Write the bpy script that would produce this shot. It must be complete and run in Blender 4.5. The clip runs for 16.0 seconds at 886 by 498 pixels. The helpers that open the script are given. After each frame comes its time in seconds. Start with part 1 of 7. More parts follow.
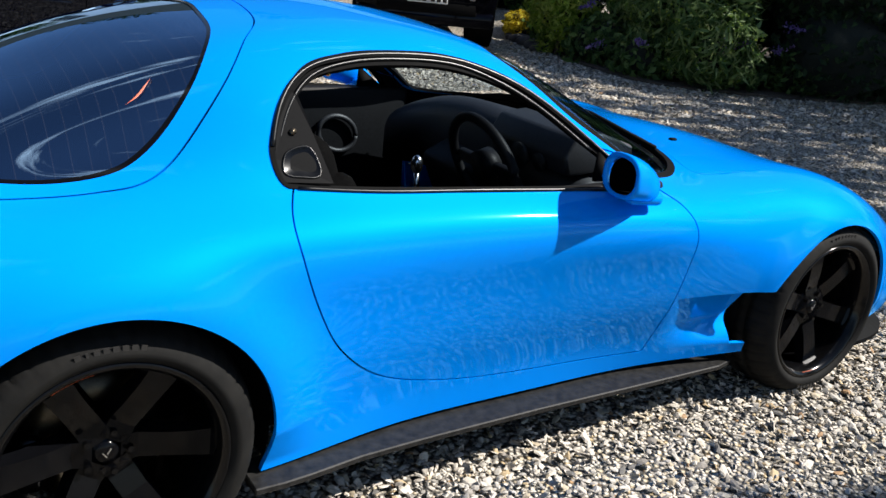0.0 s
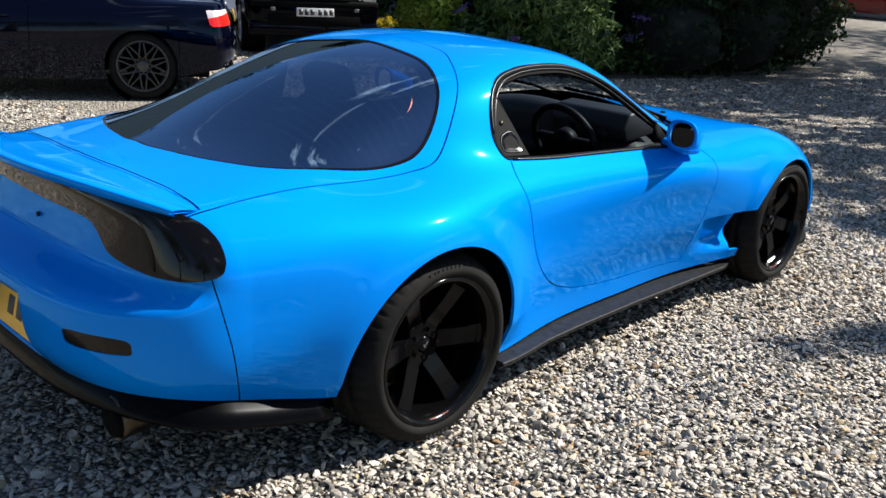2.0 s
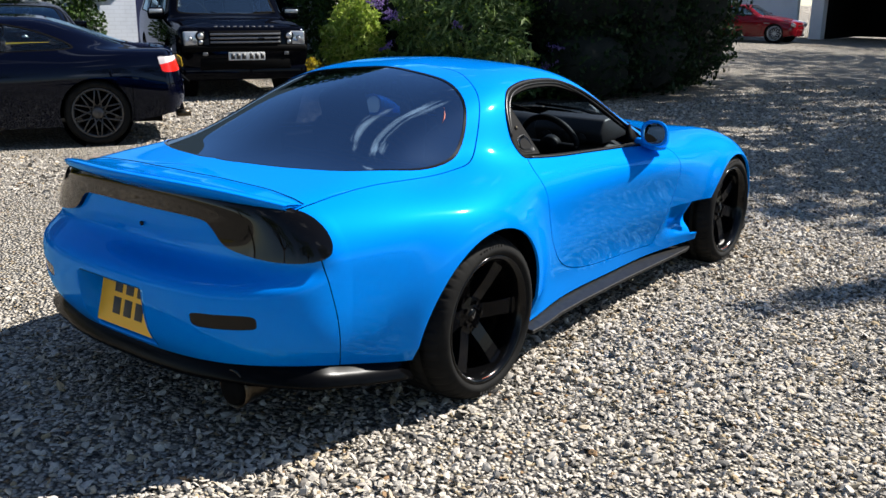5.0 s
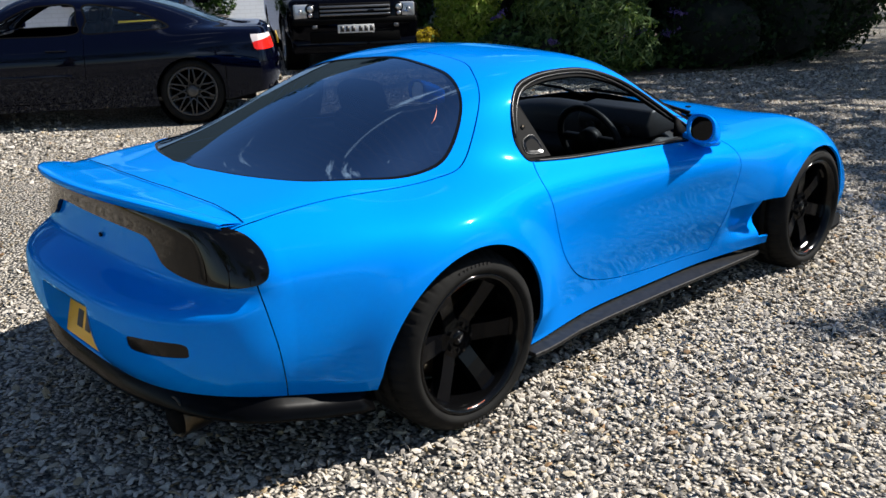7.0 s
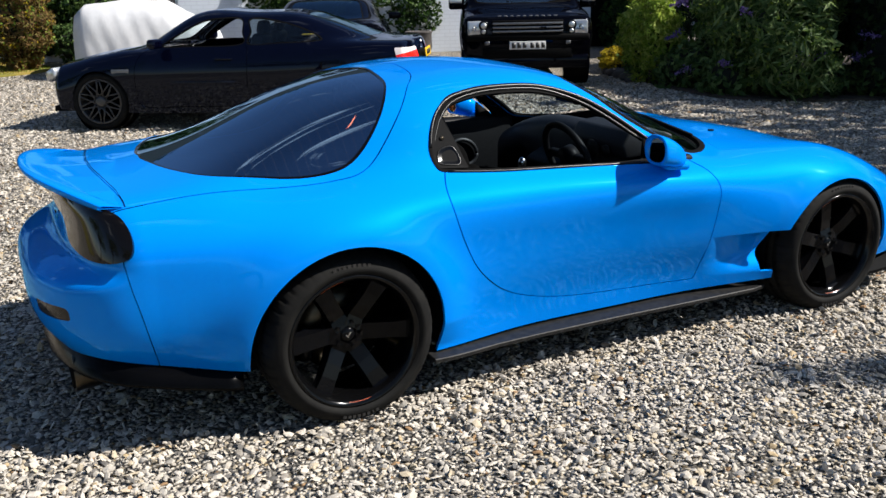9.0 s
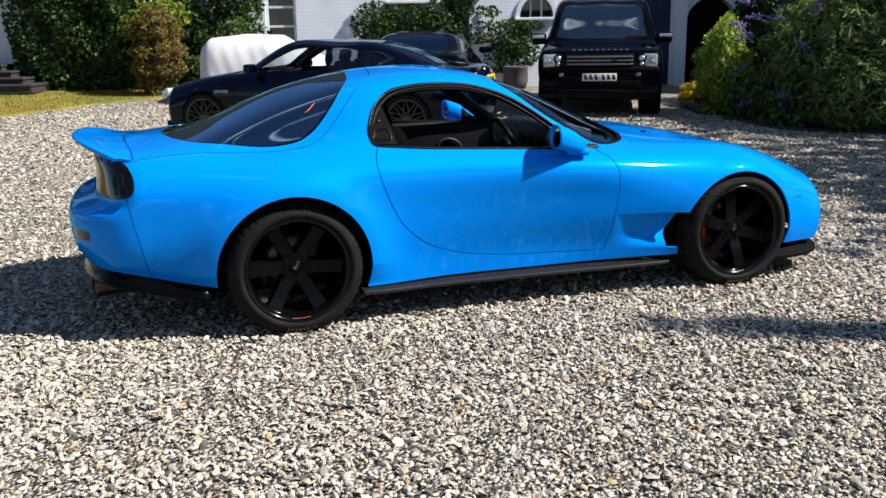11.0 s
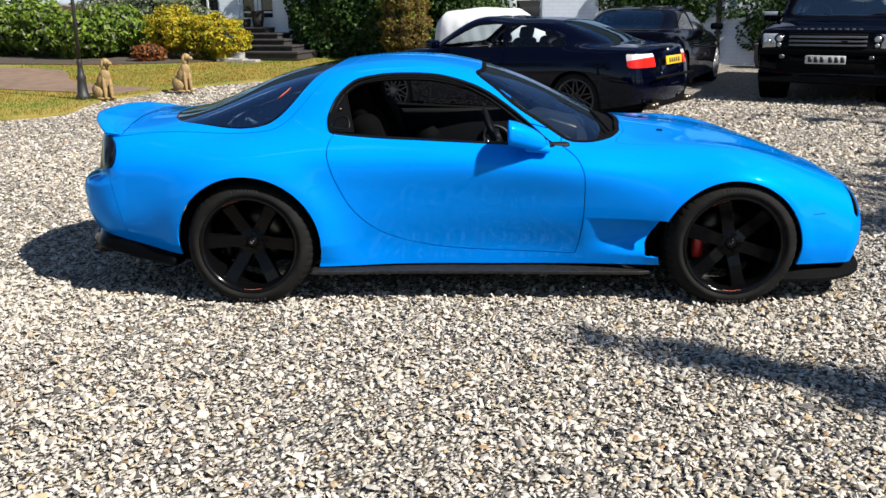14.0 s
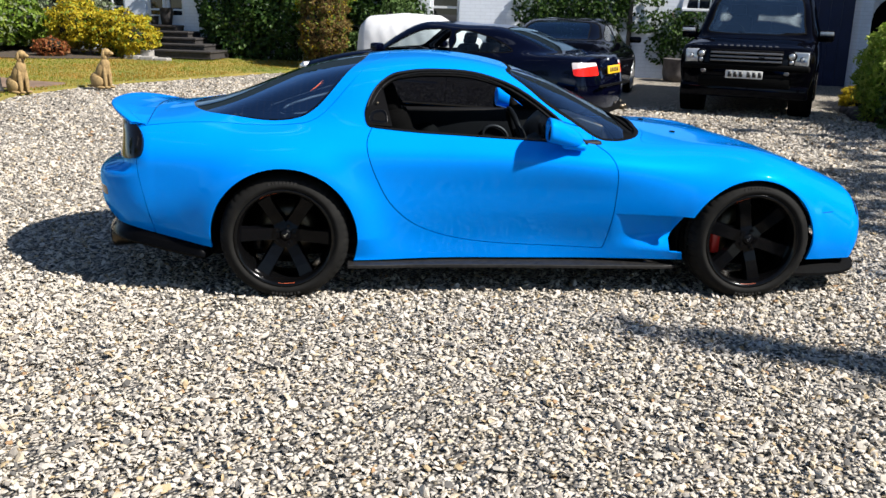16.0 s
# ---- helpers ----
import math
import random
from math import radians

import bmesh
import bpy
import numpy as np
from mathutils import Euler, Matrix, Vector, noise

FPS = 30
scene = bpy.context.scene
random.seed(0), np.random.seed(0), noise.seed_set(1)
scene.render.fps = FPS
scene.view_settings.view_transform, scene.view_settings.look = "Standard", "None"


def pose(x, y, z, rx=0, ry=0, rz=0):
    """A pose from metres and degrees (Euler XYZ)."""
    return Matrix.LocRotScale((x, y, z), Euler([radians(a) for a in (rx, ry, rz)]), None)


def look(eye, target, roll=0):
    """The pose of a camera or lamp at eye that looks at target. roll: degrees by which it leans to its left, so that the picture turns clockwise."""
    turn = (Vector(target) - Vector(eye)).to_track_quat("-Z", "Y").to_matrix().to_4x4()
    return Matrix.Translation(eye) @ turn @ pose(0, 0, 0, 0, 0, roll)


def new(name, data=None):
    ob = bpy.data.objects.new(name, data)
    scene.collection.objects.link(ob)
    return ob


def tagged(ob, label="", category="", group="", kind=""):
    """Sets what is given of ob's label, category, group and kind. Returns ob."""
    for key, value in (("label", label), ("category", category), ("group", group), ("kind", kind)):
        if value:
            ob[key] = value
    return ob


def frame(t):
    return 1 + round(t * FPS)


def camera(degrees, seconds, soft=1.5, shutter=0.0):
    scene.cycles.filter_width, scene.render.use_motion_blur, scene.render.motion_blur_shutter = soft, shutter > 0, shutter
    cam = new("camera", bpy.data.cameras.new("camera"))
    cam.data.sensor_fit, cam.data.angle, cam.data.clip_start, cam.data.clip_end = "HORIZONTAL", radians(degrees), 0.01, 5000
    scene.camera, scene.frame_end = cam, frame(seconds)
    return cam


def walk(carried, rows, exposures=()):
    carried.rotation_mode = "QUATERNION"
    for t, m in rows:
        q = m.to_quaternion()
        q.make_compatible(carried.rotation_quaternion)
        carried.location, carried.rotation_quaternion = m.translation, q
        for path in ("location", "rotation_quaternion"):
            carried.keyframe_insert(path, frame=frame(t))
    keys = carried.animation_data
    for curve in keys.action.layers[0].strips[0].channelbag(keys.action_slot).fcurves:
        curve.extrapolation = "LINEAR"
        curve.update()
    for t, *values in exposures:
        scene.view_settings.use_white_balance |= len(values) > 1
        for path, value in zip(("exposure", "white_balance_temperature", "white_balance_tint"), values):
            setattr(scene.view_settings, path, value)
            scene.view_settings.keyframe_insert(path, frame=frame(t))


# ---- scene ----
cam = camera(52.3, 16.0)
PATH = [
    (0, (-1.605, -2.567, 1.417), (-0.532, -1.01, 0.764), 5.9),
    (0.5, (-1.996, -2.712, 1.437), (-0.848, -1.214, 0.776), 4.1),
    (1, (-2.355, -2.775, 1.465), (-1.139, -1.322, 0.824), 3.4),
    (1.5, (-2.769, -2.726, 1.508), (-1.437, -1.383, 0.859), 2.7),
    (2, (-3.121, -2.705, 1.509), (-1.753, -1.386, 0.886), 2.8),
    (2.5, (-3.435, -2.655, 1.501), (-2.011, -1.397, 0.876), 2.7),
    (3, (-3.654, -2.569, 1.459), (-2.155, -1.398, 0.843), 1.7),
    (3.5, (-3.815, -2.644, 1.438), (-2.285, -1.485, 0.876), 0.9),
    (4, (-3.929, -2.717, 1.422), (-2.388, -1.554, 0.901), 0.8),
    (4.2, (-3.946, -2.72, 1.423), (-2.403, -1.555, 0.911), 0.8),
    (6.3, (-3.517, -2.7, 1.55), (-2.052, -1.475, 0.959), -0.5),
    (6.5, (-3.445, -2.701, 1.521), (-1.995, -1.448, 0.949), -0.9),
    (7, (-3.194, -2.906, 1.551), (-1.912, -1.498, 0.94), -1.2),
    (7.5, (-2.934, -3.058, 1.586), (-1.711, -1.616, 0.933), 0.2),
    (8, (-2.706, -3.267, 1.601), (-1.589, -1.727, 0.987), -0.7),
    (8.5, (-2.46, -3.519, 1.598), (-1.409, -1.929, 0.992), -0.6),
    (8.7, (-2.363, -3.581, 1.571), (-1.396, -1.934, 0.976), -0.7),
    (10.8, (-1.923, -4.92, 1.383), (-1.323, -3.073, 0.905), -1.6),
    (11, (-1.805, -4.994, 1.391), (-1.216, -3.142, 0.918), -0.8),
    (11.5, (-1.378, -5.098, 1.387), (-0.843, -3.218, 0.962), 0.3),
    (12, (-0.93, -5.206, 1.4), (-0.536, -3.285, 1.008), -0.1),
    (12.5, (-0.491, -5.253, 1.405), (-0.292, -3.306, 0.995), -0.1),
    (13, (-0.159, -5.185, 1.425), (-0.123, -3.244, 0.946), -0.5),
    (13.5, (-0.058, -5.219, 1.466), (-0.103, -3.284, 0.96), -0.9),
    (14, (-0.048, -5.244, 1.481), (-0.128, -3.317, 0.951), -0.6),
    (14.5, (-0.063, -5.243, 1.479), (-0.148, -3.32, 0.939), -0.5),
    (15, (-0.15, -5.272, 1.466), (-0.231, -3.348, 0.924), -0.3),
    (15.5, (-0.476, -5.321, 1.424), (-0.494, -3.392, 0.894), 0.6),
    (16, (-0.84, -5.303, 1.42), (-0.655, -3.378, 0.91), 1.7),
]
walk(cam, [(t, look(eye, target, roll)) for t, eye, target, roll in PATH],
     [(0.0, 1.20), (4.2, 1.20), (8.7, 0.96), (10.8, 1.02), (13.0, 1.03), (16.0, 1.14)])

# ---- sky and sun ----
SUN_WAY = Vector((0.88, -0.52, 1.0)).normalized()
world = bpy.data.worlds.new("sky")
scene.world = world
world.use_nodes = True
wn = world.node_tree
wn.nodes.clear()
w_out = wn.nodes.new("ShaderNodeOutputWorld")
w_bg = wn.nodes.new("ShaderNodeBackground")
w_sky = wn.nodes.new("ShaderNodeTexSky")
w_sky.sky_type = "NISHITA"
w_sky.sun_disc = False
w_sky.sun_elevation = math.asin(SUN_WAY.z)
w_sky.sun_rotation = math.atan2(SUN_WAY.x, SUN_WAY.y)
w_sky.air_density, w_sky.dust_density, w_sky.ozone_density = 0.85, 0.10, 3.0
w_coord = wn.nodes.new("ShaderNodeTexCoord")
w_map = wn.nodes.new("ShaderNodeMapping")
w_map.inputs["Scale"].default_value = (0.9, 2.0, 3.2)
w_map.inputs["Rotation"].default_value = (0, 0, radians(20))
w_noise = wn.nodes.new("ShaderNodeTexNoise")
w_noise.inputs["Scale"].default_value = 1.7
w_noise.inputs["Detail"].default_value = 8
w_noise.inputs["Roughness"].default_value = 0.62
w_ramp = wn.nodes.new("ShaderNodeValToRGB")
w_ramp.color_ramp.elements[0].position, w_ramp.color_ramp.elements[1].position = 0.585, 0.73
w_mix = wn.nodes.new("ShaderNodeMix")
w_mix.data_type = "RGBA"
w_mix.inputs[7].default_value = (19.0, 19.4, 20.0, 1)
wn.links.new(w_coord.outputs["Generated"], w_map.inputs["Vector"])
wn.links.new(w_map.outputs["Vector"], w_noise.inputs["Vector"])
wn.links.new(w_noise.outputs["Fac"], w_ramp.inputs["Fac"])
wn.links.new(w_ramp.outputs["Color"], w_mix.inputs[0])
wn.links.new(w_sky.outputs["Color"], w_mix.inputs[6])
wn.links.new(w_mix.outputs[2], w_bg.inputs["Color"])
w_bg.inputs["Strength"].default_value = 0.064
wn.links.new(w_bg.outputs["Background"], w_out.inputs["Surface"])
sun = new("sun", bpy.data.lights.new("sun", "SUN"))
sun.data.energy, sun.data.angle, sun.data.color = 4.9, radians(0.53), (1.0, 0.96, 0.90)
sun.matrix_world = look((0, 0, 30), Vector((0, 0, 30)) - SUN_WAY)

# ---- materials ----
def material(name, base=(0.5, 0.5, 0.5), rough=0.5, metal=0.0, coat=0.0, spec=0.5):
    m = bpy.data.materials.new(name)
    m.use_nodes = True
    b = m.node_tree.nodes["Principled BSDF"]
    b.inputs["Base Color"].default_value = (*base, 1)
    b.inputs["Roughness"].default_value = rough
    b.inputs["Metallic"].default_value = metal
    b.inputs["Coat Weight"].default_value = coat
    b.inputs["Coat Roughness"].default_value = 0.02
    b.inputs["Specular IOR Level"].default_value = spec
    return m


def add_node(m, kind, **values):
    n = m.node_tree.nodes.new(kind)
    for key, value in values.items():
        n.inputs[key.replace("_", " ")].default_value = value
    return n


def link(m, a, b):
    m.node_tree.links.new(a, b)


def bsdf(m):
    return m.node_tree.nodes["Principled BSDF"]


def ramp(m, fac, stops, constant=False):
    r = m.node_tree.nodes.new("ShaderNodeValToRGB")
    e = r.color_ramp.elements
    while len(e) < len(stops):
        e.new(0.5)
    for el, (p, c) in zip(e, stops):
        el.position, el.color = p, (*c, 1)
    if constant:
        r.color_ramp.interpolation = "CONSTANT"
    link(m, fac, r.inputs["Fac"])
    return r.outputs["Color"]


def noise_tex(m, scale, detail=5.0, rough=0.6, stretch=None):
    co = m.node_tree.nodes.new("ShaderNodeTexCoord")
    n = add_node(m, "ShaderNodeTexNoise", Scale=scale, Detail=detail, Roughness=rough)
    if stretch:
        mp = m.node_tree.nodes.new("ShaderNodeMapping")
        mp.inputs["Scale"].default_value = stretch
        link(m, co.outputs["Object"], mp.inputs["Vector"])
        link(m, mp.outputs["Vector"], n.inputs["Vector"])
    else:
        link(m, co.outputs["Object"], n.inputs["Vector"])
    return n.outputs["Fac"]


def bumped(m, height, strength=0.3, distance=0.01):
    b = add_node(m, "ShaderNodeBump", Strength=strength, Distance=distance)
    link(m, height, b.inputs["Height"])
    link(m, b.outputs["Normal"], bsdf(m).inputs["Normal"])
    return m


def mottled(name, dark, light, scale, rough=0.8, bump=0.3, distance=0.01, metal=0.0, coat=0.0, detail=6.0, stretch=None, spread=0.22):
    """A surface whose colour runs between two tones, with relief from the same grain."""
    m = material(name, light, rough, metal, coat)
    f = noise_tex(m, scale, detail, 0.62, stretch)
    link(m, ramp(m, f, [(0.5 - spread, dark), (0.5 + spread, light)]), bsdf(m).inputs["Base Color"])
    return bumped(m, f, bump, distance)


def paint(name, base, ior=1.5, tint=(1.0, 1.0, 1.0), flake=0.0):
    """Car paint: a coloured coat with fine metal flake under a hard lacquer that mirrors sharply, with a trace of haze and orange peel."""
    m = material(name, base, 0.46, flake, 0.0, 0.0)
    b = bsdf(m)
    nt = m.node_tree
    f = noise_tex(m, 3.0, 8, 0.7)
    link(m, ramp(m, f, [(0.35, base), (0.8, tuple(c * 0.95 for c in base))]), b.inputs["Base Color"])
    peel = add_node(m, "ShaderNodeBump", Strength=0.03, Distance=0.0012)
    link(m, noise_tex(m, 60.0, 3, 0.5), peel.inputs["Height"])
    sharp = add_node(m, "ShaderNodeBsdfGlossy", Color=(*tint, 1), Roughness=0.006)
    haze = add_node(m, "ShaderNodeBsdfGlossy", Color=(*tint, 1), Roughness=0.085)
    for g in (sharp, haze):
        link(m, peel.outputs["Normal"], g.inputs["Normal"])
    lacquer, top = nt.nodes.new("ShaderNodeMixShader"), nt.nodes.new("ShaderNodeMixShader")
    lacquer.inputs[0].default_value = 0.08
    link(m, sharp.outputs[0], lacquer.inputs[1])
    link(m, haze.outputs[0], lacquer.inputs[2])
    fres = add_node(m, "ShaderNodeFresnel", IOR=ior)
    link(m, fres.outputs[0], top.inputs[0])
    link(m, b.outputs[0], top.inputs[1])
    link(m, lacquer.outputs[0], top.inputs[2])
    link(m, top.outputs[0], nt.nodes["Material Output"].inputs["Surface"])
    return m


def pane_gloss(m, ior):
    """How much a thin pane mirrors at each angle, alike from both of its sides."""
    low = ((ior - 1) / (ior + 1)) ** 2
    facing = add_node(m, "ShaderNodeLayerWeight", Blend=0.5)
    steep, share = m.node_tree.nodes.new("ShaderNodeMath"), m.node_tree.nodes.new("ShaderNodeMath")
    steep.operation, steep.inputs[1].default_value = "POWER", 5.0
    share.operation, share.inputs[1].default_value, share.inputs[2].default_value = "MULTIPLY_ADD", 1.0 - low, low
    link(m, facing.outputs["Facing"], steep.inputs[0])
    link(m, steep.outputs[0], share.inputs[0])
    return share.outputs[0]


def glass(name, tint=(0.8, 0.85, 0.85), ior=1.5, sheen=(1.0, 1.0, 1.0)):
    """A thin pane: see-through with a tint, and a mirror at flat angles."""
    m = bpy.data.materials.new(name)
    m.use_nodes = True
    nt = m.node_tree
    nt.nodes.remove(bsdf(m))
    clear = add_node(m, "ShaderNodeBsdfTransparent", Color=(*tint, 1))
    gloss = add_node(m, "ShaderNodeBsdfGlossy", Color=(*sheen, 1), Roughness=0.006)
    top = nt.nodes.new("ShaderNodeMixShader")
    link(m, pane_gloss(m, ior), top.inputs[0])
    link(m, clear.outputs[0], top.inputs[1])
    link(m, gloss.outputs[0], top.inputs[2])
    link(m, top.outputs[0], nt.nodes["Material Output"].inputs["Surface"])
    return m


M_BLUE = paint("azure_paint", (0.0, 0.200, 0.72), 1.5, (0.20, 0.58, 0.98), 0.07)
M_BLACKTRIM = mottled("black_trim", (0.0015, 0.0015, 0.0016), (0.0035, 0.0035, 0.0036), 60, 0.72, 0.1, 0.001)
bsdf(M_BLACKTRIM).inputs["Specular IOR Level"].default_value = 0.05
M_RUBBER = mottled("tyre_rubber", (0.004, 0.004, 0.004), (0.011, 0.0105, 0.0095), 14, 0.75, 0.2, 0.002)
bsdf(M_RUBBER).inputs["Specular IOR Level"].default_value = 0.12
M_RIM = material("black_rim", (0.0018, 0.0019, 0.0024), 0.15, 0.0, 0.0, 0.14)
M_LIP = material("polished_black_lip", (0.002, 0.002, 0.0022), 0.15, 0.0, 0.0, 0.22)
M_LINER = material("dark_liner", (0.004, 0.004, 0.004), 0.9, 0.0, 0.0, 0.05)


def heated_glass():
    """Dark tinted glass with fine heating lines printed across it: part see-through, part mirror."""
    m = bpy.data.materials.new("heated_tinted_glass")
    m.use_nodes = True
    m.node_tree.nodes.remove(bsdf(m))
    out = m.node_tree.nodes["Material Output"]
    co = m.node_tree.nodes.new("ShaderNodeTexCoord")
    sep = m.node_tree.nodes.new("ShaderNodeSeparateXYZ")
    link(m, co.outputs["Object"], sep.inputs[0])
    k = m.node_tree.nodes.new("ShaderNodeMath")
    k.operation, k.inputs[1].default_value = "MULTIPLY", 27.0
    fr = m.node_tree.nodes.new("ShaderNodeMath")
    fr.operation = "FRACT"
    link(m, sep.outputs["X"], k.inputs[0])
    link(m, k.outputs[0], fr.inputs[0])
    lines = ramp(m, fr.outputs[0], [(0.0, (0.35,) * 3), (0.05, (0.0,) * 3), (1.0, (0.0,) * 3)])
    clear = add_node(m, "ShaderNodeBsdfTransparent", Color=(0.05, 0.07, 0.11, 1))
    wire = add_node(m, "ShaderNodeBsdfDiffuse", Color=(0.055, 0.05, 0.05, 1))
    body = m.node_tree.nodes.new("ShaderNodeMixShader")
    link(m, lines, body.inputs[0])
    link(m, clear.outputs[0], body.inputs[1])
    link(m, wire.outputs[0], body.inputs[2])
    gloss = add_node(m, "ShaderNodeBsdfGlossy", Color=(0.46, 0.70, 1.0, 1), Roughness=0.006)
    top = m.node_tree.nodes.new("ShaderNodeMixShader")
    link(m, pane_gloss(m, 3.2), top.inputs[0])
    link(m, body.outputs[0], top.inputs[1])
    link(m, gloss.outputs[0], top.inputs[2])
    link(m, top.outputs[0], out.inputs["Surface"])
    return m


M_HEATED = heated_glass()
M_CHROME = material("bright_trim", (0.72, 0.72, 0.72), 0.18, 1.0)
M_STEEL = mottled("burnt_steel", (0.03, 0.025, 0.018), (0.11, 0.09, 0.065), 20, 0.35, 0.1, 0.001, 1.0)
M_ORANGE = material("orange_print", (0.45, 0.07, 0.015), 0.5)
M_RED = material("red_caliper", (0.55, 0.02, 0.015), 0.35, 0, 0.5)
M_SMOKE = material("smoked_lens", (0.003, 0.0022, 0.0016), 0.04, 0.0, 0.0, 0.30)
M_MARKER = material("smoked_marker", (0.010, 0.008, 0.006), 0.12, 0.0, 0.0, 0.15)
M_MIRROR = material("mirror_glass", (0.85, 0.85, 0.85), 0.01, 1.0)
M_CABIN = mottled("cabin_vinyl", (0.004, 0.004, 0.0045), (0.008, 0.008, 0.009), 120, 0.5, 0.3, 0.002)
bsdf(M_CABIN).inputs["Specular IOR Level"].default_value = 0.1
M_SEAT = mottled("seat_cloth", (0.0012, 0.0012, 0.0013), (0.003, 0.003, 0.003), 160, 0.9, 0.3, 0.002)
bsdf(M_SEAT).inputs["Specular IOR Level"].default_value = 0.03
M_DASH = mottled("dashboard_vinyl", (0.012, 0.012, 0.014), (0.022, 0.022, 0.025), 140, 0.5, 0.3, 0.002)
bsdf(M_DASH).inputs["Specular IOR Level"].default_value = 0.4
M_GLOSSBLACK = material("gloss_black_lip", (0.0012, 0.0012, 0.0014), 0.22, 0.0, 0.0, 0.06)
M_SHIELD = glass("windscreen_glass", (0.62, 0.72, 0.78), 2.0, (0.55, 0.75, 1.0))
M_SKIRT = mottled("scuffed_black_plastic", (0.006, 0.006, 0.006), (0.022, 0.021, 0.020), 40, 0.5, 0.2, 0.001)
bsdf(M_SKIRT).inputs["Specular IOR Level"].default_value = 0.12
M_PANEL = mottled("grey_panel", (0.002, 0.002, 0.0023), (0.004, 0.004, 0.0045), 200, 0.6, 0.1, 0.0005)
bsdf(M_PANEL).inputs["Specular IOR Level"].default_value = 0.05
M_TYREMARK = material("tyre_print", (0.020, 0.019, 0.018), 0.7, 0.0, 0.0, 0.2)

# ---- building tools ----
def part(name, bm, mat, parent=None, label="", smooth=True):
    """Links a bmesh as one mesh object under a thing or part."""
    me = bpy.data.meshes.new(name)
    bm.to_mesh(me)
    bm.free()
    for p in me.polygons:
        p.use_smooth = smooth
    me.materials.append(mat)
    ob = new(name, me)
    if parent is not None:
        ob.parent = parent
    if label:
        ob["label"] = label
    return ob


def thing(name, label, category, at=None, group="", kind=""):
    ob = new(name)
    if at is not None:
        ob.matrix_world = at
    return tagged(ob, label, category, group, kind)


def raw(name, verts, faces, mat, parent=None, label="", smooth=True, normals=None):
    me = bpy.data.meshes.new(name)
    me.from_pydata([tuple(map(float, v)) for v in verts], [], [tuple(map(int, f)) for f in faces])
    me.polygons.foreach_set("use_smooth", [smooth] * len(me.polygons))
    if normals is not None:
        me.normals_split_custom_set_from_vertices([tuple(map(float, n)) for n in normals])
    me.materials.append(mat)
    ob = new(name, me)
    if parent is not None:
        ob.parent = parent
    if label:
        ob["label"] = label
    return ob


def add_box(bm, size, at=(0, 0, 0), turn=(0, 0, 0), bevel=0.0, segments=2):
    r = bmesh.ops.create_cube(bm, size=1, matrix=pose(*at, *turn) @ Matrix.Diagonal((*size, 1)))
    if bevel:
        es = list({e for v in r["verts"] for e in v.link_edges})
        bmesh.ops.bevel(bm, geom=es, offset=bevel, segments=segments, affect="EDGES", profile=0.5)
    return bm


def box(size, at=(0, 0, 0), turn=(0, 0, 0), bevel=0.0, segments=2):
    return add_box(bmesh.new(), size, at, turn, bevel, segments)


def add_cyl(bm, r1, r2, depth, m, segments=24):
    bmesh.ops.create_cone(bm, cap_ends=True, segments=segments, radius1=r1, radius2=r2, depth=depth, matrix=m)
    return bm


def cyl(r1, r2, depth, m=Matrix(), segments=24):
    return add_cyl(bmesh.new(), r1, r2, depth, m, segments)


def lathe(profile, segments=64, axis="y", bm=None):
    """Turns a profile of (radius, along) round an axis."""
    bm = bm or bmesh.new()
    rings = []
    for r, a in profile:
        ring = []
        for i in range(segments):
            c, s = math.cos(2 * math.pi * i / segments), math.sin(2 * math.pi * i / segments)
            ring.append(bm.verts.new((r * c, a, r * s) if axis == "y" else (r * c, r * s, a)))
        rings.append(ring)
    for a, b in zip(rings, rings[1:]):
        for i in range(segments):
            j = (i + 1) % segments
            bm.faces.new((a[i], a[j], b[j], b[i]))
    bmesh.ops.recalc_face_normals(bm, faces=bm.faces)
    return bm


def tube(points, radius, sides=8, bm=None, taper=None):
    """A round bar along points."""
    bm = bm or bmesh.new()
    pts = [Vector(p) for p in points]
    rings = []
    for i, p in enumerate(pts):
        d = (pts[min(i + 1, len(pts) - 1)] - pts[max(i - 1, 0)]).normalized()
        q = d.to_track_quat("Z", "Y").to_matrix()
        r = radius if taper is None else radius + (taper - radius) * i / (len(pts) - 1)
        rings.append([bm.verts.new(p + q @ Vector((r * math.cos(2 * math.pi * k / sides), r * math.sin(2 * math.pi * k / sides), 0))) for k in range(sides)])
    for a, b in zip(rings, rings[1:]):
        for k in range(sides):
            bm.faces.new((a[k], a[(k + 1) % sides], b[(k + 1) % sides], b[k]))
    bm.faces.new(rings[0][::-1])
    bm.faces.new(rings[-1])
    return bm


def prism(outline, depth, at=Matrix(), bevel=0.0):
    """A plate: an outline in x and z, thick along y from 0 to depth."""
    bm = bmesh.new()
    a = [bm.verts.new((x, 0, z)) for x, z in outline]
    b = [bm.verts.new((x, depth, z)) for x, z in outline]
    n = len(a)
    bm.faces.new(a)
    bm.faces.new(b[::-1])
    for i in range(n):
        bm.faces.new((a[(i + 1) % n], a[i], b[i], b[(i + 1) % n]))
    bmesh.ops.recalc_face_normals(bm, faces=bm.faces)
    if bevel:
        bmesh.ops.bevel(bm, geom=list(bm.edges), offset=bevel, segments=2, affect="EDGES", profile=0.5)
    bmesh.ops.transform(bm, matrix=at, verts=bm.verts)
    return bm


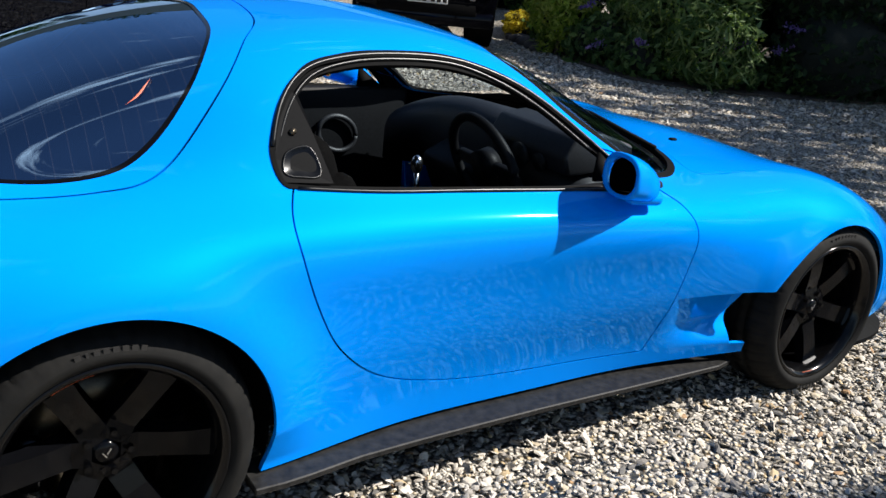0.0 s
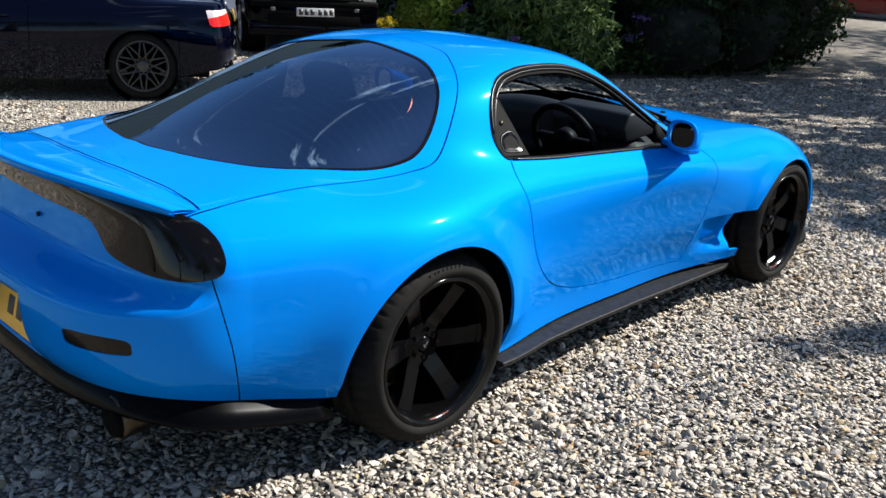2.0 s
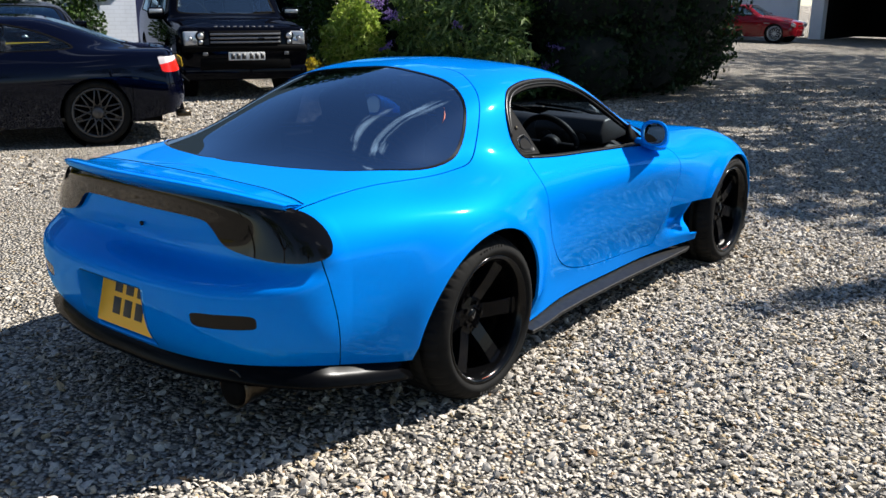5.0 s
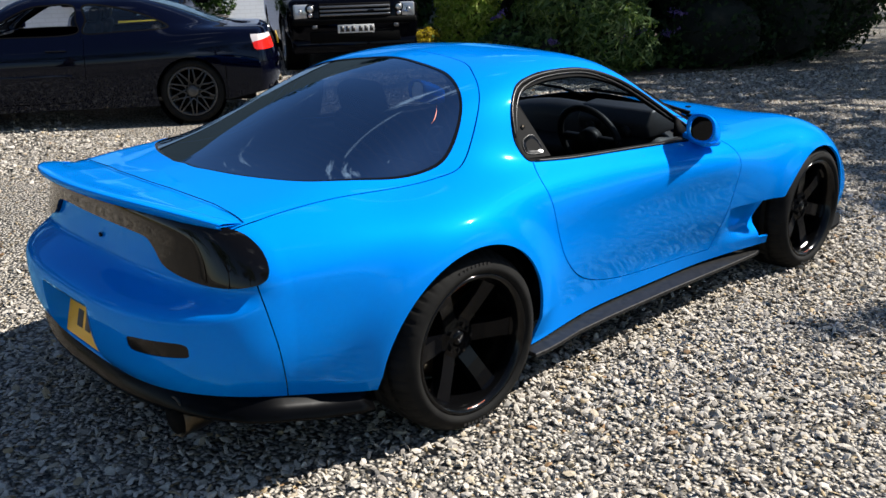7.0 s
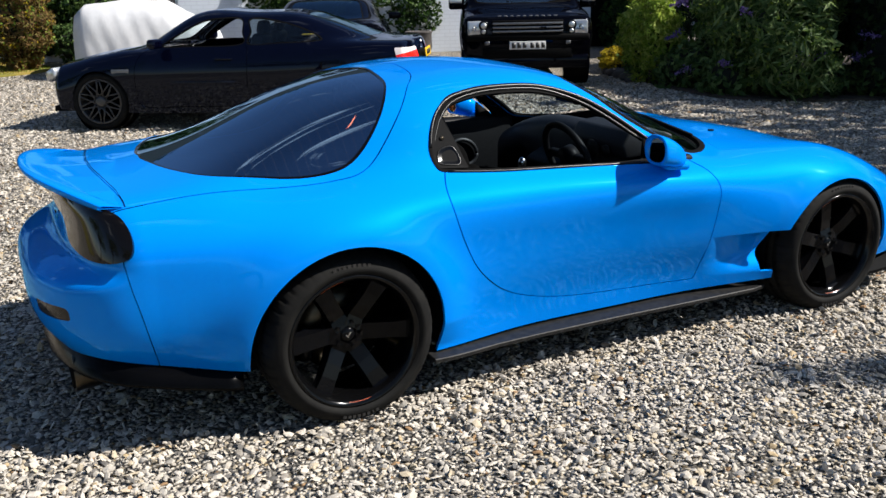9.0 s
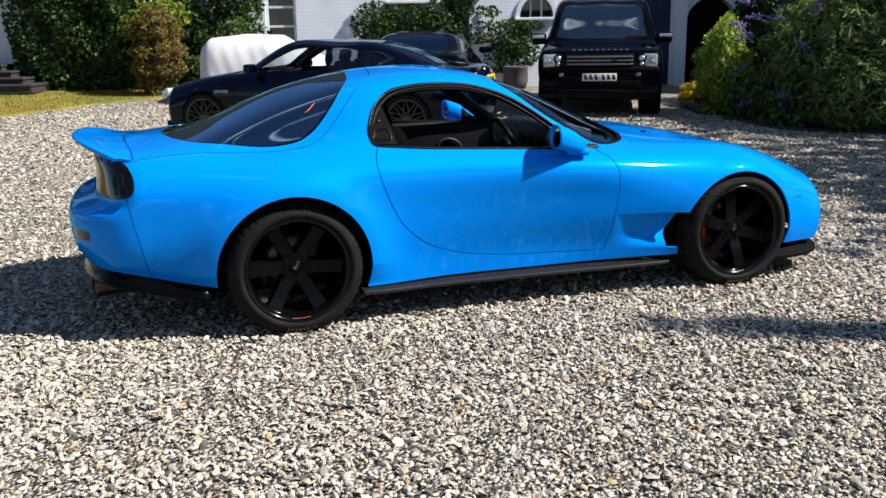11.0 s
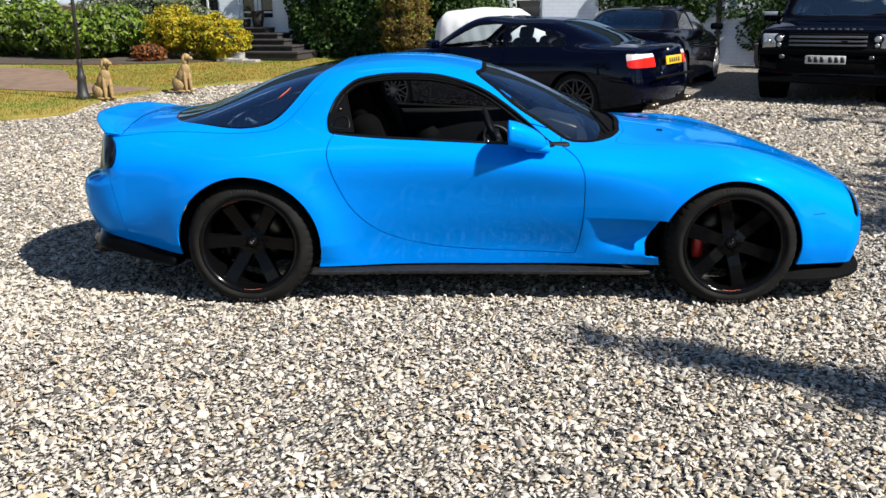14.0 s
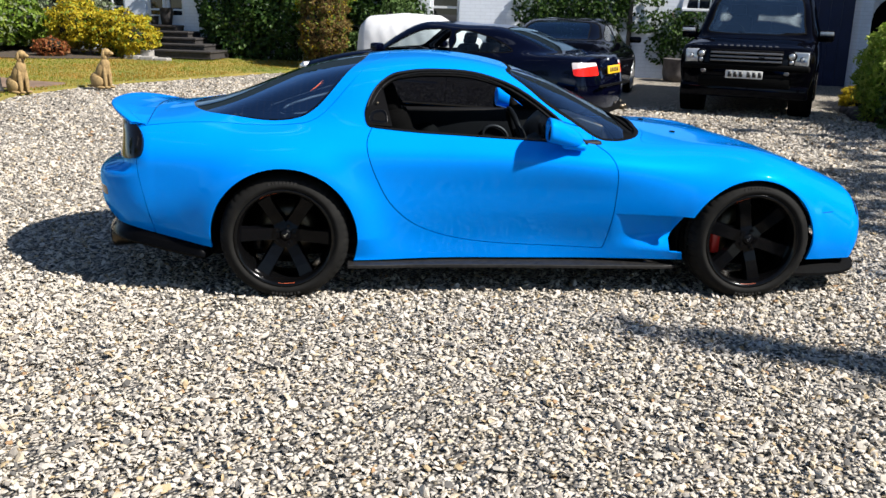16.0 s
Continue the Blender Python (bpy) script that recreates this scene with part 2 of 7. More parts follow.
def spline(ts, values, at):
    """Natural cubic spline through values (n or n x k) at ts, read at the places given."""
    ts, y, at = np.asarray(ts, float), np.asarray(values, float), np.asarray(at, float)
    flat = y.ndim == 1
    y = y[:, None] if flat else y
    n, h = len(ts), np.diff(ts)
    a = np.eye(n)
    rhs = np.zeros_like(y)
    for i in range(1, n - 1):
        a[i, i - 1:i + 2] = h[i - 1], 2 * (h[i - 1] + h[i]), h[i]
        rhs[i] = 6 * ((y[i + 1] - y[i]) / h[i] - (y[i] - y[i - 1]) / h[i - 1])
    m2 = np.linalg.solve(a, rhs)
    k = np.clip(np.searchsorted(ts, at) - 1, 0, n - 2)
    d, e, hh = (at - ts[k])[:, None], (ts[k + 1] - at)[:, None], h[k][:, None]
    out = (m2[k] * e**3 + m2[k + 1] * d**3) / (6 * hh) + (y[k] / hh - m2[k] * hh / 6) * e + (y[k + 1] / hh - m2[k + 1] * hh / 6) * d
    return out[:, 0] if flat else out


def loop(points, n=12):
    """A closed smooth outline through a few points."""
    p = np.asarray(points, float)
    out = []
    for i in range(len(p)):
        a, b, c, d = p[i - 1], p[i], p[(i + 1) % len(p)], p[(i + 2) % len(p)]
        for t in np.arange(n) / n:
            out.append(0.5 * (2 * b + (c - a) * t + (2 * a - 5 * b + 4 * c - d) * t * t + (3 * b - a - 3 * c + d) * t**3))
    return np.array(out)


def inside(q, outline):
    """Signed distance of points q (n x 2) to a closed outline, negative within."""
    a, b = outline, np.roll(outline, -1, 0)
    best, odd = np.full(len(q), 1e9), np.zeros(len(q), bool)
    for (ax, ay), (bx, by) in zip(a, b):
        dx, dy = bx - ax, by - ay
        t = np.clip(((q[:, 0] - ax) * dx + (q[:, 1] - ay) * dy) / (dx * dx + dy * dy + 1e-12), 0, 1)
        best = np.minimum(best, np.hypot(q[:, 0] - ax - t * dx, q[:, 1] - ay - t * dy))
        if ay != by:
            odd ^= ((ay > q[:, 1]) != (by > q[:, 1])) & (q[:, 0] < ax + (q[:, 1] - ay) / (by - ay) * dx)
    return np.where(odd, -best, best)


class Skin:
    """A surface as vertices, normals and two more values each, with faces; it can be cut along the zero line of any field."""

    def __init__(self, v, n, e, faces):
        self.v, self.n, self.e, self.f = v, n, e, faces

    def cut(self, field):
        f = np.asarray(field)
        side = f > 0
        new_v, new_n, new_e, cache = [], [], [], {}
        base = len(self.v)

        def cross(i, j):
            key = (i, j) if i < j else (j, i)
            if key not in cache:
                i, j = key
                t = f[i] / (f[i] - f[j])
                cache[key] = base + len(new_v)
                new_v.append(self.v[i] + t * (self.v[j] - self.v[i]))
                nn = self.n[i] + t * (self.n[j] - self.n[i])
                new_n.append(nn / (np.linalg.norm(nn) + 1e-12))
                new_e.append(self.e[i] + t * (self.e[j] - self.e[i]))
            return cache[key]

        low, high = [], []
        for face in self.f:
            s = [side[i] for i in face]
            if all(s):
                high.append(face)
            elif not any(s):
                low.append(face)
            else:
                a, b = [], []
                for k in range(len(face)):
                    i, j = face[k], face[(k + 1) % len(face)]
                    (b if side[i] else a).append(i)
                    if side[i] != side[j]:
                        c = cross(i, j)
                        a.append(c)
                        b.append(c)
                if len(a) > 2:
                    low.append(tuple(a))
                if len(b) > 2:
                    high.append(tuple(b))
        if new_v:
            v, n, e = np.vstack([self.v, new_v]), np.vstack([self.n, new_n]), np.vstack([self.e, new_e])
        else:
            v, n, e = self.v, self.n, self.e
        return Skin(v, n, e, low).tidy(), Skin(v, n, e, high).tidy()

    def tidy(self):
        used = np.zeros(len(self.v), bool)
        for face in self.f:
            used[list(face)] = True
        where = np.cumsum(used) - 1
        return Skin(self.v[used], self.n[used], self.e[used], [tuple(int(where[i]) for i in face) for face in self.f])

    def mirror(self):
        flip = np.array([1, -1, 1])
        return Skin(self.v * flip, self.n * flip, self.e, [face[::-1] for face in self.f])

    def plus(self, other):
        k = len(self.v)
        return Skin(np.vstack([self.v, other.v]), np.vstack([self.n, other.n]), np.vstack([self.e, other.e]), self.f + [tuple(i + k for i in face) for face in other.f])

    def moved(self, d):
        return Skin(self.v + self.n * np.asarray(d).reshape(-1, 1), self.n, self.e, self.f)

    def turned_edges(self, depth=0.012):
        """Adds an inward fold along every open edge, so that the sheet has thickness."""
        count = {}
        for face in self.f:
            for k in range(len(face)):
                i, j = face[k], face[(k + 1) % len(face)]
                key = (i, j) if i < j else (j, i)
                count[key] = None if key in count else (i, j)
        edges = [e for e in count.values() if e and not (abs(self.v[e[0]][1]) < 1e-4 and abs(self.v[e[1]][1]) < 1e-4)]
        ids = sorted({i for e in edges for i in e})
        k = len(self.v)
        top, low = {i: k + n for n, i in enumerate(ids)}, {i: k + len(ids) + n for n, i in enumerate(ids)}
        side = np.zeros((len(self.v), 3))
        for i, j in edges:
            d = np.cross(self.v[j] - self.v[i], self.n[i])
            side[i] += d
            side[j] += d
        side = side[ids]
        side /= np.linalg.norm(side, axis=1, keepdims=True) + 1e-12
        sink = self.v[ids] - self.n[ids] * depth
        v, n, e = np.vstack([self.v, self.v[ids], sink]), np.vstack([self.n, side, side]), np.vstack([self.e, self.e[ids], self.e[ids]])
        return Skin(v, n, e, self.f + [(top[j], top[i], low[i], low[j]) for i, j in edges])

    def ob(self, name, mat, parent=None, label="", fold=0.012):
        s = self.turned_edges(fold) if fold else self
        return raw(name, s.v, s.f, mat, parent, label, True, s.n)


def sheet(grid, extra=None):
    """A Skin from a grid of points (rows x columns x 3)."""
    r, c = grid.shape[:2]
    du, dv = np.gradient(grid, axis=0), np.gradient(grid, axis=1)
    n = np.cross(du, dv)
    n /= np.linalg.norm(n, axis=2, keepdims=True) + 1e-12
    if extra is None:
        extra = np.zeros((r, c, 2))
    faces = [(i * c + j, (i + 1) * c + j, (i + 1) * c + j + 1, i * c + j + 1) for i in range(r - 1) for j in range(c - 1)]
    return Skin(grid.reshape(-1, 3), n.reshape(-1, 3), extra.reshape(-1, 2), faces)

# ---- the blue sports coupe: its skin ----
# Character lines of one half, from the sill up to the middle of the roof: half widths and heights at stations along the car.
STATIONS = [-1.90, -1.60, -1.20, -0.85, -0.50, 0.0, 0.40, 0.70, 1.00, 1.25, 1.55, 1.80]
LINES = []


def body_line(widths, heights):
    LINES.append(np.array([widths, heights], float).T)


body_line([.725, .790, .848, .826, .764, .746, .752, .800, .858, .878, .835, .760], [.295, .235, .190, .172, .170, .170, .172, .180, .190, .195, .190, .180])
body_line([.756, .824, .880, .838, .778, .760, .774, .822, .886, .900, .858, .782], [.385, .350, .340, .300, .280, .275, .275, .285, .315, .345, .300, .265])
body_line([.770, .846, .902, .854, .812, .804, .826, .858, .904, .908, .860, .778], [.485, .480, .495, .455, .425, .420, .420, .425, .450, .480, .415, .360])
body_line([.770, .848, .896, .862, .840, .844, .862, .880, .902, .902, .842, .748], [.590, .595, .620, .600, .580, .575, .560, .550, .560, .585, .525, .450])
body_line([.760, .830, .858, .852, .847, .863, .878, .868, .862, .852, .784, .692], [.685, .705, .740, .740, .730, .715, .690, .668, .668, .678, .605, .512])
body_line([.705, .748, .748, .749, .757, .772, .786, .786, .776, .754, .702, .622], [.770, .795, .820, .842, .832, .806, .772, .745, .742, .734, .648, .548])
body_line([.625, .650, .646, .654, .656, .646, .720, .706, .676, .642, .600, .530], [.825, .846, .862, .968, .982, .952, .802, .770, .768, .752, .668, .570])
body_line([.470, .500, .538, .540, .532, .548, .652, .590, .520, .480, .450, .400], [.850, .885, .972, 1.092, 1.131, 1.062, .836, .788, .775, .748, .672, .580])
body_line([.240, .250, .288, .288, .285, .305, .346, .320, .280, .260, .240, .210], [.864, .912, 1.052, 1.148, 1.187, 1.122, .945, .822, .786, .754, .678, .586])
body_line([0.0] * 12, [.868, .925, 1.080, 1.166, 1.200, 1.140, .982, .846, .796, .760, .684, .588])
LINES = np.array(LINES)
REAR_WHEEL, FRONT_WHEEL, HUB, HUB_Z = -1.2125, 1.2125, 0.84, 0.297
ARCHES = ((-1.216, 0.288, 0.368), (1.200, 0.275, 0.352))


def section(xs, vs):
    """Half widths and heights (len(xs) x len(vs) x 2) of the body at the stations xs; vs runs from 0 at the sill to 9 at the middle."""
    at = np.array([[spline(STATIONS, line[:, k], xs) for k in (0, 1)] for line in LINES])
    out = np.zeros((len(xs), len(vs), 2))
    k = np.clip(vs.astype(int), 0, 8)
    for i in range(len(xs)):
        p = at[:, :, i]
        p = np.vstack([p, p[-2] * (-1, 1), p[-3] * (-1, 1)])
        t = np.concatenate([[0], np.cumsum(np.linalg.norm(np.diff(p, axis=0), axis=1) ** 0.7)])
        out[i] = spline(t, p, t[k] + (vs - k) * (t[k + 1] - t[k]))
    return out


def flare(x, z):
    """The rolled lip that stands out round the wheel openings."""
    out = np.zeros_like(x)
    for (cx, cz, r), high, wide in zip(ARCHES, (0.030, 0.012), (0.10, 0.05)):
        d = np.hypot(x - cx, z - cz) - r
        out += high * np.exp(-((d - 0.01) / wide) ** 2) * np.clip((z - 0.19) / 0.10, 0, 1)
    return out


XS = np.linspace(-1.85, 1.80, 300)
VS = np.linspace(0, 9, 118)
sec = section(XS, VS)
grid = np.stack([np.repeat(XS[:, None], len(VS), 1), -(sec[:, :, 0] + flare(np.repeat(XS[:, None], len(VS), 1), sec[:, :, 1])), sec[:, :, 1]], 2)
grid[:, -1, 1] = 0
side_skin = sheet(grid)
side_skin.n[np.abs(side_skin.v[:, 1]) < 1e-6, 1] = 0


def end_cap(x0, keys, reach, lifts, power, at_w):
    """The rounded end of the body: plan curves that run from the last station round the corner to the middle.
    reach: how far the middle stands out along the character lines; lifts: how high it lies over the side there."""
    step = 0.01 if x0 < 0 else -0.01
    pair = section(np.array([x0, x0 + step]), VS)
    edge, slope = pair[0], (pair[1] - pair[0]) / step
    far, lift = spline(keys, reach, VS), spline(keys, lifts, VS)
    th = at_w * math.pi / 2
    c, s = np.cos(th)[:, None] ** (2 / power), np.sin(th)[:, None] ** (2 / power)
    out = (far - x0)[None] * s
    y = -(edge[None, :, 0] + slope[None, :, 0] * out * 0.8) * c
    y[:, -1] = 0
    z = edge[None, :, 1] + slope[None, :, 1] * out * (1 - s**2) + lift[None] * s**2
    ex = np.stack([np.repeat(at_w[:, None], len(VS), 1), z], 2)
    return np.stack([x0 + out, y, z], 2), ex


W = np.linspace(0, 1, 120) ** 1.25
rear_grid, rear_extra = end_cap(-1.85, [0, 1, 2, 2.55, 2.80, 3.0, 3.3, 3.5, 3.75, 4.1, 5, 6, 7, 8, 9], [-2.175, -2.225, -2.243, -2.243, -2.236, -2.212, -2.135, -2.104, -2.094, -2.088, -2.083, -2.08, -2.02, -1.94, -1.85],
                               [.015, .0, .0, .0, .0, .0, .0, .0, -.003, -.005, .005, .012, .006, .002, 0], 2.9, W)
# the hollow for the number plate, deepest under its upper edge
hy, hz = np.abs(rear_grid[:, :, 1]), rear_grid[:, :, 2]
hollow = np.clip((.180 - hy) / .010, 0, 1) * np.clip((hz - .318) / .015, 0, 1) * np.clip((.532 - hz) / .010, 0, 1)
rear_grid[:, :, 0] += (.044 + .076 * np.clip((hz - .335) / .15, 0, 1)) * hollow * (rear_grid[:, :, 0] < -2.1)
rear_skin = sheet(rear_grid[::-1], rear_extra[::-1])
front_grid, front_extra = end_cap(1.80, np.arange(10), [1.95, 1.985, 2.005, 2.00, 1.985, 1.96, 1.925, 1.888, 1.84, 1.80], [0, -.01, -.02, -.035, -.045, -.045, -.04, -.03, -.01, 0], 2.35, W)
front_skin = sheet(front_grid, front_extra)
# the end caps meet the sides with the sides' own normals
n_v = len(VS)
rear_skin.n.reshape(-1, n_v, 3)[-1] = side_skin.n.reshape(-1, n_v, 3)[0]
front_skin.n.reshape(-1, n_v, 3)[0] = side_skin.n.reshape(-1, n_v, 3)[-1]

# outlines of openings and panels
WINDOW = loop([(-.800, .852), (-.815, .900), (-.806, .950), (-.768, 1.022), (-.690, 1.092), (-.585, 1.118), (-.467, 1.127), (-.29, 1.122), (-.150, 1.094), (-.02, 1.044), (.10, .968), (.20, .890), (.280, .822), (.328, .782), (.25, .780), (.078, .792), (-.084, .800), (-.549, .824), (-.755, .842)], 6)
DOOR = loop([(-.68, .96), (-.74, .90), (-.780, .845), (-.806, .780), (-.793, .697), (-.750, .585), (-.683, .467), (-.574, .367), (-.442, .306), (-.273, .266), (-.083, .247), (.215, .234), (.425, .227), (.444, .232), (.462, .310), (.474, .43), (.474, .583), (.464, .672), (.428, .738), (.366, .785), (.30, .86), (-.3, .98)], 6)
HATCH_GLASS = loop([(-.785, 0), (-.80, .146), (-.835, .342), (-.905, .50), (-.975, .583), (-1.08, .634), (-1.19, .646), (-1.40, .615), (-1.60, .53), (-1.70, .36), (-1.755, .15), (-1.765, 0), (-1.70, -.36), (-1.5, -.9), (-1.0, -.9), (-.80, -.3)], 6)
HATCH = loop([(-.665, 0), (-.705, .30), (-.790, .46), (-.875, .575), (-1.0, .652), (-1.10, .690), (-1.20, .684), (-1.36, .668), (-1.58, .655), (-1.80, .640), (-1.95, .630), (-2.3, .58), (-2.3, -.5), (-.8, -.8), (-.68, -.3)], 6)
SCREEN = loop([(-.03, 0), (-.036, .30), (-.066, .44), (-.045, .502), (.044, .568), (.135, .622), (.285, .675), (.395, .724), (.46, .718), (.54, .678), (.626, .592), (.683, .466), (.706, .332), (.725, 0), (.6, -.6), (0, -.6)], 8)
HOOD = loop([(.742, 0), (.726, .33), (.703, .466), (.655, .60), (.66, .665), (.78, .678), (1.1, .64), (1.5, .57), (1.79, .50), (1.9, 0), (1.7, -.6), (.9, -.6)], 8)


def plan(s):
    return np.stack([s.v[:, 0], np.abs(s.v[:, 1])], 1)


def profile(s):
    return s.v[:, (0, 2)]


def ring(s, field, width):
    """Splits the skin within the line into a border of that width and the pane."""
    f = field(s)
    inner, outer = s.cut(f)
    pane, border = inner.cut(field(inner) + width)
    return pane, border, outer


car = thing("sports_coupe", "low two-door sports coupe in bright azure blue paint on gravel", "car")
rest = side_skin
for cx, cz, r in ARCHES:
    rest = rest.cut(np.hypot(rest.v[:, 0] - cx, rest.v[:, 2] - cz) - r)[1]

# greenhouse
def f_window(s):
    return np.where(s.v[:, 2] > 0.7, inside(profile(s), WINDOW), 9.0)


def f_hatch_glass(s):
    return np.where(s.v[:, 2] > 0.8, inside(plan(s), HATCH_GLASS), 9.0)


def f_screen(s):
    return np.where(s.v[:, 2] > 0.7, inside(plan(s), SCREEN), 9.0)


side_border, rest = rest.cut(f_window(rest))
side_border = side_border.cut(f_window(side_border) + np.interp(side_border.v[:, 2], [.85, .93], [.014, .027]))[1]
hatch_pane, hatch_border, rest = ring(rest, f_hatch_glass, 0.010)
screen_pane, screen_border, rest = ring(rest, f_screen, 0.024)
trim_out, trim_in = side_border.cut(f_window(side_border) + np.interp(side_border.v[:, 2], [.85, .93], [.008, .013]))
for flip in (False, True):
    s_out, s_in = (trim_out, trim_in) if not flip else (trim_out.mirror(), trim_in.mirror())
    s_in.moved(0.003).ob("window_trim", M_BLACKTRIM, car, "black rubber window surround", 0.02)
    s_out.moved(-0.006).ob("window_seal", M_BLACKTRIM, car, "", 0.012)
both = hatch_pane.plus(hatch_pane.mirror()).moved(-0.004)
hatch_glass = both.ob("hatch_glass", M_HEATED, car, "dark tinted wraparound hatch glass", 0)
both = hatch_border.plus(hatch_border.mirror()).moved(-0.001)
both.ob("hatch_seal", M_LIP, car, "", 0.012)
both = screen_pane.plus(screen_pane.mirror()).moved(-0.004)
both, cowl = both.cut(both.v[:, 0] - .585 + .25 * np.clip(np.abs(both.v[:, 1]) - .5, 0, 1))
windscreen = both.ob("windscreen", M_SHIELD, car, "clear raked windscreen", 0)
cowl.moved(-.012).ob("cowl_panel", M_BLACKTRIM, car, "", 0.005)
both = screen_border.plus(screen_border.mirror()).moved(-0.001)
both.ob("windscreen_seal", M_BLACKTRIM, car, "", 0.012)

# panels, with open shut lines between them
def f_hatch(s):
    return np.where(s.v[:, 2] > 0.7, inside(plan(s), HATCH), 9.0)


def f_hood(s):
    return np.where(s.v[:, 2] > 0.4, inside(plan(s), HOOD), 9.0)


def f_door(s):
    return inside(profile(s), DOOR)


GAP = 0.0022
hatch_p, rest = rest.cut(f_hatch(rest))
hatch_p = hatch_p.cut(f_hatch(hatch_p) + 2 * GAP)[0]
hood_p, rest = rest.cut(f_hood(rest))
hood_p = hood_p.cut(f_hood(hood_p) + GAP)[0]
door_p, rest = rest.cut(f_door(rest))
door_p = door_p.cut(f_door(door_p) + 2 * GAP)[0]
# the outlet behind the front wheel
def f_vent(s):
    x, z = s.v[:, 0], s.v[:, 2]
    return np.maximum.reduce([0.478 - x, z - (0.430 - 0.01 * (x - 0.47)), 0.225 - z, x - 1.2])


vent_p, rest = rest.cut(f_vent(rest))
xx, zz = vent_p.v[:, 0], vent_p.v[:, 2]
vent_p = vent_p.cut(xx - np.interp(zz, [.225, .245, .29, .35, .43], [.790, .786, .788, .820, .872]))[0]
xx, zz = vent_p.v[:, 0], vent_p.v[:, 2]
rim_k = np.clip((zz - 0.225) / 0.10, 0, 1)
deep = np.clip((xx - 0.478) / 0.33, 0, 1) ** 1.3 * rim_k * rim_k * (3 - 2 * rim_k)
vent_p.v[:, 1] += 0.085 * deep
fender_p, rest = rest.cut(0.30 - rest.v[:, 0])
for flip in (False, True):
    m = (lambda s: s.mirror()) if flip else (lambda s: s)
    m(door_p).ob("door", M_BLUE, car)
    raw("wing_outlet", m(vent_p).v, m(vent_p).f, M_BLUE, car, "recessed blue outlet behind the wheel")
    m(fender_p).ob("front_wing", M_BLUE, car)
    m(rest).ob("rear_quarter", M_BLUE, car)
hood_p.plus(hood_p.mirror()).ob("bonnet", M_BLUE, car)
hatch_p.plus(hatch_p.mirror()).ob("hatch", M_BLUE, car)

# rear end: bumper, tail panel and the smoked lamps
TAIL_LAMP = loop([(.082, .735), (.090, .700), (.13, .676), (.26, .662), (.44, .660), (.60, .672), (.69, .692), (.735, .738), (.77, .762), (.87, .768), (1.1, .774), (1.1, .84), (.5, .838), (.28, .818), (.15, .800), (.098, .770)], 8)
MARKER = loop([(.405, .478), (.412, .497), (.46, .504), (.60, .500), (.695, .494), (.705, .474), (.69, .452), (.60, .450), (.46, .456), (.412, .462)], 6)
lamp_p, tail_p = rear_skin.cut(inside(rear_skin.e, TAIL_LAMP))
mark_p, tail_p = tail_p.cut(inside(tail_p.e, MARKER))
seam = spline([.20, .30, .373, .496, .593, .673, .80, .90], [-1.855, -1.870, -1.887, -1.913, -1.934, -1.945, -1.955, -1.96], np.clip(tail_p.v[:, 2], .2, .9))
tail_p, corner_p = tail_p.cut(tail_p.v[:, 0] - seam)
seam = spline([.20, .30, .373, .496, .593, .673, .80, .90], [-1.855, -1.870, -1.887, -1.913, -1.934, -1.945, -1.955, -1.96], np.clip(tail_p.v[:, 2], .2, .9))
tail_p = tail_p.cut(np.where(tail_p.v[:, 2] < 0.70, tail_p.v[:, 0] - seam + 0.0035, -1.0))[0]
deck_p, corner_p = corner_p.cut(f_hatch(corner_p))
deck_p = deck_p.cut(f_hatch(deck_p) + 2 * GAP)[0]
deck_p.plus(deck_p.mirror()).ob("hatch_edge", M_BLUE, car, "", 0)
for s in (corner_p, corner_p.mirror()):
    s.ob("rear_quarter", M_BLUE, car, "", 0)
tail_p.plus(tail_p.mirror()).ob("rear_bumper", M_BLUE, car)
lamp_p.plus(lamp_p.mirror()).moved(0.016).ob("tail_lamp", M_SMOKE, car, "smoked black full-width tail lamp", 0.035)
for s in (mark_p, mark_p.mirror()):
    s.moved(-0.002).ob("bumper_marker", M_MARKER, car, "smoked bumper side lamp", 0.01)
slot = lambda s: np.where(s.v[:, 0] > 1.80, ((np.abs(s.v[:, 1]) - .63) / .100) ** 2 + ((s.v[:, 2] - .472 + .5 * (np.abs(s.v[:, 1]) - .63)) / .046) ** 2 - 1, 1.0)
slot_p, front_skin = front_skin.cut(slot(front_skin))
for s in (slot_p, slot_p.mirror()):
    s.moved(-.004).ob("front_lamp", M_SMOKE, car, "dark front lamp", .012)
nose = front_skin.plus(front_skin.mirror())
nose.ob("front_bumper", M_BLUE, car)

# dark inner skin seen through the gaps
inner = side_skin
for f in (f_window, f_screen, f_hatch_glass):
    inner = inner.cut(f(inner) - 0.002)[1]
for cx, cz, r in ARCHES:
    inner = inner.cut(np.hypot(inner.v[:, 0] - cx, inner.v[:, 2] - cz) - r - 0.012)[1]
inner = inner.cut(np.where((inner.v[:, 2] < 0.45) & (inner.v[:, 0] > 0.44), -1.0, 1.0))[1]
inner = inner.moved(-0.011)
inner.plus(inner.mirror()).ob("inner_shell", M_LINER, car, "", 0)
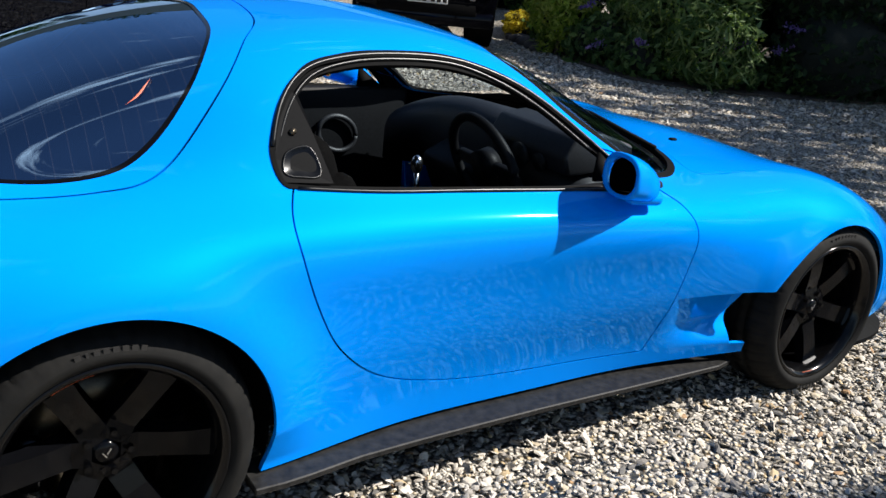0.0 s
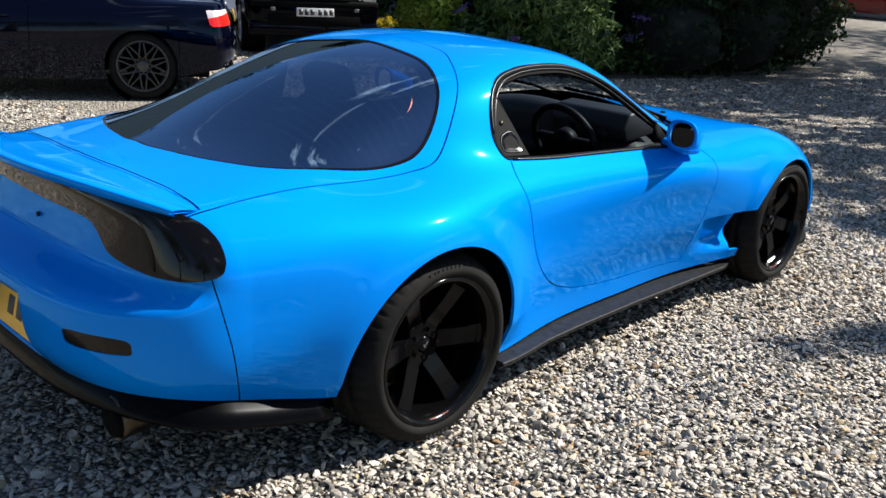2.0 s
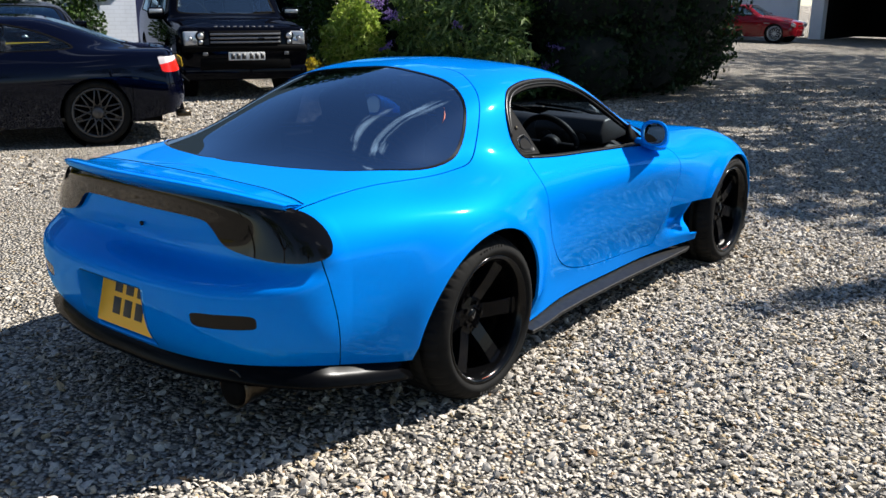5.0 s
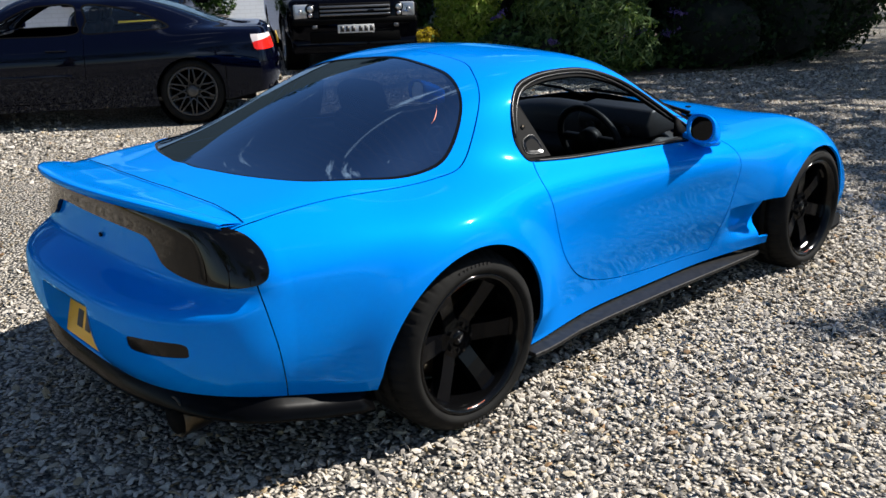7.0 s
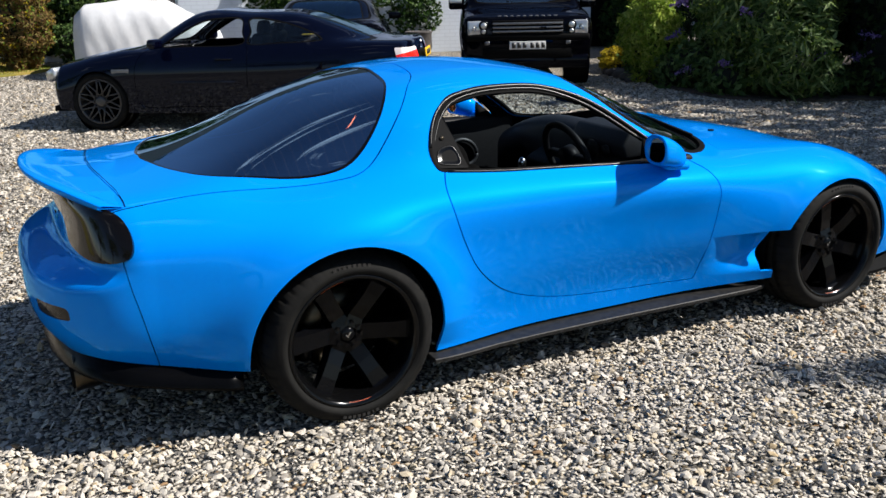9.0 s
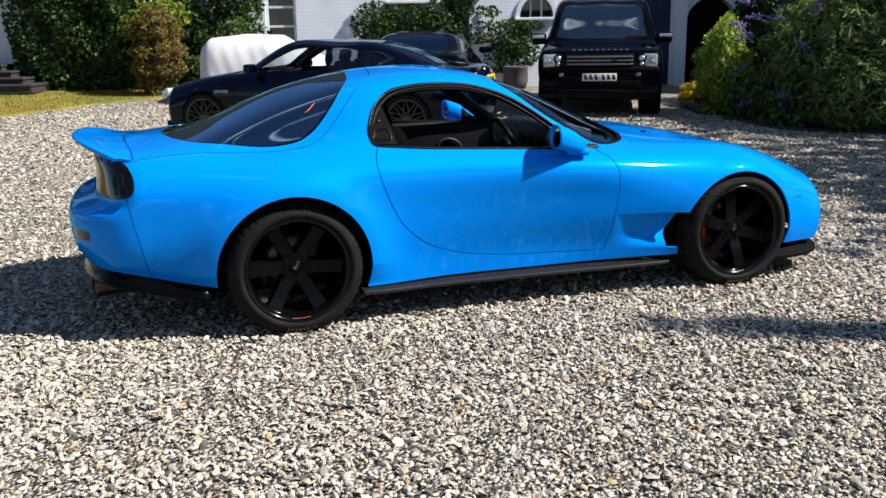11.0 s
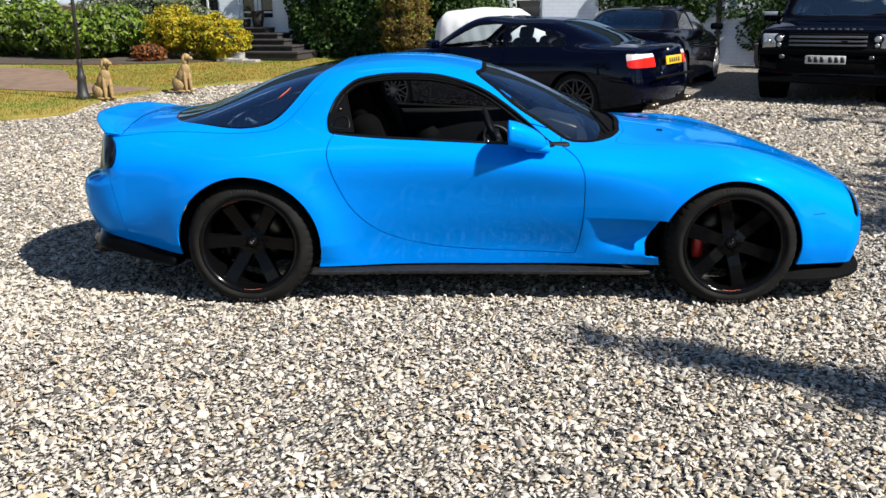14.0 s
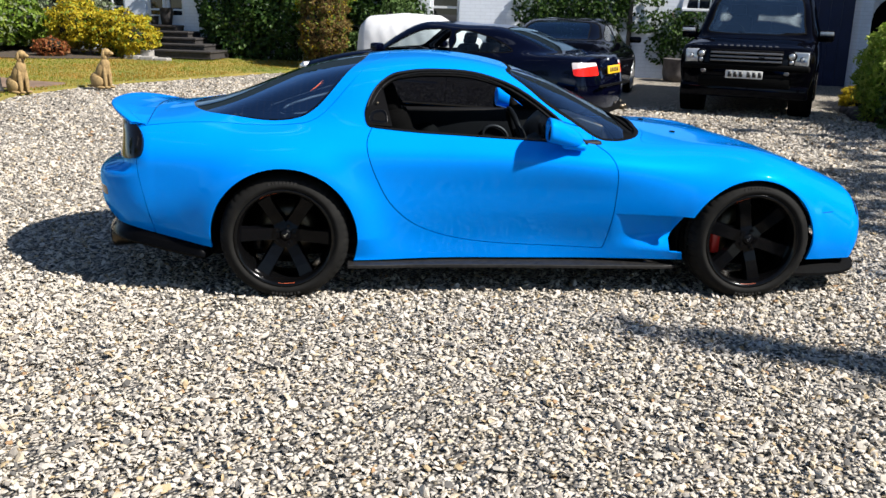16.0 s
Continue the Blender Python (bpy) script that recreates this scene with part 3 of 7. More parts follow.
# wheel housings and floor
for cx, cz, r in ARCHES:
    for sgn in (-1, 1):
        bm = lathe([(r + 0.012, 0.07), (r + 0.012, 0.36), (0.05, 0.36)], 48)
        bmesh.ops.delete(bm, geom=[v for v in bm.verts if v.co.z < -.10], context="VERTS")
        bmesh.ops.transform(bm, matrix=pose(cx, 0.87, cz) @ Matrix.Diagonal((1, -1, 1, 1)) if sgn > 0 else pose(cx, -0.87, cz), verts=bm.verts)
        part("wheel_housing", bm, M_LINER, car)
part("underfloor", box((3.4, 1.2, 0.05), (0.05, 0, 0.17)), M_LINER, car)
part("underfloor", box((1.5, 1.34, 0.05), (0.0, 0, 0.19)), M_LINER, car)


def wheel_thing(parent, x, sgn, radius, width, rim_r, dish, turn):
    """One wheel with its face at y = 0, looking along -y, under the car."""
    w = new("wheel")
    w.parent = parent
    w.matrix_local = pose(x, sgn * HUB, HUB_Z, 0, 0, 0 if sgn < 0 else 180)
    out = -0.045
    nseg = 96 * 3
    prof = [(rim_r - .012, out + .016), (rim_r + .002, out + .002), (rim_r + .012, out - .006), (rim_r + .020, out - .010), (rim_r + .028, out - .009), (radius - .030, out + .003), (radius - .020, out + .014), (radius - .009, out + .036), (radius - .003, out + .058), (radius, out + .080),
            (radius - .009, out + .082), (radius - .009, out + .092), (radius, out + .094), (radius, out + width * .5 + .010), (radius - .009, out + width * .5 + .012), (radius - .009, out + width * .5 + .022), (radius, out + width * .5 + .024), (radius, out + width - .06), (radius - .012, out + width - .01), (rim_r + .01, out + width), (rim_r - .01, out + width - .02)]
    tyre = lathe(prof, nseg)
    tyre.verts.ensure_lookup_table()
    for r in (6, 7, 8, 9, 12, 13, 16, 17):
        for i in range(0, nseg, 6):
            v = tyre.verts[r * nseg + (i + (0 if r < 10 else 3)) % nseg]
            v.co.x, v.co.z = v.co.x * (1 - .016), v.co.z * (1 - .016)
    part("tyre", tyre, M_RUBBER, w, "black low-profile tyre")
    bm = lathe([(rim_r + .004, out + .010), (rim_r + .004, out - .001), (rim_r - .004, out - .003), (rim_r - .012, out + .004), (rim_r - .020, out + .014), (rim_r - .024, out + .05), (rim_r - .03, out + .17), (rim_r - .02, out + width - .02)], 80)
    part("rim", bm, M_LIP, w, "gloss black rim with a thin polished lip")
    for k in range(6):
        a = 2 * math.pi * k / 6 + turn
        bm = bmesh.new()
        stations = [(0.030, .030, dish - .004, .050), (0.070, .0285, dish + .006, .046), (0.12, .0275, dish * 0.72, .040), (0.17, .028, dish * 0.36, .032), (rim_r - .030, .031, .004, .026), (rim_r - .012, .034, -.022, .022)]
        rings = []
        for r0, hw, y0, dp in stations:
            rings.append([bm.verts.new((r0, y0 + d * dp, s * hw * (1 if d == 0 else 1.35))) for s, d in ((-1, 0), (-.8, -.08), (.8, -.08), (1, 0), (1, 1), (-1, 1))])
        for p, q in zip(rings, rings[1:]):
            for i in range(6):
                bm.faces.new((p[i], p[(i + 1) % 6], q[(i + 1) % 6], q[i]))
        bm.faces.new(rings[0])
        bm.faces.new(rings[-1][::-1])
        bmesh.ops.recalc_face_normals(bm, faces=bm.faces)
        bmesh.ops.rotate(bm, cent=(0, 0, 0), matrix=Matrix.Rotation(a, 3, "Y"), verts=bm.verts)
        part("spoke", bm, M_RIM, w, "", False)
    part("hub", lathe([(0.001, dish - .012), (.022, dish - .012), (.026, dish - .008), (.030, dish - .002), (.058, dish + .002), (.070, dish + .012), (.072, dish + .06)], 40), M_RIM, w)
    for k in range(5):
        a = 2 * math.pi * k / 5
        part("wheel_nut", cyl(.0085, .0075, .024, pose(.050 * math.cos(a), dish - .004, .050 * math.sin(a), 90), 6), M_LIP, w, "", False)
    part("brake_disc", lathe([(.08, .125), (.165, .125), (.165, .150), (.08, .150)], 48), M_STEEL, w)
    return w


for x in (REAR_WHEEL, FRONT_WHEEL):
    for sgn in (-1, 1):
        rear = x < 0
        w = wheel_thing(car, x, sgn, 0.327, 0.285 if rear else 0.262, 0.247, 0.045 if rear else 0.018, 0.03 if rear else 0.30)
        if sgn < 0:
            bm = box((.055, .06, .14), (-.145, .115, -.03), (0, 0, 0), .018)
            part("brake_caliper", bm, M_RED if not rear else M_RIM, w)

# door mirrors
def door_mirror(sgn):
    """An egg-shaped shell, open to the rear, on a short foot."""
    n, m = 33, 14
    pts = []
    for i in range(m):
        u = i / (m - 1)
        x = .096 + .19 * u
        k = (1 - u**2.3) ** 0.5
        cz, cy = .864 - .062 * u**1.2, .894 - .052 * u
        ring_pts = []
        for q in range(n):
            a = 2 * math.pi * q / (n - 1)
            P8 = lambda c: math.copysign(abs(c) ** 0.8, c)
            ring_pts.append((x, sgn * (cy + .069 * k * P8(math.cos(a))), cz + .062 * k * P8(math.sin(a))))
        pts.append(ring_pts)
    lip = lambda x, ky, kz: [(x, sgn * (.894 + (abs(p[1]) - .894) * ky), .864 + (p[2] - .864) * kz) for p in pts[0]]
    back = [lip(.090, .95, .94), lip(.092, .82, .80), lip(.108, .80, .78)]
    g = np.array(back[::-1] + pts)
    bm = bmesh.new()
    rows = [[bm.verts.new(p) for p in r[:-1]] for r in g]
    for a, b in zip(rows, rows[1:]):
        for q in range(len(a)):
            bm.faces.new((a[q], a[(q + 1) % len(a)], b[(q + 1) % len(a)], b[q]))
    bmesh.ops.remove_doubles(bm, verts=bm.verts, dist=1e-4)
    bmesh.ops.recalc_face_normals(bm, faces=bm.faces)
    mir = part("door_mirror", bm, M_BLUE, car, "blue door mirror")
    foot = bmesh.new()
    add_box(foot, (.13, .13, .040), (.235, sgn * .815, .790), (sgn * -10, 6, 0), .018, 3)
    part("mirror_foot", foot, M_BLUE, mir)
    g = bmesh.new()
    bmesh.ops.create_circle(g, cap_ends=True, segments=36, radius=1)
    for v in g.verts:
        P8 = lambda c: math.copysign(abs(c) ** 0.8, c)
        v.co = (.101 + .006 * v.co.y, sgn * (.894 + P8(v.co.x) * .056), .864 + P8(v.co.y) * .050)
    part("mirror_pane", g, M_MIRROR, mir, "mirror glass", False)


door_mirror(-1)
door_mirror(1)

# ducktail spoiler on the hatch
def ducktail():
    us, vs = np.linspace(-1, 1, 81), np.linspace(0, 1, 25)
    pts = np.zeros((len(us), len(vs), 3))
    for i, u in enumerate(us):
        y = 0.625 * u
        back = -2.200 + 0.215 * abs(u) ** 2.4
        top = 0.905 - 0.070 * abs(u) ** 3.0
        fx = back + 0.26 - 0.17 * abs(u) ** 3
        fz = float(np.interp(abs(y), [0, .24, .47, .58, .63], [.872, .868, .853, .836, .822]))
        prof = [(fx, fz - .002), (fx - .10, fz + .004), (back + .07, top - .012), (back + .018, top), (back, top - .006), (back + .012, top - .026), (back + .05, top - .048), (-2.06 + .12 * u * u, 0.812)]
        t = np.linspace(0, 1, len(prof))
        pp = spline(t, np.array(prof), vs)
        pts[i, :, 0], pts[i, :, 1], pts[i, :, 2] = pp[:, 0], y, pp[:, 1]
    s = sheet(pts)
    if s.n[len(s.n) // 2 - 8][2] < 0:
        s = Skin(s.v, -s.n, s.e, [f[::-1] for f in s.f])
    s.ob("rear_spoiler", M_BLUE, car, "blue ducktail spoiler across the hatch", 0.0)


ducktail()
us = np.linspace(-1, 1, 61)
seam_pts = [(-2.200 + .215 * abs(u) ** 2.4 + .26 - .17 * abs(u) ** 3 - .012, .625 * u, float(np.interp(abs(.625 * u), [0, .24, .47, .58, .63], [.872, .868, .853, .836, .822])) + .004) for u in us]
part("spoiler_seam", tube(seam_pts, .0014, 6), M_BLACKTRIM, car)

# skirts, splitter, diffuser strip, exhaust
def blade(name, path, width, thick, mat, label=""):
    """A flat blade along a path of (x, y, z, width): inner and outer edge level."""
    bm = bmesh.new()
    rings = []
    for x, y, z, nx, ny, w in path:
        rings.append([bm.verts.new((x, y, z)), bm.verts.new((x + nx * w, y + ny * w, z + .004)), bm.verts.new((x + nx * w, y + ny * w, z + thick)), bm.verts.new((x, y, z + thick + .006))])
    for p, q in zip(rings, rings[1:]):
        for i in range(4):
            bm.faces.new((p[i], p[(i + 1) % 4], q[(i + 1) % 4], q[i]))
    bm.faces.new(rings[0])
    bm.faces.new(rings[-1])
    bmesh.ops.recalc_face_normals(bm, faces=bm.faces)
    bmesh.ops.bevel(bm, geom=[e for e in bm.edges], offset=.003, segments=1, affect="EDGES")
    return part(name, bm, mat, car, label, False)


for sgn in (-1, 1):
    xs = np.linspace(-.90, .835, 24)
    ys = np.interp(xs, [-.9, -.6, 0, .835], [.76, .72, .72, .74])
    wd = np.interp(xs, [-.9, -.8, -.4, .5, .80, .835], [.122, .132, .114, .102, .096, .078])
    zs = np.interp(xs, [-.9, -.6, .835], [.140, .132, .128])
    blade("side_skirt", [(x, sgn * y, z, 0, sgn, w) for x, y, z, w in zip(xs, ys, zs, wd)], 0, .022, M_SKIRT, "flat black side skirt blade")
th = np.linspace(-math.pi / 2, math.pi / 2, 41)
P = lambda c, k: math.copysign(abs(c) ** k, c)
bm = bmesh.new()
rings = []
for a in th:
    cx, sy = P(math.cos(a), .75), P(math.sin(a), .62)
    x, y = 1.47 + .485 * cx, .80 * sy
    ox, oy = 1.47 + .550 * cx, .85 * sy
    rings.append([bm.verts.new(q) for q in ((x - .12, y * .8, .105), (ox, oy, .100), (ox, oy, .116), (x, y, .150), (x - .12, y * .8, .175))])
for a, b in zip(rings, rings[1:]):
    for k in range(5):
        bm.faces.new((a[k], a[(k + 1) % 5], b[(k + 1) % 5], b[k]))
bm.faces.new(rings[0])
bm.faces.new(rings[-1])
bmesh.ops.recalc_face_normals(bm, faces=bm.faces)
part("front_splitter", bm, M_BLACKTRIM, car, "black front splitter", False)
# the rear lower lip follows the bumper's edge
edge_r = rear_grid[6::6, 0]
side_r = np.array([grid[k, 0] for k in range(0, 22, 4)])[::-1]
run = np.vstack([side_r, edge_r])
run = np.vstack([run, (run * (1, -1, 1))[::-1]])
bm = bmesh.new()
rings = []
for i, q in enumerate(run):
    d = run[min(i + 1, len(run) - 1)] - run[max(i - 1, 0)]
    o = np.array([d[1], -d[0], 0])
    o = o / (np.linalg.norm(o) + 1e-9)
    if np.dot(o, q * (1, 1, 0) + (1.2, 0, 0)) < 0:
        o = -o
    f1 = 1 + 2.2 * float(np.interp(q[0], [-2.14, -1.97, -1.80, -1.58], [0, 1, 1, .2]))
    rings.append([bm.verts.new(q + o * a + (0, 0, b)) for a, b in ((-.03, .012), (-.004, .006), (.004 * f1, -.022), (.024 * f1, -.044), (.021 * f1, -.058), (-.06, -.058))])
for a, b in zip(rings, rings[1:]):
    for k in range(6):
        bm.faces.new((a[k], a[(k + 1) % 6], b[(k + 1) % 6], b[k]))
bm.faces.new(rings[0])
bm.faces.new(rings[-1])
bmesh.ops.recalc_face_normals(bm, faces=bm.faces)
part("rear_valance", bm, M_GLOSSBLACK, car, "gloss black rear lower lip")

# ---- the coupe's fittings ----
# number plate in its recess: bars stand for the characters
PLATE = pose(-2.164, .012, .432, 0, 14, 0)
plate = part("number_plate", box((.006, .330, .200), (0, 0, 0), (0, 0, 0), .002), material("yellow_plate", (0.85, 0.44, 0.008), 0.4), car, "yellow square rear number plate", False)
plate.data.transform(PLATE)
holder = box((.020, .300, .180), (.0132, 0, 0), (0, 0, 0), .004)
bmesh.ops.transform(holder, matrix=PLATE, verts=holder.verts)
part("plate_holder", holder, M_BLACKTRIM, plate, "", False)
M_INK = material("plate_ink", (0.01, 0.01, 0.01), 0.5)
for row in (-.030, .048):
    for k in range(3):
        bm = box((.002, .044, .060), (-.0036, (k - 1) * .066 - .01, row), (0, 0, 0), .0006)
        bmesh.ops.transform(bm, matrix=PLATE, verts=bm.verts)
        part("plate_bar", bm, M_INK, plate, "dark printed bar")
# exhaust
ex = bmesh.new()
lathe([(.050, -.10), (.056, -.02), (.060, .0), (.056, .002), (.050, -.02), (.046, -.16), (.001, -.16)], 40, bm=ex)
bmesh.ops.transform(ex, matrix=pose(-2.13, -.50, .226, 0, 3, 90) @ Matrix.Diagonal((1.14, 1.14, 1.14, 1)), verts=ex.verts)
tip = part("exhaust_tip", ex, M_STEEL, car, "wide burnt-steel exhaust outlet")
# solid near-black plug fills the outlet
part("exhaust_bore", cyl(.050, .050, .16, pose(-2.062, -.50, .226, 0, 87, 0), 32), M_LINER, tip, "near-black plug inside the outlet")
part("exhaust_can", cyl(.07, .07, .40, pose(-1.80, -.49, .245, 0, 90, 0), 32), M_STEEL, car)
# door handle triangles behind the side windows
def side_y(x, z):
    """Half width of the body at a height above its shoulder."""
    sc = section(np.array([x]), VS)[0][30:]
    return float(np.interp(z, sc[:, 1], sc[:, 0]))


def along(points, out, n):
    p = np.array([(x, side_y(x, z) + out, z) for x, z in points])
    return spline(np.arange(len(p)), p, np.linspace(0, len(p) - 1, n))


M_RUBBERLINE = material("glossy_rubber", (0.003, 0.003, 0.003), 0.32, 0, 0, 0.30)
for sgn in (-1, 1):
    tri = [(-.800, .858), (-.806, .905), (-.785, .975), (-.735, 1.045), (-.722, 1.03), (-.702, .95), (-.676, .850)]
    ys = [side_y(x, z) for x, z in tri]
    bm = bmesh.new()
    a = [bm.verts.new((x, sgn * (y + .002), z)) for (x, z), y in zip(tri, ys)]
    b = [bm.verts.new((x, sgn * (y - .020), z)) for (x, z), y in zip(tri, ys)]
    bm.faces.new(a)
    bm.faces.new(b[::-1])
    for i in range(len(a)):
        bm.faces.new((a[i], b[i], b[(i + 1) % len(a)], a[(i + 1) % len(a)]))
    bmesh.ops.recalc_face_normals(bm, faces=bm.faces)
    panel = part("handle_panel", bm, M_PANEL, car, "dark grey triangular panel with the door handle", False)
    oval = loop([(-.792, .882), (-.780, .912), (-.752, .925), (-.722, .926), (-.706, .905), (-.702, .875), (-.716, .864), (-.750, .866), (-.780, .870)], 5)
    pts = [(x, sgn * (side_y(x, z) + .003), z) for x, z in oval]
    part("handle_rim", tube(list(pts) + [pts[0], pts[1]], .0028, 6), M_RUBBERLINE, panel, "thin rim of the handle recess")
    bm = bmesh.new()
    top = [bm.verts.new((x, sgn * (y * sgn + .0030), z)) for x, y, z in pts]
    mid = bm.verts.new((-.745, sgn * (side_y(-.745, .893) - .004), .893))
    for k in range(len(top)):
        bm.faces.new((top[k], top[(k + 1) % len(top)], mid))
    bmesh.ops.recalc_face_normals(bm, faces=bm.faces)
    part("door_handle", bm, M_LIP, panel, "black pull handle sunk in its recess")
    part("door_lock", cyl(.008, .008, .010, pose(-.752, sgn * (side_y(-.752, .958) + .001), .958, 90 + sgn * 25, 0, 0), 16), M_STEEL, panel)
    # black sail in front of the window, strips along the waist and over the window
    part("window_sail", prism([(.155, .800), (.275, .796), (.21, .846), (.160, .885)], .012 * -sgn, pose(0, sgn * .735, 0)), M_BLACKTRIM, car)
    pts = [(x, sgn * y, z) for x, y, z in along([(-.765, .846), (-.55, .828), (-.3, .816), (-.084, .805), (.10, .795), (.26, .784)], .004, 40)]
    part("waist_strip", tube(pts, .0045, 6), M_RUBBERLINE, car)
    pts = [(x, sgn * y, z) for x, y, z in along([(-.806, .93), (-.768, 1.018), (-.690, 1.086), (-.585, 1.112), (-.467, 1.121), (-.29, 1.116), (-.150, 1.088), (-.02, 1.038), (.10, .962), (.20, .884), (.27, .826)], .003, 70)]
    part("roof_strip", tube(pts, .0055, 8), M_RUBBERLINE, car, "thin glossy black strip over the side window")
    pts = [(x, sgn * y, z) for x, y, z in along([(-.785, .94), (-.748, 1.008), (-.676, 1.072), (-.575, 1.100), (-.467, 1.109), (-.29, 1.104), (-.158, 1.075), (-.034, 1.021), (.08, .948), (.17, .878)], -.004, 70)]
    part("window_bead", tube(pts, .0045, 8), M_RUBBERLINE, car)

# the short seam between front wing and bumper, and the washer jets
for sgn in (-1, 1):
    low = section(np.linspace(1.545, 1.67, 8), VS)
    pts = [(x, sgn * (float(np.interp(.447, c[:60, 1], c[:60, 0])) + .0005), .447) for x, c in zip(np.linspace(1.545, 1.67, 8), low)]
    part("bumper_seam", tube(pts, .0016, 5), M_BLACKTRIM, car)
    part("washer_jet", box((.03, .018, .010), (.93, sgn * .30, .794), (0, 3, 0), .004), M_BLACKTRIM, car)

# a small orange sticker on the hatch glass
pts = along([(-1.085, 1.008), (-1.066, 1.022), (-1.048, 1.038), (-1.030, 1.054)], .004, 14)
bm = bmesh.new()
rows = [[bm.verts.new((x + .012 * k * (1 - i / 16), -y + .004 * k, z + .006 * k * (1 - i / 16))) for k in (-1, 1)] for i, (x, y, z) in enumerate(pts)]
for p, q in zip(rows, rows[1:]):
    bm.faces.new((p[0], p[1], q[1], q[0]))
part("sticker", bm, M_ORANGE, car, "small orange sticker on the glass", False)

# wipers and cowl
for y0, y1 in ((-.50, .05), (.02, .52)):
    part("wiper", tube([(.63, y0, .822), (.575, (y0 + y1) / 2, .882), (.555, y1, .895)], .008, 6), M_BLACKTRIM, car)

# tyre wall lettering as plain raised bars, orange print on the rim
for w in [o for o in car.children if o.name.startswith("wheel") and "housing" not in o.name]:
    r = 0.285
    for start, n in ((78, 8), (258, 8)):
        for k in range(n):
            a = radians(start + k * 3.7)
            bm = box((.012 if k != 6 else .005, .002, .013), (0, 0, 0))
            bmesh.ops.transform(bm, matrix=Matrix.Rotation(-(a - math.pi / 2), 4, "Y") @ Matrix.Translation((0, -.0505, r)), verts=bm.verts)
            part("tyre_mark", bm, M_TYREMARK, w, "faint raised bar on the tyre wall", False)
    for dz, tilt in ((.004, 35), (-.004, -35)):
        part("hub_mark", box((.003, .001, .016), (dz * 1.2, -.0, dz), (0, tilt, 0)), M_CHROME, w, "small bright mark on the hub", False).location.y = (.045 if w.location.x < 0 else .018) - .0128
    for start in (100, 262):
        for k in range(9):
            a = radians(start + k * 2.4)
            bm = box((.007, .001, .005))
            bmesh.ops.transform(bm, matrix=Matrix.Rotation(-(a - math.pi / 2), 4, "Y") @ Matrix.Translation((0, -.045 + .0055, .2345)) @ Matrix.Rotation(radians(35), 4, "X"), verts=bm.verts)
            part("rim_print", bm, M_ORANGE, w, "small orange print on the rim", False)

# cabin
part("floor_pan", box((2.0, 1.30, .04), (-.25, 0, .24)), M_CABIN, car)
part("tunnel", box((1.5, .26, .30), (.0, 0, .40), (0, 0, 0), .05), M_CABIN, car)
dash = bmesh.new()
add_box(dash, (.40, 1.30, .28), (.42, 0, .66), (0, 0, 0), .08, 5)
bmesh.ops.subdivide_edges(dash, edges=[e for e in dash.edges if abs(e.verts[0].co.y - e.verts[1].co.y) > .5], cuts=14, use_grid_fill=True)
for v in dash.verts:
    v.co.z += .080 - .17 * (v.co.y / .65) ** 2 * (v.co.z > .6) - .45 * max(v.co.x - .42, 0)
part("dashboard", dash, M_DASH, car, "black dashboard")
part("instrument_hood", prism([(.16, .80), (.20, .865), (.30, .875), (.44, .83), (.44, .76), (.18, .74)], .40, pose(.02, -.57, .022), .012), M_DASH, car)
bm = bmesh.new()
for y in (-.46, -.36, -.26):
    add_cyl(bm, .042 if y == -.36 else .030, .040 if y == -.36 else .028, .012, pose(.175, y, .785, 0, 78, 0), 24)
part("instrument_dial", bm, M_SKIRT, car, "round instruments under the hood")
part("centre_console", box((.22, .30, .22), (.26, 0, .62), (0, -25, 0), .03, 3), M_CABIN, car)
ringpts = [(.065 + .085 * math.cos(2 * math.pi * k / 32), .705, .612 + .072 * math.sin(2 * math.pi * k / 32) - .012 * math.cos(2 * math.pi * k / 32)) for k in range(33)]
part("door_pull", tube(ringpts, .011, 8), M_DASH, car, "oval grey door pull on the far door")
bm = bmesh.new()
ringpts = [(0, .165 * math.cos(2 * math.pi * k / 40), .165 * math.sin(2 * math.pi * k / 40)) for k in range(41)]
tube(ringpts, .016, 8, bm)
add_box(bm, (.03, .30, .04), (.01, 0, 0), (0, 0, 0), .01)
add_box(bm, (.03, .04, .16), (.01, 0, -.08), (0, 0, 0), .01)
add_cyl(bm, .055, .05, .05, pose(.01, 0, 0, 0, 90, 0), 20)
bmesh.ops.transform(bm, matrix=pose(.04, -.36, .755, 0, -22, 0), verts=bm.verts)
part("steering_wheel", bm, M_CABIN, car, "black three-spoke steering wheel")
lever = part("gear_lever", tube([(.02, -.02, .50), (.0, -.03, .65)], .009, 8), M_CHROME, car)
bm = bmesh.new()
bmesh.ops.create_uvsphere(bm, u_segments=16, v_segments=10, radius=.022, matrix=pose(-.002, -.032, .676) @ Matrix.Diagonal((1, 1, 1.5, 1)))
part("gear_knob", bm, M_CHROME, lever, "bright metal gear knob")
for y in (-.36, .36):
    bm = bmesh.new()
    add_box(bm, (.50, .48, .16), (-.28, y, .38), (0, -8, 0), .06, 4)
    add_box(bm, (.16, .46, .56), (-.585, y, .64), (0, -18, 0), .07, 4)
    add_box(bm, (.12, .26, .18), (-.695, y, .955), (0, -16, 0), .05, 4)
    for q in (-1, 1):
        add_box(bm, (.14, .09, .40), (-.55, y + q * .215, .62), (0, -18, 0), .035, 3)
    part("seat", bm, M_SEAT, car, "black bucket seat")
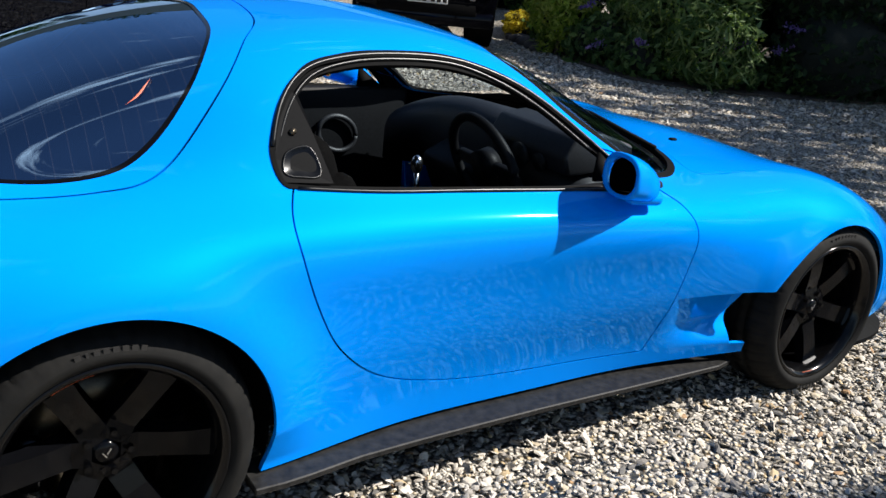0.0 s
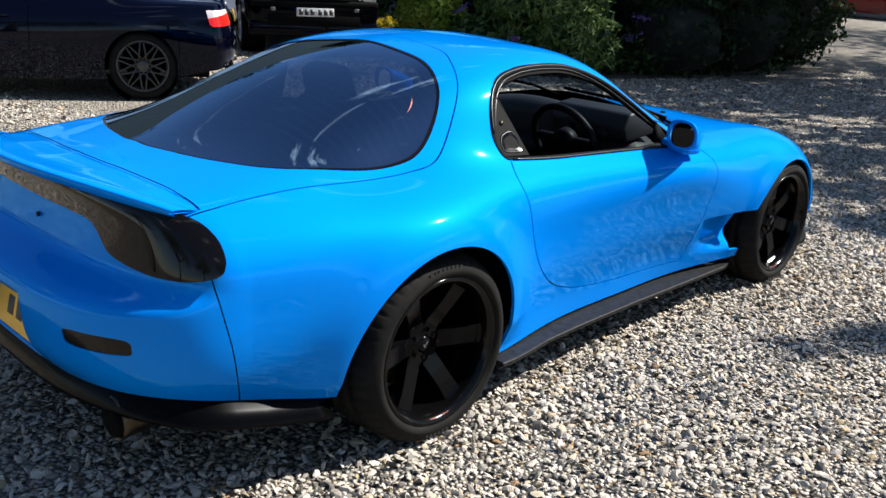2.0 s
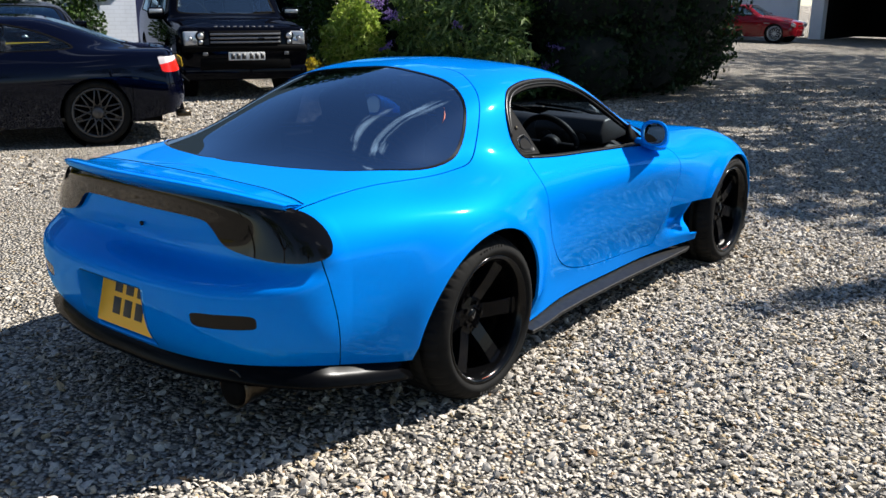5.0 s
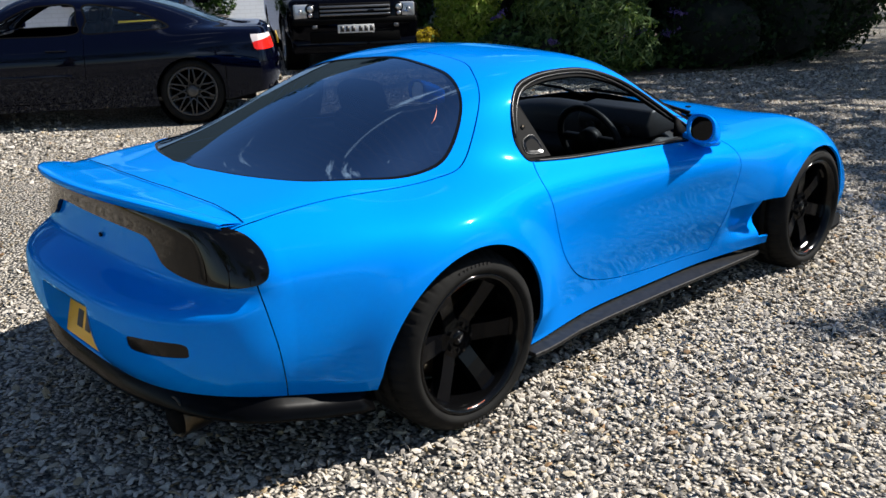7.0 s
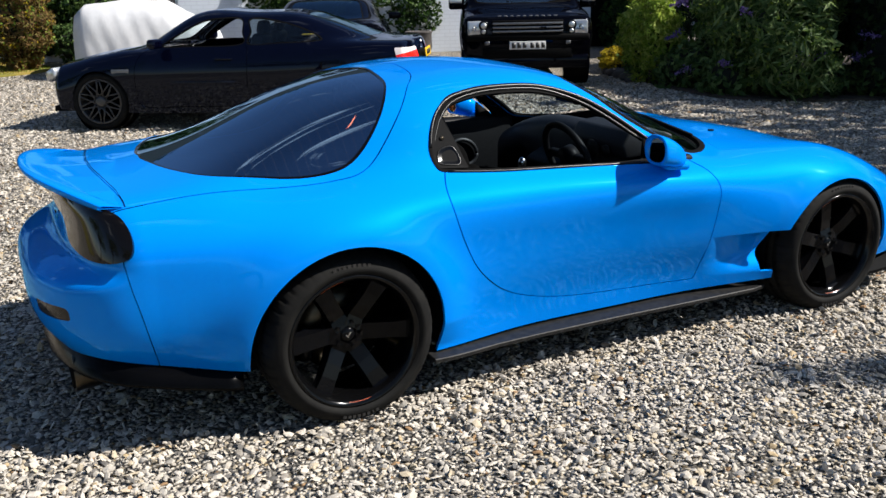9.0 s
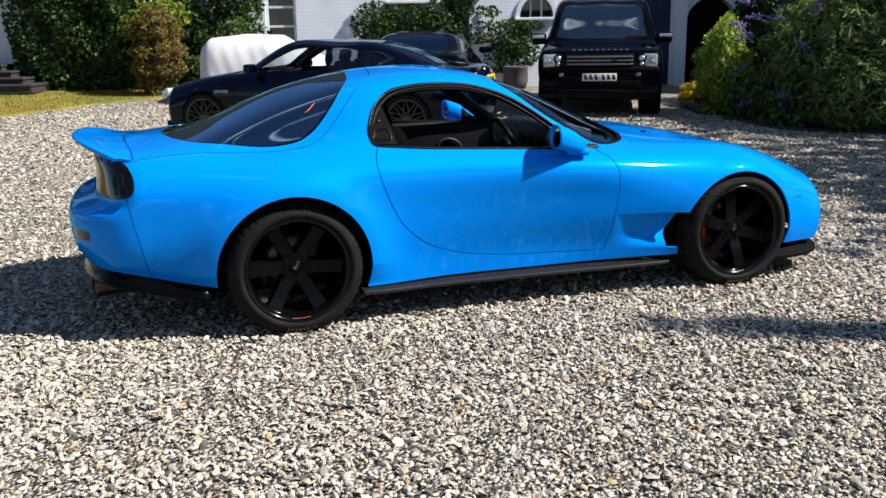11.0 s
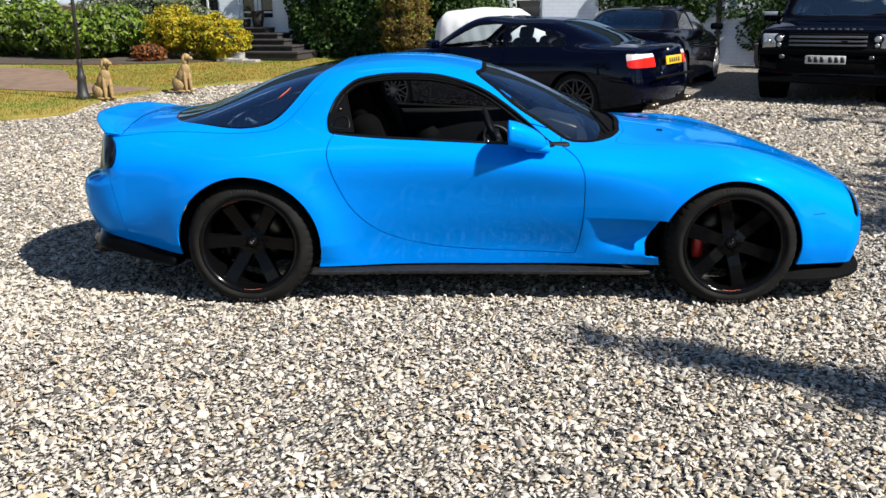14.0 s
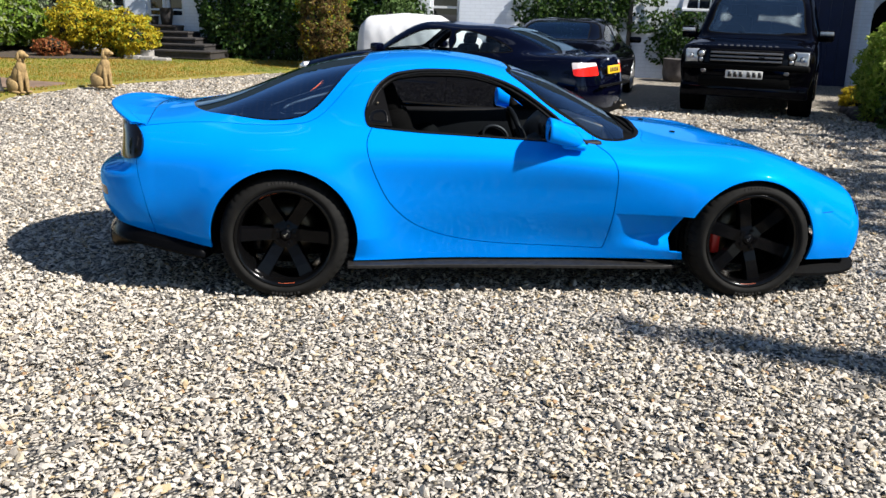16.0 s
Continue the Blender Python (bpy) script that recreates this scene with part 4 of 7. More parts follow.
for sgn in (-1, 1):
    part("door_card", box((1.15, .05, .46), (-.17, sgn * .745, .57), (sgn * -2, 0, 0), .02), M_CABIN, car)
    part("door_speaker", cyl(.10, .10, .02, pose(-.40, sgn * .71, .60, 90), 32), M_BLACKTRIM, car)
part("grab_handle", tube([(.02, -.715, .72), (.0, -.69, .76), (-.12, -.685, .765), (-.20, -.715, .745)], .014, 8), M_CHROME, car, "bright grab handle inside the door")
part("parcel_shelf", box((.9, 1.15, .03), (-1.25, 0, .74), (0, 4, 0)), M_CABIN, car)
part("headlining", box((.42, .74, .01), (-.47, 0, 1.132), (0, 0, 0), .005), M_CABIN, car)
part("rear_view_mirror", box((.03, .20, .05), (-.03, 0, 1.098), (0, 10, 0), .012), M_BLACKTRIM, car)
part("bulkhead", box((.04, 1.3, .5), (-.80, 0, .5)), M_CABIN, car)
# badge on the tail
part("lock_badge", cyl(.008, .008, .006, pose(-2.093, 0, .70, 0, 90, 0), 20), M_LIP, car)

# ---- materials of the surroundings ----
def island_mix(name, stops, rough=0.8, fine=60.0, bump=0.3, distance=0.004, seed_scale=1.0, constant=True, spec=0.3):
    """Every separate piece takes one of several tones, with fine grain over it."""
    m = material(name, stops[0][1], rough, 0, 0, spec)
    geo = m.node_tree.nodes.new("ShaderNodeNewGeometry")
    c = ramp(m, geo.outputs["Random Per Island"], stops, constant)
    f = noise_tex(m, fine, 4, 0.6)
    mix = m.node_tree.nodes.new("ShaderNodeMix")
    mix.data_type, mix.blend_type = "RGBA", "MULTIPLY"
    mix.inputs[0].default_value = 0.55
    link(m, c, mix.inputs[6])
    link(m, ramp(m, f, [(0.3, (0.55, 0.55, 0.55)), (0.7, (1, 1, 1))]), mix.inputs[7])
    link(m, mix.outputs[2], bsdf(m).inputs["Base Color"])
    return bumped(m, f, bump, distance) if bump else m


STONES = [(0.0, (0.507, 0.452, 0.375)), (0.19, (0.394, 0.359, 0.308)), (0.33, (0.517, 0.465, 0.398)), (0.48, (0.254, 0.226, 0.194)), (0.57, (0.437, 0.366, 0.265)), (0.67, (0.517, 0.465, 0.398)), (0.82, (0.105, 0.098, 0.09)), (0.9, (0.38, 0.286, 0.166)), (0.94, (0.45, 0.412, 0.357)), (0.985, (0.296, 0.18, 0.092))]
M_STONE = island_mix("gravel_stone", STONES, 0.75, 90, 0.25, 0.003)


def gravel_sheet():
    m = material("gravel_bed", (0.4, 0.39, 0.37), 0.9, 0, 0, 0.25)
    co = m.node_tree.nodes.new("ShaderNodeTexCoord")
    vo = add_node(m, "ShaderNodeTexVoronoi", Scale=56.0, Randomness=1.0)
    link(m, co.outputs["Object"], vo.inputs["Vector"])
    sep = m.node_tree.nodes.new("ShaderNodeSeparateColor")
    link(m, vo.outputs["Color"], sep.inputs["Color"])
    tone = ramp(m, sep.outputs["Red"], STONES, True)
    # shade between the stones painted in: colour falls to a quarter at cell edges
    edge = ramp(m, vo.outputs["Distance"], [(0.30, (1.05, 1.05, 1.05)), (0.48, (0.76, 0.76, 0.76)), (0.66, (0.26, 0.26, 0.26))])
    big = ramp(m, noise_tex(m, 0.5, 5, 0.6), [(0.3, (0.80, 0.81, 0.82)), (0.7, (1.05, 1.05, 1.04))])
    prev = tone
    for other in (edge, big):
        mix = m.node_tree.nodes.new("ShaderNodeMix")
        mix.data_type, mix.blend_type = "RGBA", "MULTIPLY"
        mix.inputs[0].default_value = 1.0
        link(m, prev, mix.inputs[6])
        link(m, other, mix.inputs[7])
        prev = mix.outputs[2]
    link(m, prev, bsdf(m).inputs["Base Color"])
    inv = m.node_tree.nodes.new("ShaderNodeMath")
    inv.operation = "SUBTRACT"
    inv.inputs[0].default_value = 1.0
    link(m, vo.outputs["Distance"], inv.inputs[1])
    return bumped(m, inv.outputs[0], 1.0, 0.03)


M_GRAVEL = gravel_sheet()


def painted_brick():
    m = material("white_painted_brick", (0.80, 0.81, 0.83), 0.75)
    co = m.node_tree.nodes.new("ShaderNodeTexCoord")
    mp = m.node_tree.nodes.new("ShaderNodeMapping")
    mp.inputs["Rotation"].default_value = (math.pi / 2, 0, 0)
    link(m, co.outputs["Object"], mp.inputs["Vector"])
    br = m.node_tree.nodes.new("ShaderNodeTexBrick")
    br.inputs["Scale"].default_value = 1.0
    br.inputs["Brick Width"].default_value, br.inputs["Row Height"].default_value = 0.225, 0.075
    br.inputs["Mortar Size"].default_value = 0.008
    br.inputs["Color1"].default_value, br.inputs["Color2"].default_value, br.inputs["Mortar"].default_value = (1, 1, 1, 1), (0.97, 0.97, 0.97, 1), (0.88, 0.88, 0.88, 1)
    link(m, mp.outputs["Vector"], br.inputs["Vector"])
    f = noise_tex(m, 1.6, 7, 0.65)
    mix = m.node_tree.nodes.new("ShaderNodeMix")
    mix.data_type, mix.blend_type = "RGBA", "MULTIPLY"
    mix.inputs[0].default_value = 1.0
    link(m, ramp(m, f, [(0.28, (0.54, 0.575, 0.63)), (0.50, (0.63, 0.67, 0.73))]), mix.inputs[6])
    link(m, br.outputs["Color"], mix.inputs[7])
    link(m, mix.outputs[2], bsdf(m).inputs["Base Color"])
    return bumped(m, br.outputs["Color"], 0.35, 0.005)


M_BRICK = painted_brick()
M_WHITE = mottled("white_gloss_paint", (0.56, 0.57, 0.59), (0.66, 0.67, 0.68), 3, 0.4, 0.05, 0.002)
M_PANE = material("window_glass", (0.012, 0.015, 0.018), 0.03, 0, 0, 0.6)
M_NAVYDOOR = mottled("navy_door", (0.004, 0.008, 0.034), (0.007, 0.013, 0.055), 5, 0.5, 0.1, 0.003)
M_PIPE = mottled("black_pipe", (0.01, 0.01, 0.01), (0.025, 0.025, 0.025), 20, 0.5, 0.1)
M_STEPS = mottled("slate_step", (0.03, 0.026, 0.026), (0.085, 0.075, 0.072), 9, 0.8, 0.4, 0.01)
M_SLATE = mottled("dark_slate", (0.010, 0.009, 0.009), (0.036, 0.031, 0.030), 9, 0.85, 0.4, 0.01)
M_PALESTONE = mottled("pale_stone", (0.16, 0.15, 0.14), (0.34, 0.32, 0.30), 12, 0.85, 0.4, 0.008)
M_ROOF = mottled("slate_roof", (0.008, 0.010, 0.008), (0.022, 0.024, 0.020), 5, 0.95, 0.4, 0.02)
M_LAWN = mottled("lawn_soil", (0.085, 0.12, 0.011), (0.30, 0.20, 0.043), 0.9, 0.95, 0.5, 0.03, detail=10)
M_PATH = mottled("path_paving", (0.10, 0.062, 0.040), (0.20, 0.13, 0.085), 4, 0.9, 0.4, 0.01)
M_SOIL = mottled("bed_soil", (0.025, 0.018, 0.012), (0.07, 0.05, 0.035), 8, 0.95, 0.7, 0.03)
M_BARK = mottled("bark", (0.05, 0.035, 0.022), (0.16, 0.12, 0.085), 14, 0.9, 0.8, 0.02, stretch=(1, 1, 0.2))
M_FENCE = mottled("fence_wood", (0.10, 0.055, 0.028), (0.22, 0.13, 0.075), 12, 0.85, 0.5, 0.006, stretch=(6, 6, 0.6))
M_SANDSTONE = mottled("sandstone", (0.17, 0.105, 0.04), (0.34, 0.235, 0.10), 18, 0.85, 0.5, 0.006)


def leaves(name, stops, rough=0.5):
    m = island_mix(name, [(a, tuple(0.74 * v for v in c)) for a, c in stops], rough, 25, 0, constant=False, spec=0.14)
    nt = m.node_tree
    thin, both = nt.nodes.new("ShaderNodeBsdfTranslucent"), nt.nodes.new("ShaderNodeMixShader")
    both.inputs[0].default_value = 0.38
    link(m, bsdf(m).inputs["Base Color"].links[0].from_socket, thin.inputs["Color"])
    link(m, bsdf(m).outputs[0], both.inputs[1])
    link(m, thin.outputs[0], both.inputs[2])
    link(m, both.outputs[0], nt.nodes["Material Output"].inputs["Surface"])
    return m


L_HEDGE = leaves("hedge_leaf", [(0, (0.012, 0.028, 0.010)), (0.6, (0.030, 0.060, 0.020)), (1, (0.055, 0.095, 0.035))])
L_IVY = leaves("ivy_leaf", [(0, (0.012, 0.034, 0.008)), (0.5, (0.040, 0.092, 0.018)), (1, (0.11, 0.19, 0.04))], 0.4)
L_LIGHT = leaves("light_leaf", [(0, (0.09, 0.18, 0.018)), (0.5, (0.22, 0.34, 0.04)), (1, (0.38, 0.47, 0.08))])
L_GOLD = leaves("golden_leaf", [(0, (0.36, 0.26, 0.015)), (0.5, (0.62, 0.46, 0.02)), (1, (0.72, 0.62, 0.06))])
L_RUST = leaves("rust_leaf", [(0, (0.16, 0.10, 0.035)), (0.5, (0.27, 0.16, 0.06)), (1, (0.26, 0.24, 0.07))])
L_ORANGE = leaves("orange_leaf", [(0, (0.30, 0.08, 0.03)), (0.5, (0.42, 0.14, 0.05)), (1, (0.30, 0.18, 0.06))])
L_BUSH = leaves("bush_leaf", [(0, (0.03, 0.065, 0.018)), (0.5, (0.095, 0.17, 0.045)), (1, (0.22, 0.33, 0.11))])
L_BUDDLEIA = leaves("buddleia_leaf", [(0, (0.045, 0.095, 0.022)), (0.5, (0.14, 0.23, 0.065)), (1, (0.34, 0.44, 0.17))])
L_CONIFER = leaves("bright_conifer_leaf", [(0, (0.20, 0.34, 0.03)), (0.5, (0.40, 0.55, 0.07)), (1, (0.62, 0.70, 0.16))])
L_GREY = leaves("grey_leaf", [(0, (0.14, 0.18, 0.10)), (0.5, (0.28, 0.33, 0.19)), (1, (0.44, 0.48, 0.30))])
L_PURPLE = leaves("purple_flower", [(0, (0.16, 0.09, 0.32)), (0.5, (0.28, 0.18, 0.50)), (1, (0.40, 0.30, 0.60))])
L_PALM = leaves("palm_leaf", [(0, (0.14, 0.16, 0.03)), (0.5, (0.30, 0.30, 0.06)), (1, (0.48, 0.44, 0.12))])
L_GRASS = leaves("grass_blade", [(0, (0.14, 0.24, 0.02)), (0.45, (0.30, 0.34, 0.035)), (0.8, (0.50, 0.38, 0.07)), (1, (0.58, 0.42, 0.12))])

RNG = np.random.default_rng(7)


def rise(x, y):
    """Height of the ground: level under the blue car, climbing a little towards the house."""
    y = np.asarray(y, float)
    return 0.011 * np.clip(y - 1.5, 0, 18) + 0.016 * np.clip(y - 11.5, 0, 7) - 0.016


def leaf_mesh(name, centres, size, mat, parent, normals=None, spread=0.9, long=1.6, label=""):
    """Many small bent leaves, each of two quads, at the centres."""
    n = len(centres)
    d = RNG.normal(size=(n, 3))
    if normals is not None:
        d = d * spread + normals
    d /= np.linalg.norm(d, axis=1, keepdims=True)
    t = np.cross(d, RNG.normal(size=(n, 3)))
    t /= np.linalg.norm(t, axis=1, keepdims=True) + 1e-9
    b = np.cross(d, t)
    s = size * RNG.uniform(0.6, 1.3, (n, 1))
    fold = d * s * 0.22
    v = np.stack([centres - t * s * long * .5, centres - b * s * .42 + fold, centres + t * s * long * .5, centres + b * s * .42 + fold], 1).reshape(-1, 3)
    k = np.arange(n)[:, None] * 4
    f = np.concatenate([k + (0, 1, 2), k + (0, 2, 3)], 1).reshape(-1, 3)
    me = bpy.data.meshes.new(name)
    me.vertices.add(len(v))
    me.vertices.foreach_set("co", v.ravel())
    me.loops.add(f.size)
    me.loops.foreach_set("vertex_index", f.ravel().astype(np.int32))
    me.polygons.add(len(f))
    me.polygons.foreach_set("loop_start", np.arange(0, f.size, 3, dtype=np.int32))
    me.update(calc_edges=True)
    me.validate()
    me.materials.append(mat)
    ob = new(name, me)
    if parent is not None:
        ob.parent = parent
    if label:
        ob["label"] = label
    return ob


def crown_points(n, blobs, shell=0.55):
    """Points through rounded clumps (x, y, z, rx, ry, rz), thicker towards their skins; with outward directions."""
    blobs = np.asarray(blobs, float)
    w = blobs[:, 3] * blobs[:, 4] + blobs[:, 3] * blobs[:, 5] + blobs[:, 4] * blobs[:, 5]
    pick = RNG.choice(len(blobs), n, p=w / w.sum())
    d = RNG.normal(size=(n, 3))
    d /= np.linalg.norm(d, axis=1, keepdims=True)
    r = shell + (1 - shell) * RNG.uniform(0, 1, (n, 1)) ** 0.5
    lump = 1 + 0.16 * np.sin(7 * d[:, :1] + pick[:, None]) * np.cos(6 * d[:, 1:2] - pick[:, None]) + 0.10 * np.sin(13 * d[:, 2:3] + 2 * pick[:, None])
    p = blobs[pick, :3] + d * r * lump * blobs[pick, 3:6]
    return p, d


# solid near-black lumps stand for the shade deep inside the foliage
def core(blobs, mat, parent, name="inner_shade", k=0.72):
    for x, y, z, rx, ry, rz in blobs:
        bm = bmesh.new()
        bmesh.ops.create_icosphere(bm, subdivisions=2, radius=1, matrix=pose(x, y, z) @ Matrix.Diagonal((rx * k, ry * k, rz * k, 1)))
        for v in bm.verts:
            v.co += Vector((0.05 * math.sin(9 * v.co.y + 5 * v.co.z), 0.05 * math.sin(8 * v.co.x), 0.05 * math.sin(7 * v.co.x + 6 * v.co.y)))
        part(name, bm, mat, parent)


# shade within the leaves, put into the colour of the filling
M_INNERSHADE = mottled("foliage_inner_shade", (0.003, 0.0045, 0.002), (0.008, 0.011, 0.005), 12, 0.95, 0.6, 0.03)


def shrub(label, blobs, leaf, size, n, category="shrub", name="shrub", long=1.6, extra=(), trunk=True, group="", dense=0.72):
    """A shrub: near-black middle for the inner shade, stems and leaves; extra: (leaf material, size, count, part name)
    for flowers or a second tone.
    """
    x0, y0 = np.mean([b[0] for b in blobs]), np.mean([b[1] for b in blobs])
    ob = thing(name, label, category, group=group)
    core(blobs, M_INNERSHADE, ob, k=dense)
    z0 = float(rise(x0, y0))
    if trunk:
        for b in blobs[:5]:
            part("stem", tube([(b[0] * .5 + x0 * .5, b[1] * .5 + y0 * .5, z0 - .05), (b[0], b[1], max(b[2] - b[5] * .3, z0 + .05))], .035, 6, taper=.015), M_BARK, ob)
    p, d = crown_points(n, blobs)
    keep = p[:, 2] > z0 + 0.01
    leaf_mesh("foliage", p[keep], size, leaf, ob, d[keep], 0.8, long)
    for mat, sz, count, nm in extra:
        p, d = crown_points(count, blobs, 0.92)
        keep = p[:, 2] > z0 + 0.05
        leaf_mesh(nm, p[keep], sz, mat, ob, d[keep], 0.8, 1.3)
    return ob


# ---- ground ----
xs = np.concatenate([[-300, -120, -60, -35], np.linspace(-24, 40, 65), [60, 120, 300]])
ys = np.concatenate([[-300, -120, -60, -30, -15], np.linspace(-8, 26, 35), [40, 80, 160, 300]])
gx, gy = np.meshgrid(xs, ys, indexing="ij")
gz = rise(gx, gy)
g = sheet(np.stack([gx, gy, gz], 2))
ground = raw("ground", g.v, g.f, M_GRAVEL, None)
tagged(ground, "wide drive of pale mixed gravel", "ground", kind="structure")

# lawn with its curved edge, the path and the planted beds lie on the ground
def patch(name, outline, lift, mat, label, category, n=6, thick=0.06):
    """A flat bed or lawn that follows the ground, with a shallow edge."""
    bm = bmesh.new()
    bm.faces.new([bm.verts.new((x, y, 0)) for x, y in loop(outline, n)])
    bmesh.ops.triangulate(bm, faces=bm.faces[:])
    for yc in (11.5, 18.5):
        bmesh.ops.bisect_plane(bm, geom=bm.verts[:] + bm.edges[:] + bm.faces[:], plane_co=(0, yc, 0), plane_no=(0, 1, 0))
    low = {}
    for v in bm.verts[:]:
        v.co.z = float(rise(v.co.x, v.co.y)) + lift
    for e in [e for e in bm.edges if len(e.link_faces) == 1]:
        for v in e.verts:
            if v not in low:
                low[v] = bm.verts.new((v.co.x, v.co.y, v.co.z - lift - thick))
        a, b = e.verts
        bm.faces.new((a, b, low[b], low[a]))
    bmesh.ops.recalc_face_normals(bm, faces=bm.faces)
    return tagged(part(name, bm, mat, None, "", False), label, category, kind="structure")


LAWN = [(-6.2, 6.3), (-5.75, 8.3), (-5.0, 10.1), (-3.7, 11.75), (-2.4, 13.1), (-1.2, 14.0), (-1.8, 16.0), (-3.2, 17.6), (-6.0, 18.0), (-10.5, 17.0), (-16, 16), (-18, 9), (-12, 6)]
lawn = patch("lawn", LAWN, 0.035, M_LAWN, "dry mown lawn, straw yellow in patches", "lawn")
lo = loop(LAWN, 6)
WAY = [(-5.55, 9.9), (-6.3, 10.25), (-7.5, 11.3), (-8.3, 12.8), (-8.9, 13.5), (-10.5, 14.0), (-14, 14.4), (-14, 12.4), (-10, 10.8), (-7.8, 9.75), (-6.7, 9.35), (-6.1, 9.0), (-5.85, 9.1)]
n = 60000
p = np.stack([RNG.uniform(-10, -1.2, n), RNG.uniform(6.3, 15.5, n)], 1)
p = p[(inside(p, lo) < -.02) & (inside(p, loop(WAY, 6)) > 0)]
n = len(p)
a, h, ln = RNG.uniform(0, 6.28, n), RNG.uniform(.018, .045, n), RNG.normal(0, .012, (n, 2))
z = rise(p[:, 0], p[:, 1]) + .033
w = np.stack([np.cos(a), np.sin(a)], 1) * .006
v = np.stack([np.c_[p - w, z], np.c_[p + w, z], np.c_[p + ln, z + h]], 1).reshape(-1, 3)
gm = L_GRASS.node_tree.nodes.new("ShaderNodeMix")
gm.data_type, gm.blend_type = "RGBA", "MULTIPLY"
gm.inputs[0].default_value = 1.0
old = bsdf(L_GRASS).inputs["Base Color"].links[0].from_socket
link(L_GRASS, old, gm.inputs[6])
link(L_GRASS, ramp(L_GRASS, noise_tex(L_GRASS, 0.55, 6, 0.65), [(0.38, (0.50, 0.80, 0.45)), (0.48, (0.95, 0.88, 0.7)), (0.57, (1.05, 0.62, 0.38))]), gm.inputs[7])
for node in (bsdf(L_GRASS), next(n for n in L_GRASS.node_tree.nodes if n.type == "BSDF_TRANSLUCENT")):
    link(L_GRASS, gm.outputs[2], node.inputs["Base Color" if node == bsdf(L_GRASS) else "Color"])
blades = raw("grass", v, np.arange(n * 3).reshape(-1, 3), L_GRASS, None, "", False)
tagged(blades, "short dry grass, green and straw mixed", "grass", kind="stuff")
patch("garden_path", WAY, 0.05, M_PATH, "worn brown garden path", "path")
BED = [(8.6, 11.0), (7.5, 9.0), (6.7, 7.6), (6.25, 6.0), (6.3, 4.9), (7.2, 4.2), (8.6, 3.7), (10.6, 3.7), (12.0, 4.4), (12.6, 8), (12.0, 11.5), (10.5, 12.5)]
patch("flower_bed", BED, 0.03, M_SOIL, "dark soil bed under the shrubs", "bed")
patch("garden_bed", [(-5.6, 15.6), (-6.6, 14.8), (-8.6, 14.5), (-11, 14.8), (-15, 14.9), (-15, 18), (-9, 18.3), (-6.2, 17.4)], 0.06, M_SOIL, "planted garden bed", "bed")

# ---- the white house, in its own turned frame ----
HOUSE = pose(0, 0, 0, 0, 0, -15)
house = thing("house", "white painted brick house with tall windows and ivy", "house", HOUSE)


def wall(name, x0, x1, y, z0, z1, holes, thick=0.35, mat=None):
    """A wall along x with its face at y and rectangular holes (x0, x1, z0, z1) through it."""
    cx, cz = sorted({x0, x1, *[h[0] for h in holes], *[h[1] for h in holes]}), sorted({z0, z1, *[h[2] for h in holes], *[h[3] for h in holes]})
    bm = bmesh.new()
    for a, b in zip(cx, cx[1:]):
        for c, d in zip(cz, cz[1:]):
            mx, mz = (a + b) / 2, (c + d) / 2
            if not any(h[0] < mx < h[1] and h[2] < mz < h[3] for h in holes):
                add_box(bm, (b - a, thick, d - c), (mx, y + thick / 2, mz))
    bmesh.ops.remove_doubles(bm, verts=bm.verts, dist=1e-4)
    dup = {}
    for f in list(bm.faces):
        key = tuple(round(c, 3) for c in f.calc_center_median())
        dup.setdefault(key, []).append(f)
    bmesh.ops.delete(bm, geom=[f for fs in dup.values() if len(fs) > 1 for f in fs], context="FACES_ONLY")
    return part(name, bm, mat or M_BRICK, house, "", False)


def window(x0, x1, z0, z1, y, cols, rows, name="window", sill=True, bar=0.028, fr=0.06):
    """A white glazing-bar window set in a hole of the wall."""
    w = new(name)
    w.parent = house
    yy = y + 0.10
    f = bmesh.new()
    for a, b, c, d in ((x0, x0 + fr, z0, z1), (x1 - fr, x1, z0, z1), (x0 + fr, x1 - fr, z0, z0 + fr), (x0 + fr, x1 - fr, z1 - fr, z1)):
        add_box(f, (b - a, .07, d - c), ((a + b) / 2, yy, (c + d) / 2), (0, 0, 0), .004, 1)
    part("frame", f, M_WHITE, w, "white painted frame", False)
    for k in range(1, cols):
        x = x0 + (x1 - x0) * k / cols
        part("glazing_bar", box((bar, .05, z1 - z0 - 2 * fr), (x, yy, (z0 + z1) / 2)), M_WHITE, w, "", False)
    for k in range(1, rows):
        z = z0 + (z1 - z0) * k / rows
        part("glazing_bar", box((x1 - x0 - 2 * fr, .046, bar), ((x0 + x1) / 2, yy, z)), M_WHITE, w, "", False)
    for i in range(cols):
        for k in range(rows):
            a, b = x0 + (x1 - x0) * i / cols, x0 + (x1 - x0) * (i + 1) / cols
            c, d = z0 + (z1 - z0) * k / rows, z0 + (z1 - z0) * (k + 1) / rows
            part("pane", box((b - a - .01, .008, d - c - .01), ((a + b) / 2, yy + .012, (c + d) / 2), (RNG.uniform(-.4, .4), 0, RNG.uniform(-.4, .4))), M_PANE, w, "", False)
    if sill:
        part("window_sill", box((x1 - x0 + .16, .22, .06), ((x0 + x1) / 2, y + .01, z0 - .03), (0, 0, 0), .01), M_WHITE, w, "", False)
    return w


